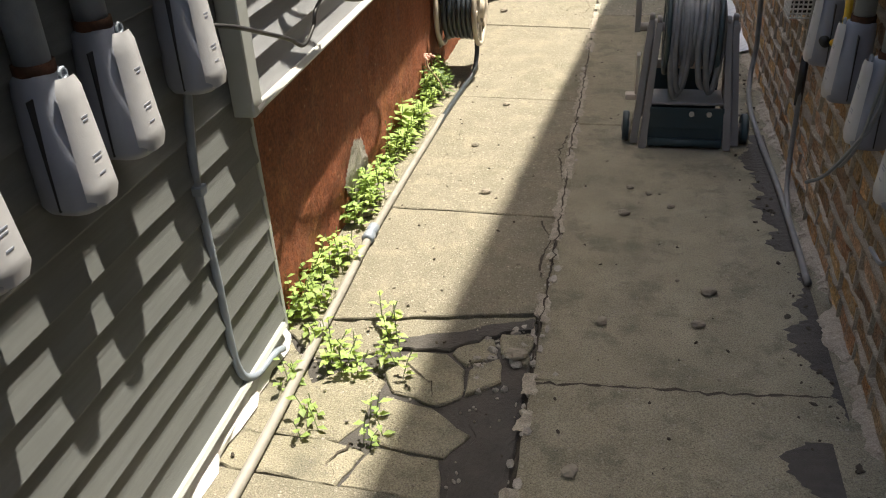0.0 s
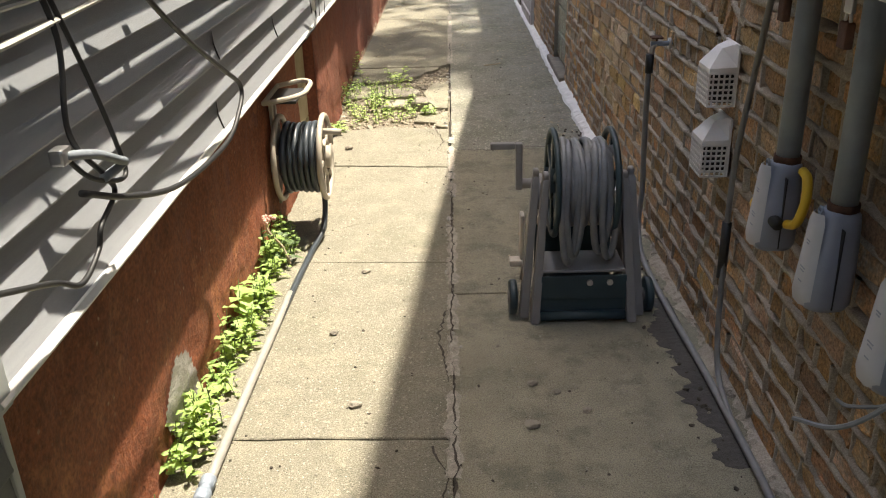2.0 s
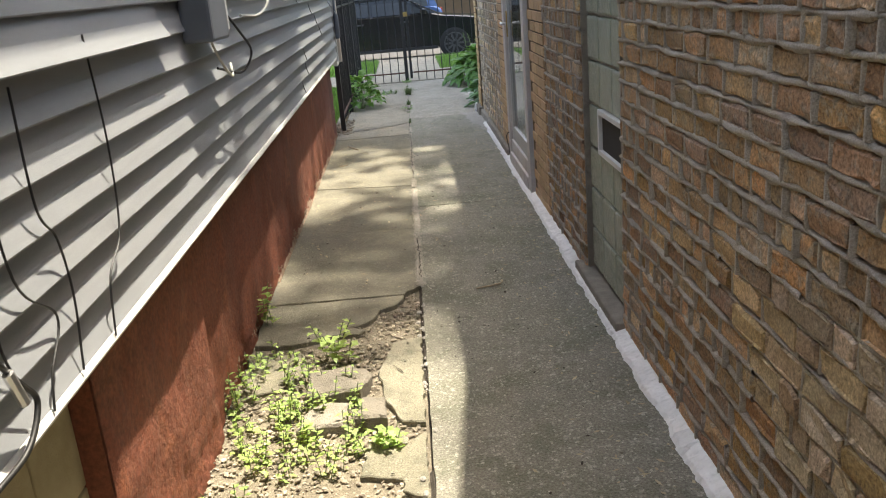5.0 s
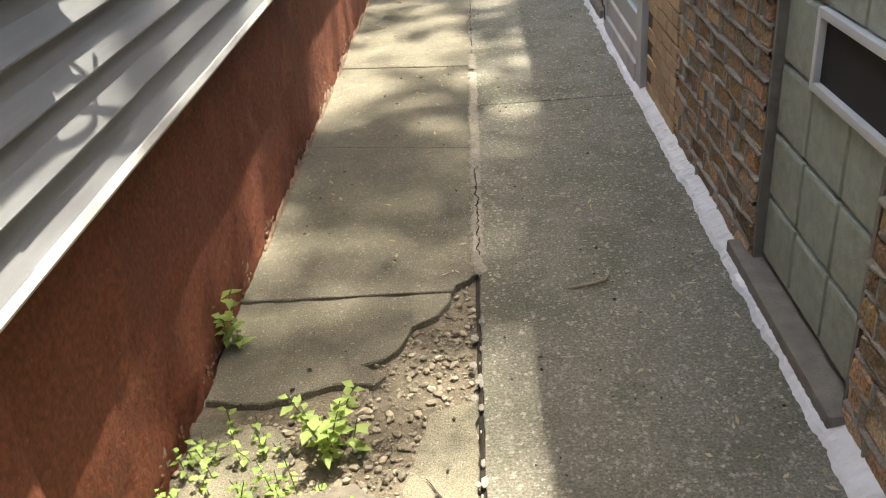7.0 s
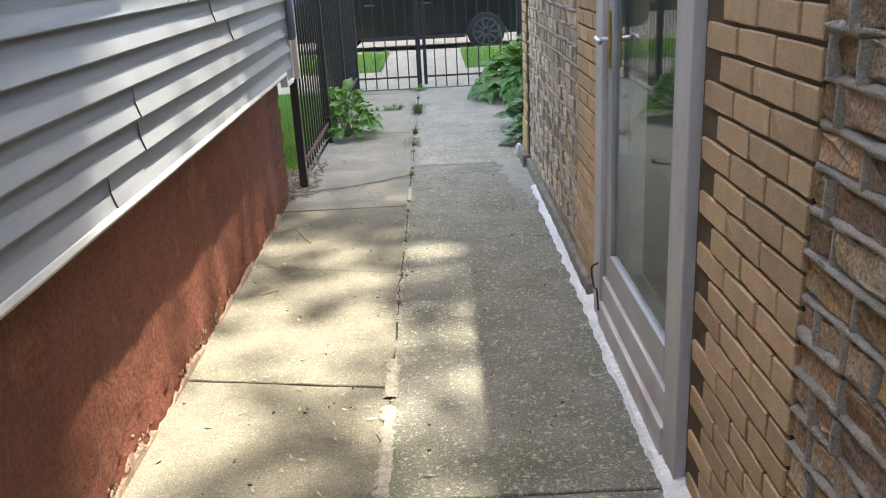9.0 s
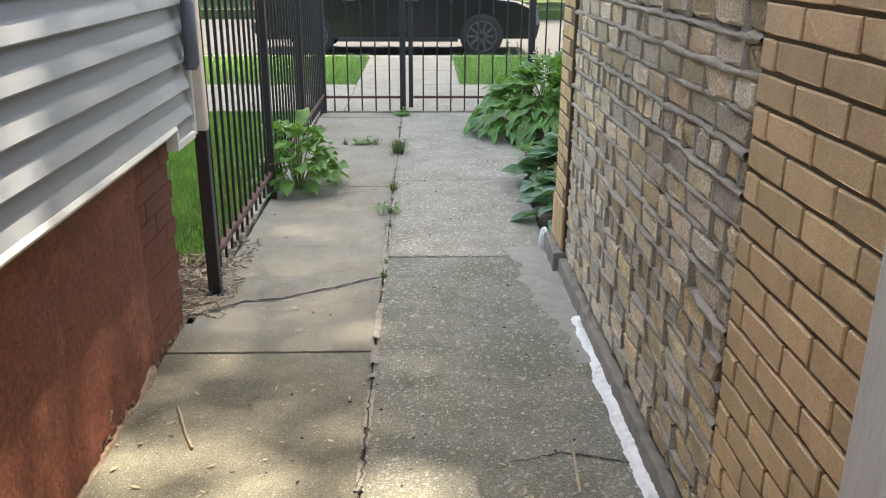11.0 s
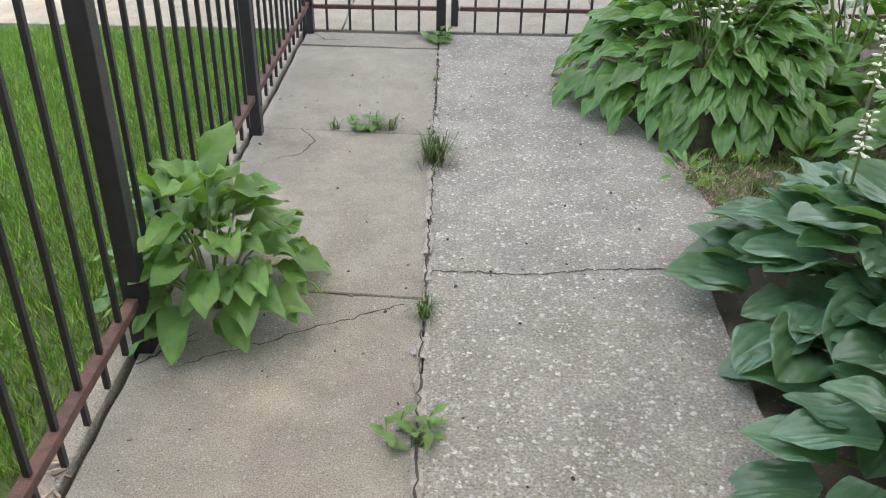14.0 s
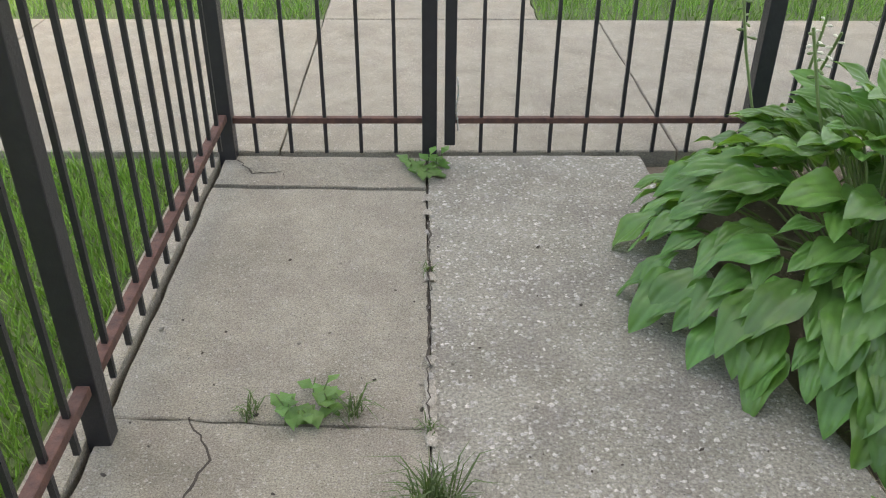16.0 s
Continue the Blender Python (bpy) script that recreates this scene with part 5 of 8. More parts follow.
part("knob", cylinder(bmesh.new(), (0.11, -0.05, 0.13), (0.19, -0.05, 0.125), 0.014), "putty", reel, "turning knob", True)
for layer in range(2):
    rr = 0.115 + 0.03 * layer
    for k in range(7 - layer):
        x = -0.068 + k * 0.0245 + layer * 0.012
        part("hose_turn", tube(bmesh.new(), ring_pts(x, rr + rng.uniform(-0.004, 0.006), 26), 0.0125, 8), "hose_dark", reel, "", True)
bm = boxes((-0.115, -0.10, -0.05, -0.02, -0.2, 0.29), (-0.115, -0.10, 0.02, 0.05, -0.05, 0.29), bevel=0.004)
part("wall_bracket", bm, "putty", reel)
bm = tube(bmesh.new(), spline([(-0.11, -0.16, 0.285), (0.0, -0.165, 0.305), (0.05, -0.10, 0.31), (0.055, 0, 0.31), (0.05, 0.10, 0.31), (0.0, 0.165, 0.305), (-0.11, 0.16, 0.285)], 6), 0.011, 8)
tube(bm, [(-0.108, -0.16, 0.285), (-0.108, 0.16, 0.285)], 0.011, 8)
part("hose_guide", bm, "putty", reel, "beige looped guide")
part("tray", boxes((-0.1, 0.02, -0.12, 0.12, 0.27, 0.283), bevel=0.003), "cable", reel, "dark tray")
gh = thing("garden_hose", "silver grey garden hose lying along the paving", "hose")
part("tube", tube(bmesh.new(), spline([(-0.77, 4.36, 0.22), (-0.765, 4.33, 0.12), (-0.775, 4.26, 0.04), (-0.80, 4.1, 0.014), (-0.82, 3.75, 0.013), (-0.845, 3.1, 0.013), (-0.855, 2.56, 0.013)], 8), 0.0125, 10), "hose_dark", gh, "darker upper end", True)
part("tube", tube(bmesh.new(), spline([(-0.826, 3.7, 0.0135), (-0.845, 3.1, 0.0145), (-0.856, 2.53, 0.0145), (-0.85, 2.2, 0.014), (-0.845, 1.83, 0.014), (-0.84, 1.3, 0.014), (-0.86, 0.6, 0.014), (-0.84, -0.6, 0.014)], 8), 0.0145, 10), "hose_silver", gh, "", True)
part("coupling", loft(bmesh.new(), [(z, 0, 0, r, r) for z, r in ((-0.05, 0.015), (-0.045, 0.021), (-0.01, 0.021), (-0.008, 0.017), (0.008, 0.017), (0.01, 0.022), (0.045, 0.022), (0.05, 0.016))], 14, 2.0), "conduit", gh, "metal hose coupling", True).matrix_basis = pose(-0.856, 2.55, 0.021, 90)
# wet pale splash under the reel
tagged(part("cement_splash", prism(bmesh.new(), [(-0.98, 4.32), (-0.80, 4.28), (-0.62, 4.42), (-0.60, 4.62), (-0.74, 4.72), (-0.97, 4.66)], -0.002, 0.0015, 0.03, 0.012, rng, 0.03), "concrete_l"), "pale cement splash on the paving", "stain", kind="structure")
ob_ = thing("outlet_box", "small beige metal box at the foundation foot", "box", (-1.01, 5.42, 0.14))
part("body", boxes((-0.01, 0.05, -0.035, 0.035, -0.07, 0.06), bevel=0.006), "putty", ob_)
part("lid", boxes((0.051, 0.056, -0.03, 0.03, -0.06, 0.05), bevel=0.002), "cream", ob_)
tagged(part("broken_lump", tube(bmesh.new(), [(-0.965, 5.82, 0.014), (-0.92, 5.89, 0.02), (-0.885, 5.92, 0.03)], [0.02, 0.024, 0.008], 7), "tar"), "dark broken lump on the paving", "scrap")


# ---- things on the east house ----
for y in (2.68, 2.37, 2.06, 1.74, 1.40):
    service_boot("galvanised riser pipe with a grey plastic boot on the brick", 1.40, (0.585, y, 0.63), 0, "risers on the east wall")
cabe = thing("meter_cabinet", "long pale grey meter cabinet above the brick wall risers", "cabinet")
part("body", boxes((0.44, 0.65, 1.66, 2.95, 1.30, 2.0), bevel=0.006), "cabinet", cabe)
part("side_box", boxes((0.42, 0.65, 0.9, 1.65, 1.24, 2.0), bevel=0.008), "grey_plastic", cabe, "bluish lower box")
lock = thing("padlock", "small dark padlock hanging from a cabinet tab", "padlock", (0.47, 2.78, 1.225), "padlocks under the cabinet")
part("body", boxes((-0.008, 0.008, -0.016, 0.016, -0.022, 0.022), bevel=0.004), "rusty", lock)
part("shackle", tube(bmesh.new(), [(0, 0.010 * math.cos(a), 0.02 + 0.024 * math.sin(a)) for a in [math.pi * k / 8 for k in range(9)]], 0.003, 6), "steel", lock)
part("tab", boxes((-0.004, 0.004, -0.014, 0.014, 0.035, 0.078), bevel=0.002), "steel", lock)
for y in (2.48, 2.2, 1.9):
    copy_thing(lock, pose(0.47, y, 1.225))


def vent_hood(z, y=3.30):
    """White caged vent: back plate, wedge hood, crossed bars."""
    v = thing("vent_hood", "white plastic caged vent hood on the brick", "vent", (0.65, y, z), "vent hoods")
    v.scale = (0.88, 0.76, 0.9)
    part("back_plate", boxes((-0.008, 0.0, -0.085, 0.085, 0.0, 0.2), bevel=0.002), "white_plastic", v)
    bm = bmesh.new()
    P = [(-0.005, -0.085, 0.13), (-0.005, 0.085, 0.13), (-0.005, 0.05, 0.2), (-0.005, -0.05, 0.2), (-0.095, -0.075, 0.125), (-0.095, 0.075, 0.125), (-0.05, 0.035, 0.185), (-0.05, -0.035, 0.185), (-0.095, -0.075, 0.11), (-0.095, 0.075, 0.11), (-0.005, -0.085, 0.11), (-0.005, 0.085, 0.11)]
    V = [bm.verts.new(p) for p in P]
    for f in ((4, 5, 6, 7), (0, 4, 7, 3), (1, 2, 6, 5), (3, 7, 6, 2), (8, 9, 5, 4), (10, 8, 4, 0), (9, 11, 1, 5)):
        bm.faces.new([V[i] for i in f])
    part("hood", bm, "white_plastic", v)
    bm = bmesh.new()
    for k in range(8):
        y_ = -0.075 + k * 0.15 / 7
        box(bm, -0.096, -0.090, y_ - 0.003, y_ + 0.003, 0.0, 0.112)
    for k in range(7):
        z_ = 0.002 + k * 0.018
        box(bm, -0.095, -0.089, -0.076, 0.076, z_ - 0.003, z_ + 0.003)
        for s in (-1, 1):
            box(bm, -0.093, -0.004, s * 0.078 - 0.003, s * 0.078 + 0.003, z_ - 0.003, z_ + 0.003)
    for k in range(5):
        x_ = -0.08 + k * 0.018
        for s in (-1, 1):
            box(bm, x_ - 0.0025, x_ + 0.0025, s * 0.078 - 0.003, s * 0.078 + 0.003, 0.0, 0.112)
    part("cage", bm, "white_plastic", v, "crossed white bars", kind="stuff")
    part("duct", boxes((-0.07, -0.008, -0.06, 0.06, 0.01, 0.10)), "dark", v, "dark duct opening")


vent_hood(0.83)
vent_hood(0.612)
tap = thing("garden_tap", "weathered brass garden tap on the brick wall", "tap", (0.61, 4.03, 0.87))
tap.scale = (0.85, 0.75, 0.75)
part("body", cylinder(bmesh.new(), (0.05, 0, 0), (-0.045, 0, 0), 0.013), "conduit", tap, "", True)
part("flange", cylinder(bmesh.new(), (0.045, 0, 0), (0.034, 0, 0), 0.028), "steel", tap, "", True)
part("spout", tube(bmesh.new(), spline([(-0.02, 0, 0), (-0.035, 0, -0.015), (-0.038, 0, -0.05)], 5), 0.013, 10), "steel", tap, "", True)
part("handle", boxes((-0.045, 0.005, -0.03, 0.03, 0.026, 0.036), (-0.024, -0.014, -0.005, 0.005, 0, 0.03), bevel=0.003), "rusty", tap, "rusty handle")
th = thing("tap_hose", "dark green grey hose from the tap along the wall foot", "hose")
part("tube", tube(bmesh.new(), spline([(0.572, 4.03, 0.82), (0.575, 4.05, 0.68), (0.59, 4.1, 0.45), (0.60, 4.12, 0.25), (0.585, 4.08, 0.1), (0.575, 3.9, 0.03), (0.58, 3.5, 0.02), (0.595, 3.1, 0.02), (0.60, 2.7, 0.02), (0.60, 2.4, 0.018)], 8), 0.0115, 10), "hose", th, "", True)
part("coupling", cylinder(bmesh.new(), (0.572, 4.03, 0.83), (0.573, 4.035, 0.76), 0.016), "cable", th, "", True)
rp = thing("flexible_riser", "thin grey cable pipe with a black joint on the brick", "pipe")
part("pipe", tube(bmesh.new(), spline([(0.615, 2.93, 1.31), (0.615, 2.95, 1.2), (0.62, 3.03, 0.95), (0.62, 3.09, 0.72), (0.62, 3.10, 0.5), (0.62, 3.085, 0.3), (0.615, 3.05, 0.15), (0.61, 2.98, 0.05), (0.60, 2.8, 0.02)], 7), 0.009, 8), "hose", rp, "", True)
part("joint", cylinder(bmesh.new(), (0.62, 3.10, 0.34), (0.62, 3.10, 0.52), 0.014), "cable", rp, "black sleeve", True)
part("sleeve", cylinder(bmesh.new(), (0.615, 2.94, 1.18), (0.615, 2.935, 1.27), 0.012), "cable", rp, "black sleeve", True)
vl = thing("gas_valve", "small black valve with yellow caps beside the risers", "valve", (0.57, 2.66, 0.715))
part("body", cylinder(bmesh.new(), (0, -0.05, 0), (0, 0.07, 0), 0.015), "cable", vl, "", True)
part("cap", cylinder(bmesh.new(), (0, 0.06, 0), (0, 0.095, 0), 0.019), "yellow", vl, "yellow cap", True)
part("stem", cylinder(bmesh.new(), (0, 0.015, -0.045), (0, 0.015, 0.03), 0.010), "brass", vl, "", True)
part("hook", tube(bmesh.new(), spline([(0.02, -0.05, 0), (0.025, -0.09, 0.02), (0.03, -0.11, 0.08), (0.035, -0.09, 0.125), (0.04, -0.05, 0.13)], 6), 0.011, 8), "yellow", vl, "yellow bent pipe", True)
lc = thing("loose_wires", "loose grey wires hanging by the lowest boots", "cable")
for pts, r in (([(0.5, 1.55, 1.3), (0.54, 1.62, 1.1), (0.53, 1.82, 0.95), (0.54, 1.86, 0.8), (0.52, 1.95, 0.66), (0.5, 2.05, 0.55), (0.5, 2.22, 0.45)], 0.005), ([(0.53, 1.6, 1.15), (0.52, 1.78, 0.93), (0.53, 1.92, 0.7), (0.55, 2.1, 0.56), (0.56, 2.18, 0.52)], 0.004),
               ([(0.5, 1.25, 1.1), (0.5, 1.4, 0.8), (0.52, 1.55, 0.6), (0.55, 1.75, 0.52)], 0.005), ([(0.5, 1.68, 1.35), (0.47, 1.75, 1.22), (0.49, 1.68, 1.1), (0.53, 1.55, 1.12)], 0.004)):
    part("wire", cable(bmesh.new(), pts, r), "cable_grey", lc)

# glass block window
gw = thing("window_1", "tall window of frosted greenish glass blocks with a small vent", "window", kind="structure")
part("surround", boxes((0.662, 0.80, GB0 - 0.004, GB0 + 0.014, 0.03, GBT), (0.662, 0.80, GB1 - 0.014, GB1 + 0.004, 0.03, GBT), (0.662, 0.80, GB0, GB1, GBT - 0.03, GBT + 0.01)), "stone", gw)
gy0, gy1 = GB0 + 0.014, GB1 - 0.014
nb = 3
bw = (gy1 - gy0) / nb
for r_ in range(7):
    for c_ in range(nb):
        z0 = 0.07 + r_ * 0.205
        if r_ == 3 and c_ in (0, 1):
            continue
        bm = bmesh.new()
        box(bm, 0.685, 0.80, gy0 + c_ * bw + 0.005, gy0 + (c_ + 1) * bw - 0.005, z0 + 0.005, z0 + 0.200, 0.012)
        part("glass_block", bm, "glass_block", gw)
part("grout", boxes((0.70, 0.79, gy0, gy1, 0.06, GBT - 0.03)), "joint", gw)
vz0, vz1 = 0.07 + 3 * 0.205, 0.07 + 4 * 0.205
fy0, fy1 = gy0 + 0.005, gy0 + 2 * bw - 0.005
part("vent_frame", boxes((0.672, 0.72, fy0, fy0 + 0.022, vz0, vz1), (0.672, 0.72, fy1 - 0.022, fy1, vz0, vz1), (0.672, 0.72, fy0 + 0.022, fy1 - 0.022, vz1 - 0.022, vz1), (0.672, 0.72, fy0 + 0.022, fy1 - 0.022, vz0, vz0 + 0.022), bevel=0.002), "trim", gw, "white vent frame")
part("vent_screen", boxes((0.690, 0.71, fy0 + 0.02, fy1 - 0.02, vz0 + 0.02, vz1 - 0.02)), "dark", gw, "dark insect screen")
part("sill", boxes((0.615, 0.74, GB0 - 0.03, GB1 + 0.12, -0.02, 0.055), bevel=0.012), "stone", gw, "long weathered stone sill")

# side door with a glazed storm door
dw = thing("door_1", "white aluminium storm door with full glass in a chipped frame", "door", kind="structure")
part("door_frame", boxes((0.628, 0.75, D0 - 0.055, D0 + 0.075, 0.0, DT), (0.628, 0.75, D1 - 0.075, D1 + 0.055, 0.0, DT), (0.63, 0.75, D0 + 0.075, D1 - 0.075, DT - 0.08, DT), bevel=0.006), "painted_wood", dw, "chipped white painted frame")
part("threshold", boxes((0.620, 0.80, D0 + 0.075, D1 - 0.075, 0.0, 0.11), (0.635, 0.80, D0 + 0.075, D1 - 0.075, 0.112, 0.215), bevel=0.008), "painted_wood", dw, "worn painted step")
da, db = D0 + 0.08, D1 - 0.08
part("stile", boxes((0.648, 0.682, da, da + 0.085, 0.22, DT - 0.09), bevel=0.005), "alu", dw)
part("stile", boxes((0.648, 0.682, db - 0.085, db, 0.22, DT - 0.09), bevel=0.005), "alu", dw)
part("rail", boxes((0.648, 0.682, da + 0.086, db - 0.086, 0.22, 0.33), (0.648, 0.682, da + 0.086, db - 0.086, DT - 0.19, DT - 0.09), bevel=0.005), "alu", dw)
gl = part("pane", boxes((0.662, 0.668, da + 0.08, db - 0.08, 0.325, DT - 0.18)), "glass", dw)
gl.visible_shadow = False
hd = part("handle", tube(bmesh.new(), spline([(0.645, db - 0.05, 1.14), (0.60, db - 0.05, 1.145), (0.592, db - 0.075, 1.15), (0.595, db - 0.13, 1.14)], 5), 0.009, 8), "steel", dw, "polished lever handle", True)
part("handle_plate", boxes((0.638, 0.648, db - 0.065, db - 0.035, 1.04, 1.24), bevel=0.004), "brass", dw)
# near-black panel behind the glass paints the unlit interior as a colour
part("inner_door", boxes((0.80, 0.84, da, db, 0.22, DT - 0.09), bevel=0.004), "dark", dw, "near-black panel standing in for the unlit interior")
part("cable", cable(bmesh.new(), [(0.615, 10.70, 0.28), (0.60, 10.75, 0.24), (0.605, 10.72, 0.17), (0.60, 10.64, 0.19), (0.6, 10.6, 0.12)], 0.004), "cable", dw)

# ---- hose cart ----
cart = thing("hose_cart", "grey and teal plastic hose reel cart wound with grey hose", "hose cart", (0.265, 3.62, 0.0))
for s in (-1, 1):
    for k in range(2):
        # front and rear rail of each side, slanting in towards the axle, with a small cap
        foot, top = s * (0.172 + k * 0.036), s * (0.134 + k * 0.030)
        y0, y1 = (-0.165, -0.085) if k == 0 else (-0.115, -0.045)
        bm = bmesh.new()
        P = []
        for u in (0.0, 0.12, 0.5, 0.94, 1.0):
            xx = foot + (top - foot) * u
            w = 0.030 - 0.006 * u - (0.006 if u == 1.0 else 0)
            d = 0.060 - 0.020 * u - (0.010 if u == 1.0 else 0)
            yy = y0 + (y1 - y0) * u
            P.append([bm.verts.new((xx + i * w / 2, yy + j * d / 2, 0.006 + 0.515 * u)) for i, j in ((-1, -1), (1, -1), (1, 1), (-1, 1))])
        for A, B in zip(P, P[1:]):
            for i in range(4):
                bm.faces.new((A[i], A[(i + 1) % 4], B[(i + 1) % 4], B[i]))
        bm.faces.new(P[0][::-1])
        bm.faces.new(P[-1])
        bmesh.ops.bevel(bm, geom=list(bm.edges), offset=0.0035, segments=2, affect="EDGES")
        part("side_rail", bm, "cart", cart, "tapering taupe side rail")
        part("cap", loft(bmesh.new(), [(0.514, top, y1, 0.011, 0.017), (0.533, top, y1, 0.011, 0.016), (0.539, top, y1, 0.008, 0.012)], 16, 4.0), "cart", cart, "", True)
    part("axle_plate", loft(bmesh.new(), [(0.40, s * 0.150, -0.03, 0.013, 0.05), (0.44, s * 0.150, -0.02, 0.014, 0.045), (0.50, s * 0.146, -0.01, 0.012, 0.03)], 20, 3.0), "cart", cart, "", True)
    bm = tube(bmesh.new(), [(s * 0.185, 0.155, 0.02), (s * 0.165, 0.09, 0.24), (s * 0.150, 0.0, 0.45)], [0.016, 0.014, 0.013], 10)
    part("rear_leg", bm, "cart", cart, "", True)
    w_ = part("wheel", loft(bmesh.new(), [(z, 0, 0, r, r) for z, r in ((-0.014, 0.045), (-0.014, 0.058), (-0.010, 0.064), (0.010, 0.064), (0.014, 0.058), (0.014, 0.045))], 28, 2.0), "teal", cart, "dark teal wheel", True)
    w_.matrix_basis = pose(s * 0.244, -0.085, 0.064, 0, 90, 0)
    part("hub_cap", cylinder(bmesh.new(), (0, 0, -0.018), (0, 0, 0.018), 0.024), "cart", w_, "", True)
part("tray_front", boxes((-0.152, 0.152, -0.165, -0.155, 0.09, 0.18), (-0.152, 0.152, -0.158, -0.15, 0.03, 0.095), bevel=0.003), "teal", cart, "dark teal tray")
part("tray_shelf", boxes((-0.145, 0.145, -0.15, 0.02, 0.186, 0.196), bevel=0.003), "cart", cart, "dusty shelf")
part("tray_base", boxes((-0.145, 0.145, -0.155, 0.16, 0.03, 0.045), (-0.145, 0.145, 0.15, 0.16, 0.046, 0.25), bevel=0.003), "teal", cart)
part("foot_bar", cylinder(bmesh.new(), (-0.15, -0.165, 0.025), (0.15, -0.165, 0.025), 0.018), "teal", cart, "", True)
part("back_bar", boxes((-0.14, 0.14, 0.10, 0.12, 0.26, 0.30), bevel=0.004), "putty", cart)
for x in (0.02, 0.09):
    part("rivet", cylinder(bmesh.new(), (x, -0.165, 0.155), (x, -0.172, 0.155), 0.011, 12), "steel", cart)
for s in (-1, 1):
    bm = tube(bmesh.new(), ring_pts(s * 0.100, 0.185, 32, 0, 0.47), 0.011, 8)
    flange = part("flange", bm, "teal", cart, "dark reel flange", True)
    for k in range(6):
        bm = bmesh.new()
        box(bm, s * 0.100 - 0.005, s * 0.100 + 0.005, -0.014, 0.014, 0.03, 0.182, 0.003, pose(0, 0, 0.47, 60 * k))
        part("spoke", bm, "teal", flange)
part("drum", cylinder(bmesh.new(), (-0.11, 0, 0.47), (0.11, 0, 0.47), 0.06), "teal", cart, "", True)
part("axle", cylinder(bmesh.new(), (-0.17, 0, 0.47), (0.19, 0, 0.47), 0.02), "cart", cart, "", True)
rh = random.Random(5)
for k in range(3):
    bm = bmesh.new()
    turns = 8
    pts = []
    for i in range(turns * 22 + 1):
        a = 2 * math.pi * i / 22
        u = i / (turns * 22)
        x = (-0.080 + 0.160 * u) * (1 if k % 2 == 0 else -1) + 0.012 * math.sin(a * 0.5 + k) + 0.008 * noise.noise((a, k, 0))
        r = 0.09 + 0.026 * k + 0.014 * noise.noise((a * 0.4, k * 3.0, 2))
        pts.append((x, r * math.cos(a), 0.47 + r * math.sin(a) * 1.04))
    part("hose_coil", tube(bm, pts, 0.0125, 8), "hose", cart, "loosely wound grey hose", True)
for x0, d in ((-0.06, 0.045), (-0.075, 0.07), (0.03, 0.03), (0.062, 0.05)):
    bm = tube(bmesh.new(), spline([(x0 + 0.01, 0.0, 0.615), (x0, -0.09, 0.60), (x0 - 0.005, -0.145, 0.53), (x0 - 0.01, -0.165, 0.42), (x0 + 0.005, -0.155, 0.32 - d), (x0 + 0.028, -0.14, 0.30 - d), (x0 + 0.045, -0.145, 0.36), (x0 + 0.05, -0.14, 0.5), (x0 + 0.045, -0.09, 0.585), (x0 + 0.04, 0.0, 0.60)], 6), 0.0122, 8)
    part("hose_loop", bm, "hose", cart, "drooping loop of hose", True)
bm = boxes((-0.232, -0.208, -0.016, 0.016, 0.45, 0.62), bevel=0.005)
part("crank", bm, "cart", cart, "taupe plastic crank")
part("crank_grip", boxes((-0.32, -0.233, -0.014, 0.014, 0.598, 0.622), bevel=0.007), "cart", cart)
part("crank_shaft", cylinder(bmesh.new(), (-0.21, 0, 0.47), (-0.15, 0, 0.47), 0.018), "cart", cart, "", True)
part("guide_arm", boxes((-0.215, -0.200, -0.04, 0.02, 0.17, 0.36), bevel=0.006), "putty", cart, "beige guide arm")
part("foot_peg", boxes((-0.255, -0.205, -0.05, 0.0, 0.165, 0.19), bevel=0.008), "putty", cart)


# ---- front yard, fence and street ----
lawn = tagged(part("lawn_ground", boxes((-14, -1.06, 12.93, 17.74, -0.3, -0.005), (3.4, 14, 13.8, 17.74, -0.3, -0.01)), "lawn"), "mown front lawn soil", "lawn", kind="structure")
tagged(part("planting_bed", boxes((0.6, 3.4, 13.82, 17.70, -0.3, -0.025)), "earth"), "dry soil of the planting bed", "soil", kind="structure")
tagged(part("curb_strip", boxes((-1.06, -0.965, 13.5, 17.72, -0.2, 0.012), bevel=0.008), "walk_front"), "narrow concrete edging under the fence", "kerb", kind="structure")
walkf = thing("sidewalk", "pale concrete public sidewalk beyond the gate", "pavement", kind="structure")
for i in range(-9, 10):
    bm = bmesh.new()
    prism(bm, [(i * 1.5 - 0.747, 17.768), (i * 1.5 + 0.747, 17.768), (i * 1.5 + 0.747, 19.46), (i * 1.5 - 0.747, 19.46)], -0.2, 0.012, 0.002, 0.004, rng, 0.1)
    part("slab", bm, "walk_front", walkf)
for y0, y1 in ((19.49, 20.7), (20.72, 21.95), (21.97, 22.3)):
    bm = bmesh.new()
    prism(bm, [(-0.75, y0), (0.42, y0), (0.42, y1), (-0.75, y1)], -0.2, 0.008, 0.006, 0.006, rng, 0.1)
    part("slab", bm, "walk_front", walkf)
tagged(part("parkway_ground", boxes((-30, -0.76, 19.48, 22.3, -0.3, -0.01), (0.43, 30, 19.48, 22.3, -0.3, -0.01)), "lawn"), "grassy parkway strip", "lawn", kind="structure")
tagged(part("kerb", boxes((-40, 40, 22.31, 22.46, -0.45, 0.0), bevel=0.02), "walk_front"), "concrete street kerb", "kerb", kind="structure")
tagged(part("road", boxes((-60, 60, 22.47, 33.0, -0.45, -0.26)), "asphalt"), "grey asphalt street", "road", kind="structure")
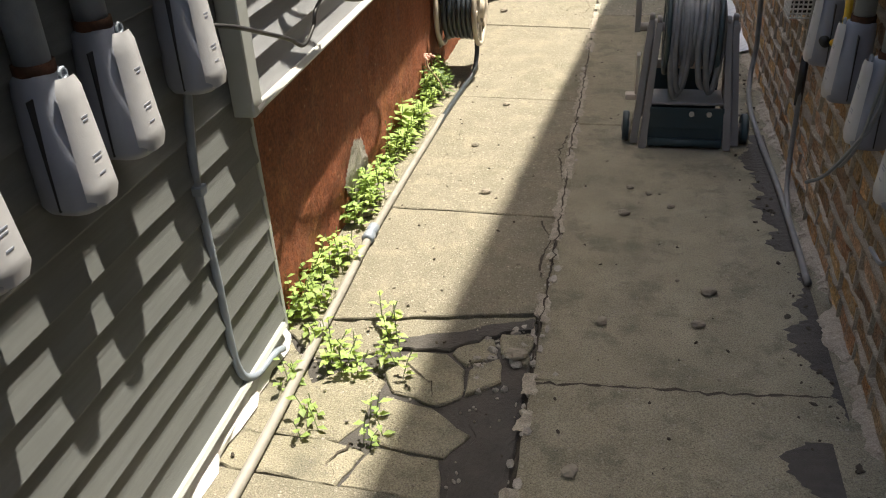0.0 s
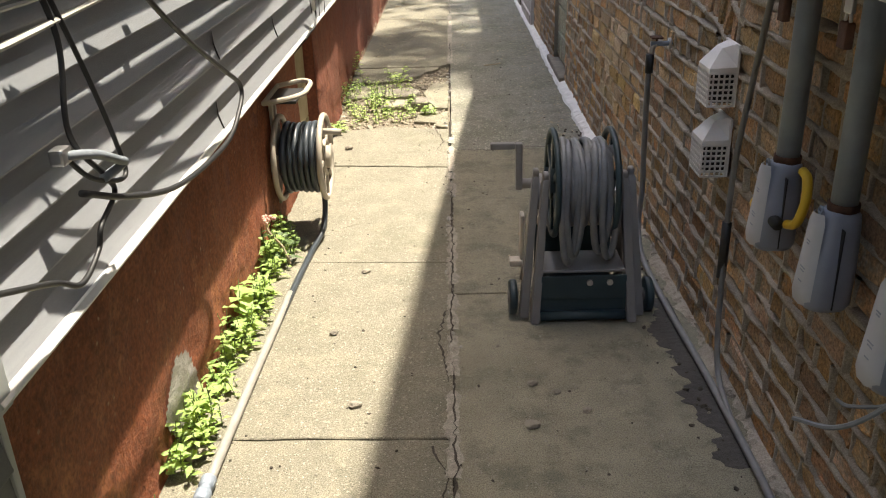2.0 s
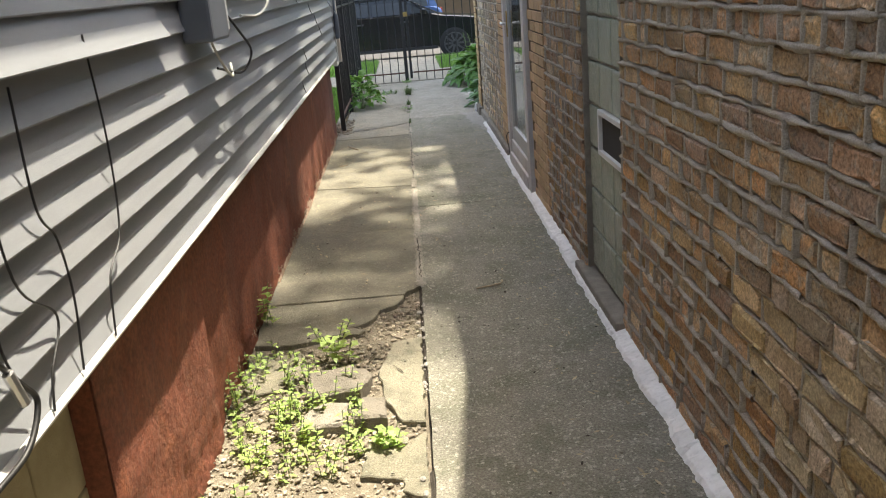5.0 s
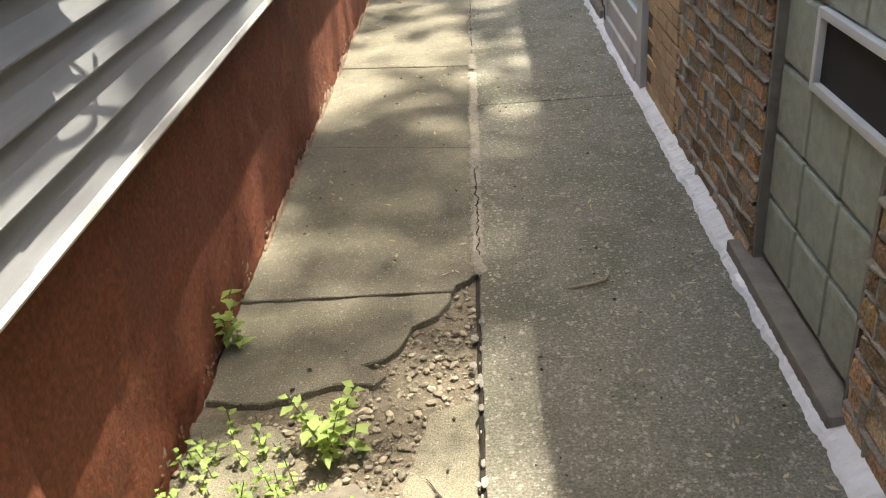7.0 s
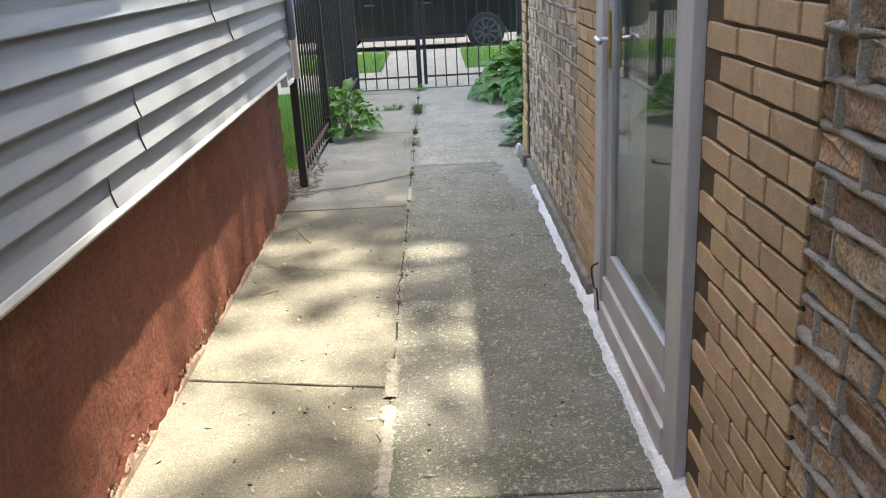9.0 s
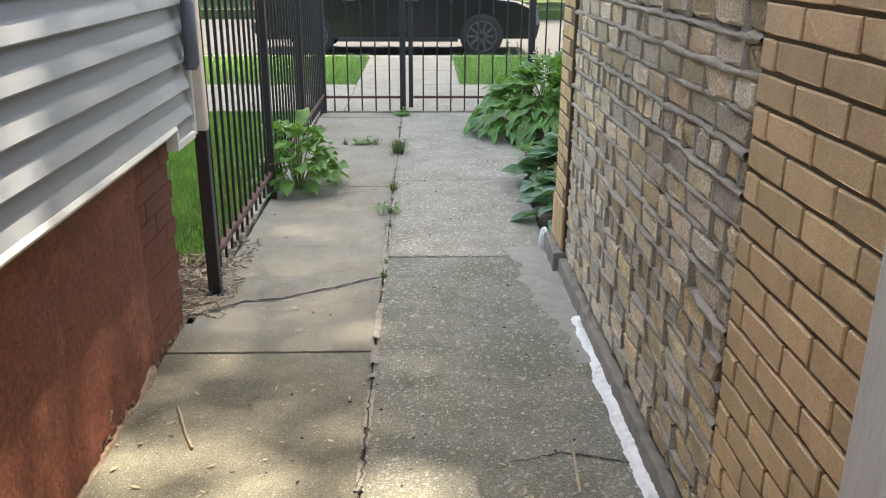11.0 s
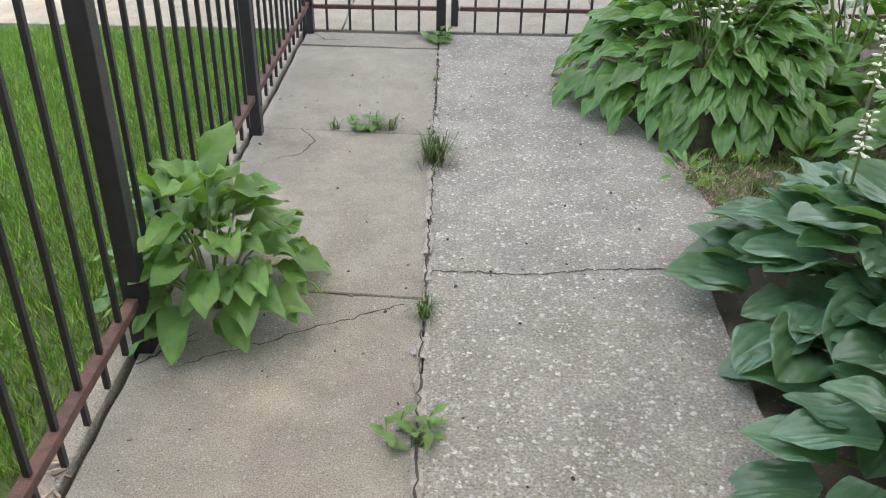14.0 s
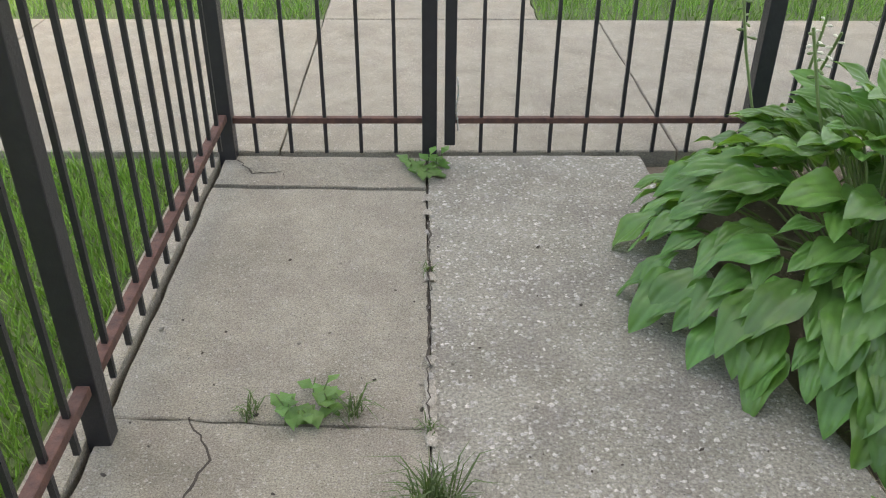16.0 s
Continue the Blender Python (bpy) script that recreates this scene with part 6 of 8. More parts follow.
tagged(part("far_verge", boxes((-60, 60, 33.0, 60, -0.4, -0.02)), "lawn"), "far grass verge across the street", "lawn", kind="structure")


def grass_field(name, label, regions, seed, blade=(0.03, 0.07)):
    r = np.random.default_rng(seed)
    V, F = [], []
    base = 0
    for x0, x1, y0, y1, n, z in regions:
        x, y = r.uniform(x0, x1, n), r.uniform(y0, y1, n)
        h = r.uniform(*blade, n)
        a = r.uniform(0, 2 * np.pi, n)
        w = r.uniform(0.002, 0.004, n)
        lx, ly = r.normal(0, 0.35, n) * h, r.normal(0, 0.35, n) * h
        p = np.stack([np.stack([x - np.cos(a) * w, y - np.sin(a) * w, np.full(n, z)], 1), np.stack([x + np.cos(a) * w, y + np.sin(a) * w, np.full(n, z)], 1),
                      np.stack([x + lx, y + ly, z + h], 1)], 1).reshape(-1, 3)
        V.append(p)
        F.append(np.arange(3 * n).reshape(-1, 3) + base)
        base += 3 * n
    ob = new(name, raw_mesh(name, np.concatenate(V).tolist(), np.concatenate(F).tolist(), "grass"))
    return tagged(ob, label, "grass", kind="stuff")


grass_field("lawn_grass", "bright green mown lawn grass", [(-3.2, -1.07, 13.6, 17.7, 60000, -0.008), (-8, -3.2, 13.0, 17.7, 25000, -0.008)], 1)
grass_field("parkway_grass", "green grass on the parkway strip", [(-5, -0.77, 19.5, 22.28, 22000, -0.012), (0.44, 5, 19.5, 22.28, 22000, -0.012), (-14, -5, 19.5, 22.28, 9000, -0.012)], 2, (0.04, 0.09))

grass_field("bed_grass", "thin short grass over the planting bed soil", [(0.82, 1.7, 15.5, 16.25, 2400, -0.02)], 3, (0.012, 0.04))

# wood chips and litter by the house corner
bm = bmesh.new()
for i in range(1300 * 2):
    x, y = rng.uniform(-1.6, -0.84), rng.uniform(12.98, 14.4)
    if x > -0.96 and (y > 14.0 or rng.random() < 0.62):
        continue
    if y > 13.75 and x < -1.0:
        continue
    box(bm, -rng.uniform(0.012, 0.04), rng.uniform(0.006, 0.026), -rng.uniform(0.002, 0.005), rng.uniform(0.001, 0.004), 0, rng.uniform(0.002, 0.006), 0,
        pose(x, y, 0.002 + rng.uniform(0, 0.025), rng.uniform(-25, 25), rng.uniform(-22, 22), rng.uniform(0, 180)))
tagged(part("wood_chips", bm, "bark_chip"), "scattered grey brown wood chips by the fence foot", "mulch", kind="stuff")
tagged(part("mulch_bed", boxes((-1.7, -0.955, 12.935, 13.72, -0.2, 0.0)), "earth"), "dark mulch soil in the corner", "soil", kind="structure")

# iron fence
FX = -0.935
fence = thing("iron_fence", "black iron picket fence with a rusty bottom rail", "fence")
POSTS = (13.27, 14.80, 16.27)
FH = 1.62
for i, y in enumerate(POSTS):
    part("post", boxes((FX - 0.026, FX + 0.026, y - 0.026, y + 0.026, -0.1, FH + (0.0 if i else 0.0)), bevel=0.004), "iron", fence)
part("post_base", prism(bmesh.new(), [(FX - 0.05, 13.22), (FX + 0.05, 13.215), (FX + 0.055, 13.32), (FX - 0.05, 13.32)], -0.05, 0.006, 0.004, 0.004, rng, 0.03), "iron", fence)
for z0, z1, mat_, lab in ((0.150, 0.176, "rust", "rusty bottom rail"), (1.30, 1.325, "iron", ""), (1.46, 1.485, "iron", "")):
    for a, b in zip(POSTS, POSTS[1:] + (17.75,)):
        part("rail", boxes((FX - 0.015, FX + 0.015, a + 0.027, b - 0.027, z0, z1), bevel=0.003), mat_, fence, lab)
pm = bmesh.new()
box(pm, -0.0065, 0.0065, -0.0065, 0.0065, 0.075, 1.60)
pk = bpy.data.meshes.new("picket")
pm.to_mesh(pk)
pm.free()
pk.materials.append(M["iron"])
for a, b in zip(POSTS, POSTS[1:] + (17.75,)):
    n = 11
    for k in range(1, n + 1):
        shared("picket", pk, fence, Matrix.Translation((FX, a + (b - a) * k / (n + 1), 0)))
gate = thing("iron_gate", "black iron picket gates closing the walk at the street", "gate")
GY = 17.75
for x, w in ((-0.935, 0.03), (-0.19, 0.027), (-0.115, 0.02), (1.0, 0.03), (2.6, 0.03), (4.2, 0.03)):
    part("post", boxes((x - w, x + w, GY - w, GY + w, -0.1 if w > 0.025 else 0.05, 1.62), bevel=0.004), "iron", gate)
for a, b in ((-0.905, -0.217), (-0.095, 0.97), (1.03, 2.57), (2.63, 4.17)):
    for z in (0.145, 1.31, 1.47):
        part("rail", boxes((a, b, GY - 0.013, GY + 0.013, z - 0.011, z + 0.011), bevel=0.003), "rust" if z < 0.2 else "iron", gate)
    first = {-0.905: -0.83, -0.095: 0.0}.get(a, a + 0.1)
    k = 0
    while first + 0.129 * k < b - 0.04:
        shared("picket", pk, gate, Matrix.Translation((first + 0.129 * k, GY, -0.06)))
        k += 1
bm = bmesh.new()
for k in range(9):
    tube(bm, [(-0.09 + 0.004 * math.sin(k), GY - 0.02 + 0.006 * math.cos(a), 0.30 - k * 0.022 + 0.014 * math.sin(a)) for a in [2 * math.pi * q / 8 for q in range(9)]], 0.002, 5)
part("chain", bm, "steel", gate, "dangling steel chain")
part("latch", boxes((-0.17, -0.10, GY - 0.03, GY + 0.03, 1.02, 1.09), bevel=0.008), "brass", gate, "round latch plate")

# downspout and clips at the house corner
ds = thing("downspout", "off white metal downspout with a rusty cut end", "downspout")
part("pipe", loft(bmesh.new(), [(0.775, -0.885, 13.05, 0.033, 0.027), (0.79, -0.885, 13.05, 0.035, 0.029), (2.4, -0.89, 13.05, 0.035, 0.029), (2.9, -0.90, 13.05, 0.035, 0.029)], 20, 6.0), "downspout", ds)
part("bracket", boxes((-0.94, -0.905, 12.99, 13.03, 1.03, 1.07), bevel=0.004), "iron", ds, "dark fixing strap")
cb = thing("corner_clamp", "dark grey conduit fitting on the siding corner", "fitting")
part("body", loft(bmesh.new(), [(1.02, -0.865, 12.94, 0.02, 0.018), (1.04, -0.86, 12.94, 0.026, 0.025), (1.25, -0.86, 12.94, 0.026, 0.025), (1.28, -0.865, 12.94, 0.012, 0.012), (1.75, -0.865, 12.94, 0.012, 0.012)], 14, 2.5), "box_grey", cb, "", True)
part("wire", cable(bmesh.new(), [(-0.86, 12.92, 1.27), (-0.84, 12.6, 1.30), (-0.85, 12.3, 1.36), (-0.86, 12.1, 1.42)], 0.004), "cable_grey", cb)


# ---- plants ----
def leaf_mesh(name, length, width, mat, droop=0.35, fold=0.25, wave=0.0, ribs=0.0, n=8, m=3, seed=0, tip=1.0):
    """A blade along +x from the origin: pointed oval, folded at the midrib, curving down."""
    r = random.Random(seed)
    vs, fs = [], []
    for i in range(n + 1):
        t = i / n
        w = width * (math.sin(math.pi * min(1, t ** (0.75 * tip))) ** (0.8 * tip)) * (1 - 0.1 * t) if 0 < t < 1 else 0.0015
        x = length * (t - 0.12 * droop * t * t)
        z = length * (0.25 * t - droop * t * t)
        for j in range(-m, m + 1):
            s = j / m
            vs.append((x - 0.06 * length * abs(s) * (1 - t), s * w, z + abs(s) * fold * w + wave * w * math.sin(t * 9 + 2 * s + seed) * abs(s) + ribs * (0.004 if j % 2 else -0.002) * math.sin(math.pi * t)))
    k = 2 * m + 1
    for i in range(n):
        for j in range(k - 1):
            a = i * k + j
            fs.append((a, a + k, a + k + 1, a + 1))
    return raw_mesh(name, vs, fs, mat, True)


def rosette(name, label, at, meshes, count, radius, height, seed, scale=(0.8, 1.15), stalk="stem", sun_lean=0.0, squash=(1, 1), kind_name="leaf", tilt=(15, -35)):
    """A mound of leaves: upper ones upright, outer ones drooping over the rim."""
    r = random.Random(seed)
    t = thing(name, label, "plant", at)
    bm = bmesh.new()
    for i in range(count):
        u = math.sqrt((i + 0.5) / count)
        a = i * 2.39996 + r.uniform(-0.3, 0.3)
        rad = radius * u * 0.8
        zz = height * (1 - 0.8 * u ** 1.6) * r.uniform(0.8, 1.1)
        x, y = rad * math.cos(a) * squash[0], rad * math.sin(a) * squash[1]
        pitch = -(tilt[0] + (tilt[1] - tilt[0]) * u) + r.uniform(-12, 12)
        sc = r.uniform(*scale)
        q = pose(x, y, max(0.03, zz), 0, 0, math.degrees(a) + r.uniform(-25, 25)) @ pose(0, 0, 0, r.uniform(-20, 20), pitch, 0) @ Matrix.Scale(sc, 4)
        shared(kind_name, r.choice(meshes), t, q)
        if i % 5 == 0:
            tube(bm, [(x * 0.15, y * 0.15, 0), (x * 0.6, y * 0.6, zz * 0.7), (x, y, max(0.03, zz))], 0.004, 5, False)
    part("stalk", bm, stalk, t, kind="stuff")
    return t


def flower_stalk(parent, at, h, lean, seed, buds=16, mat="petal"):
    r = random.Random(seed)
    lx, ly = lean
    top = Vector((at[0] + lx, at[1] + ly, at[2] + h))
    st = part("flower_stalk", tube(bmesh.new(), [at, ((at[0] + top.x) / 2 + lx * 0.1, (at[1] + top.y) / 2, at[2] + h * 0.5), top], 0.0045, 6), "stem", parent)
    bm = bmesh.new()
    for i in range(buds):
        t = 0.62 + 0.38 * i / buds
        p = Vector(at).lerp(top, t)
        a = i * 2.4
        s = 0.023 * (1.25 - t * 0.7)
        d = Vector((math.cos(a), math.sin(a), -0.25 + 0.9 * (t - 0.6)))
        tube(bm, [p, p + d * s * 0.6, p + d * s * 1.2, p + d * s * 1.7], [0.002, s * 0.18, s * 0.3, 0.002], 6)
    part("blossom", bm, mat, st, "white blossoms" if mat == "petal" else "")


hl = [leaf_mesh("leaf", 0.205, 0.060, "hosta", 0.36, 0.28, 0.28, 0.5, 9, 4, k, 0.9) for k in range(6)]
big = rosette("hosta_plant", "large green hosta mound beside the walk", (1.06, 16.85, 0.0), hl, 430, 0.80, 0.54, 3, (0.55, 1.05), squash=(0.95, 1.05), tilt=(50, -38))
rf = random.Random(8)
for k in range(16):
    flower_stalk(big, (rf.uniform(-0.3, 0.5), rf.uniform(-0.5, 0.5), 0.35), rf.uniform(0.25, 0.5), (rf.uniform(-0.12, 0.12), rf.uniform(-0.1, 0.1)), k, 7, "petal" if k < 4 else "stem")
for k in range(2):
    flower_stalk(big, (-0.18 + 0.02 * k, -0.55 + 0.2 * k, 0.3), 0.32, (0.05, -0.12), 40 + k, 8)
hb = [leaf_mesh("leaf", 0.235, 0.098, "hosta_blue", 0.15, 0.3, 0.14, 1.1, 11, 6, 20 + k, 0.76) for k in range(6)]
blue = rosette("hosta_plant", "blue green hosta with broad ribbed leaves and white flowers", (1.20, 14.98, 0.0), hb, 165, 0.66, 0.36, 5, (0.55, 1.08), squash=(0.95, 1.05), tilt=(22, -10))
for x, y, h, lx, ly in ((-0.16, 0.32, 0.56, 0.03, 0.02), (0.22, 0.42, 0.52, 0.06, 0.1), (-0.22, 0.15, 0.34, 0.0, 0.0), (-0.1, -0.15, 0.46, 0.02, -0.04), (-0.2, -0.35, 0.3, -0.03, 0.0)):
    flower_stalk(blue, (x, y, 0.24), h, (lx, ly), int(100 * x + 7), 22)
blue2 = rosette("hosta_plant", "smaller blue green hosta against the house corner", (1.0, 14.30, 0.0), hb, 40, 0.44, 0.27, 6, (0.6, 0.95), tilt=(25, -25))
rosette("hosta_plant", "low blue green hosta spreading between the larger ones", (1.08, 14.62, 0.0), hb, 46, 0.42, 0.26, 43, (0.55, 0.95), tilt=(25, -20))
rosette("hosta_plant", "blue green hosta deeper in the bed by the house", (1.55, 14.45, 0.0), hb, 60, 0.62, 0.34, 41, (0.6, 1.1), tilt=(28, -25))
rosette("hosta_plant", "dark leafy plants filling the bed", (1.75, 16.95, 0.0), hl, 150, 0.7, 0.55, 19, (0.7, 1.2), tilt=(55, -35))
rosette("hosta_plant", "dark leafy plants filling the bed", (1.75, 15.75, 0.0), hl, 110, 0.55, 0.45, 29, (0.6, 1.1), tilt=(55, -35))
far = rosette("hosta_plant", "dark leafy plants deeper in the bed", (2.1, 16.1, 0.0), hl, 130, 0.85, 0.5, 9, (0.7, 1.2), tilt=(55, -30))
rosette("hosta_plant", "dark leafy plants deeper in the bed", (2.2, 14.9, 0.0), hb, 50, 0.7, 0.4, 11, (0.7, 1.0), tilt=(40, -30))
bl = [leaf_mesh("leaf", 0.20, 0.055, "burdock", 0.34, 0.2, 0.5, 0.3, 10, 3, 50 + k, 0.9) for k in range(4)]
bur = rosette("broadleaf_weed", "tall broad leaved weed growing at the fence foot", (-0.80, 15.02, 0.0), bl, 105, 0.27, 0.40, 12, (0.45, 0.95), tilt=(40, -18))
wl_ = [leaf_mesh("leaf", 0.055, 0.011, "weed", 0.3, 0.2, 0.1, 0, 4, 1, 70 + k) for k in range(3)]
wd_ = [leaf_mesh("leaf", 0.07, 0.012, "weed_dark", 0.3, 0.2, 0.1, 0, 4, 1, 80 + k) for k in range(3)]


def weed(at, h, stems, seed, mat="weed", spread=0.06, leaf=(0.05, 0.011), label="pale green weed sprouting from the joint", lean=0.5):
    """A small leafy weed as one plant: stems and leaves."""
    r = random.Random(seed)
    t = thing("weed", label, "plant", at, "weeds in the paving")
    bm = bmesh.new()
    lv = bmesh.new()
    for s in range(stems):
        a = r.uniform(0, 2 * math.pi)
        hh = h * r.uniform(0.5, 1.1)
        base = Vector((r.gauss(0, spread * 0.5), r.gauss(0, spread * 0.5), 0))
        top = base + Vector((math.cos(a) * lean * hh * r.random(), math.sin(a) * lean * hh * r.random(), hh))
        tube(bm, [base, base.lerp(top, 0.5) + Vector((0, 0, 0.01)), top], 0.0014, 4, False)
        n = max(3, int(hh / 0.016))
        for i in range(n):
            p = base.lerp(top, 0.2 + 0.8 * i / n)
            b = i * 2.4 + r.uniform(-0.4, 0.4)
            ln, wd = leaf[0] * r.uniform(0.5, 1.2), leaf[1] * r.uniform(0.7, 1.3)
            d = Vector((math.cos(b), math.sin(b), r.uniform(-0.1, 0.7))).normalized()
            side = d.cross(Vector((0, 0, 1))).normalized() * wd
            nrm = Vector((0, 0, -0.25 * ln))
            q = [p, p + d * ln * 0.45 + side, p + d * ln + nrm, p + d * ln * 0.45 - side, p + d * ln * 0.5 + Vector((0, 0, -0.15 * wd))]
            v = [lv.verts.new(x) for x in q]
            lv.faces.new((v[0], v[1], v[4]))
            lv.faces.new((v[1], v[2], v[4]))
            lv.faces.new((v[2], v[3], v[4]))
            lv.faces.new((v[3], v[0], v[4]))
    part("stem", bm, "stem", t, kind="stuff")
    part("foliage", lv, mat, t, kind="stuff")
    return t


def tuft(at, h, n, seed, mat="weed_dark", label="dark grass tuft in the slab joint"):
    r = random.Random(seed)
    t = thing("grass_tuft", label, "plant", at, "grass tufts in the joints")
    bm = bmesh.new()
    for i in range(n):
        a = r.uniform(0, 2 * math.pi)
        ln = h * r.uniform(0.5, 1.2)
        d = Vector((math.cos(a), math.sin(a), 0))
        s = Vector((-d.y, d.x, 0)) * r.uniform(0.0012, 0.0025)
        b = Vector((r.gauss(0, 0.12 * h), r.gauss(0, 0.2 * h), 0))
        k = r.uniform(0.3, 1.1)
        m_ = b + d * ln * 0.45 * k + Vector((0, 0, ln * 0.6))
        e = b + d * ln * k + Vector((0, 0, ln * (0.9 - 0.5 * k)))
        v = [bm.verts.new(q) for q in (b - s, b + s, m_ + s * 0.8, m_ - s * 0.8, e)]
        bm.faces.new((v[0], v[1], v[2], v[3]))
        bm.faces.new((v[3], v[2], v[4]))
    part("foliage", bm, mat, t, kind="stuff")
    return t


# ---- parked cars ----
def car(name, label, at, turn, paint, length=4.7, width=1.85, height=1.7, seed=0):
    """A parked estate-style car, long side along local x, wheels on z = 0."""
    c = thing(name, label, "car", (0, 0, 0))
    c.matrix_basis = pose(*at, 0, 0, turn)
    h, L2, W2 = height, length / 2, width / 2
    prof = [(-L2, 0.42), (-L2 + 0.02, 0.75), (-L2 + 0.1, 0.98), (-L2 + 0.25, 1.08), (L2 - 1.45, 1.08), (L2 - 1.2, 1.02), (L2 - 0.35, 0.92), (L2 - 0.06, 0.8), (L2, 0.55), (L2 - 0.05, 0.32), (-L2 + 0.1, 0.30)]
    bm = bmesh.new()
    rows = []
    for yy, k in ((-W2, 0.965), (-W2 + 0.05, 1.0), (W2 - 0.05, 1.0), (W2, 0.965)):
        rows.append([bm.verts.new((x * k, yy, 0.3 + (z - 0.3) * (1.0 if k == 1 else 0.98))) for x, z in prof])
    for a, b in zip(rows, rows[1:]):
        for i in range(len(prof)):
            j = (i + 1) % len(prof)
            bm.faces.new((a[i], a[j], b[j], b[i]))
    bm.faces.new(rows[0])
    bm.faces.new(rows[-1][::-1])
    body = part("body", bm, paint, c)
    roof = [(-L2 + 0.2, 1.07), (-L2 + 0.55, h - 0.06), (-L2 + 0.9, h), (L2 - 2.3, h), (L2 - 2.05, h - 0.06), (L2 - 1.3, 1.06)]
    bm = bmesh.new()
    rows = []
    for yy, dz in ((-W2 + 0.06, 0), (-W2 + 0.2, 1), (W2 - 0.2, 1), (W2 - 0.06, 0)):
        rows.append([bm.verts.new((x, yy if z < 1.2 or dz else yy * 0.86, z - (0 if dz else 0.04 * (z > 1.2)))) for x, z in roof])
    for a, b in zip(rows, rows[1:]):
        for i in range(len(roof) - 1):
            bm.faces.new((a[i], a[i + 1], b[i + 1], b[i]))
    bm.faces.new(rows[0])
    bm.faces.new(rows[-1][::-1])
    part("cabin", bm, paint, c)
    for s in (-1, 1):
        for x0, x1 in ((-L2 + 0.5, -0.55), (-0.48, 0.35), (0.42, L2 - 1.55)):
            bm = bmesh.new()
            k = min(1.0, (L2 - 1.35 - x1) / 0.75 + 0.12)
            zt = h - 0.12
            y0, y1 = s * (W2 - 0.052), s * (W2 * 0.86 - 0.018)
            xs = x1 - 0.55 if x1 > 0.5 else x1
            v = [bm.verts.new(q) for q in ((x0, y0, 1.1), (x1, y0, 1.1), (xs, y1, zt), (x0 + (0.12 if x0 < -1 else 0), y1, zt))]
            bm.faces.new(v)
            part("window", bm, "car_glass", c)
        part("sill", boxes((-1.0, 1.0, s * W2 - 0.02, s * W2 + 0.02, 0.27, 0.34), bevel=0.01), "cable", c, "dark sill strip")
        part("mirror", boxes((L2 - 1.75, L2 - 1.6, s * (W2 + 0.1) - 0.09, s * (W2 + 0.1) + 0.09, 1.05, 1.2), bevel=0.03), paint, c)
        for x in (-0.8, 0.25):
            part("door_handle", boxes((x - 0.1, x + 0.1, s * W2 - 0.012, s * W2 + 0.018, 0.92, 0.95), bevel=0.008), "rim", c)
        for x in (-L2 + 0.95, L2 - 0.98):
            w = part("wheel", loft(bmesh.new(), [(z, 0, 0, r, r) for z, r in ((-0.11, 0.25), (-0.11, 0.33), (-0.08, 0.36), (0.08, 0.36), (0.11, 0.33), (0.11, 0.25))], 32, 2.0), "tyre", c, "", True)
            w.matrix_basis = pose(x, s * (W2 - 0.08), 0.36, 90)
            bm = bmesh.new()
            for k in range(10):
                a = math.degrees(2 * math.pi * k / 10)
                for zz in (-0.116, 0.108):
                    box(bm, 0.04, 0.24, -0.022, 0.022, zz, zz + 0.012, 0, pose(0, 0, 0, 0, 0, a))
            tube(bm, [(0.245 * math.cos(q), 0.245 * math.sin(q), -0.112) for q in [2 * math.pi * i / 28 for i in range(29)]], 0.014, 6)
            tube(bm, [(0.245 * math.cos(q), 0.245 * math.sin(q), 0.112) for q in [2 * math.pi * i / 28 for i in range(29)]], 0.014, 6)
            part("rim", bm, "rim", w, "ten spoke alloy rim")
    part("tail_light", boxes((-L2 - 0.005, -L2 + 0.06, -W2 + 0.1, -W2 + 0.3, 0.78, 0.98), bevel=0.01), "red", c)
    part("head_light", boxes((L2 - 0.16, L2 - 0.03, -W2 + 0.08, -W2 + 0.38, 0.72, 0.84), bevel=0.02), "rim", c)
    part("bumper", boxes((-L2 - 0.03, -L2 + 0.1, -W2 + 0.1, W2 - 0.1, 0.38, 0.58), bevel=0.03), "cable", c)
    return c


car("parked_car", "low black car parked at the kerb", (-0.40, 25.3, -0.26), 0, "car_black", 4.75, 1.9, 1.5)
car("parked_car", "dark car parked further along the kerb", (5.1, 25.6, -0.26), 0, "car_black", 4.6, 1.8, 1.5)
car("parked_car", "blue van like car parked across the street", (-1.4, 31.3, -0.26), 180, "car_blue", 5.0, 1.95, 1.95)
car("parked_car", "grey car parked down the street", (-6.6, 25.6, -0.26), 0, "cabinet", 4.6, 1.8, 1.5)
fh = thing("far_house", "brick house across the street", "house", (0, 0, 0))
part("wall", boxes((-20, 16, 40, 48, -0.3, 7.0)), "facade", fh)
part("roof", boxes((-20.3, 16.3, 39.6, 48.3, 7.0, 7.3), bevel=0.05), "roof", fh)
for k in range(8):
    w = part("window", boxes((-17.5 + k * 4.3, -16.2 + k * 4.3, 39.93, 40.0, 1.2, 3.0), bevel=0.02), "trim", fh)
    part("pane", boxes((-17.4 + k * 4.3, -16.3 + k * 4.3, 39.90, 39.925, 1.3, 2.9)), "car_glass", w)


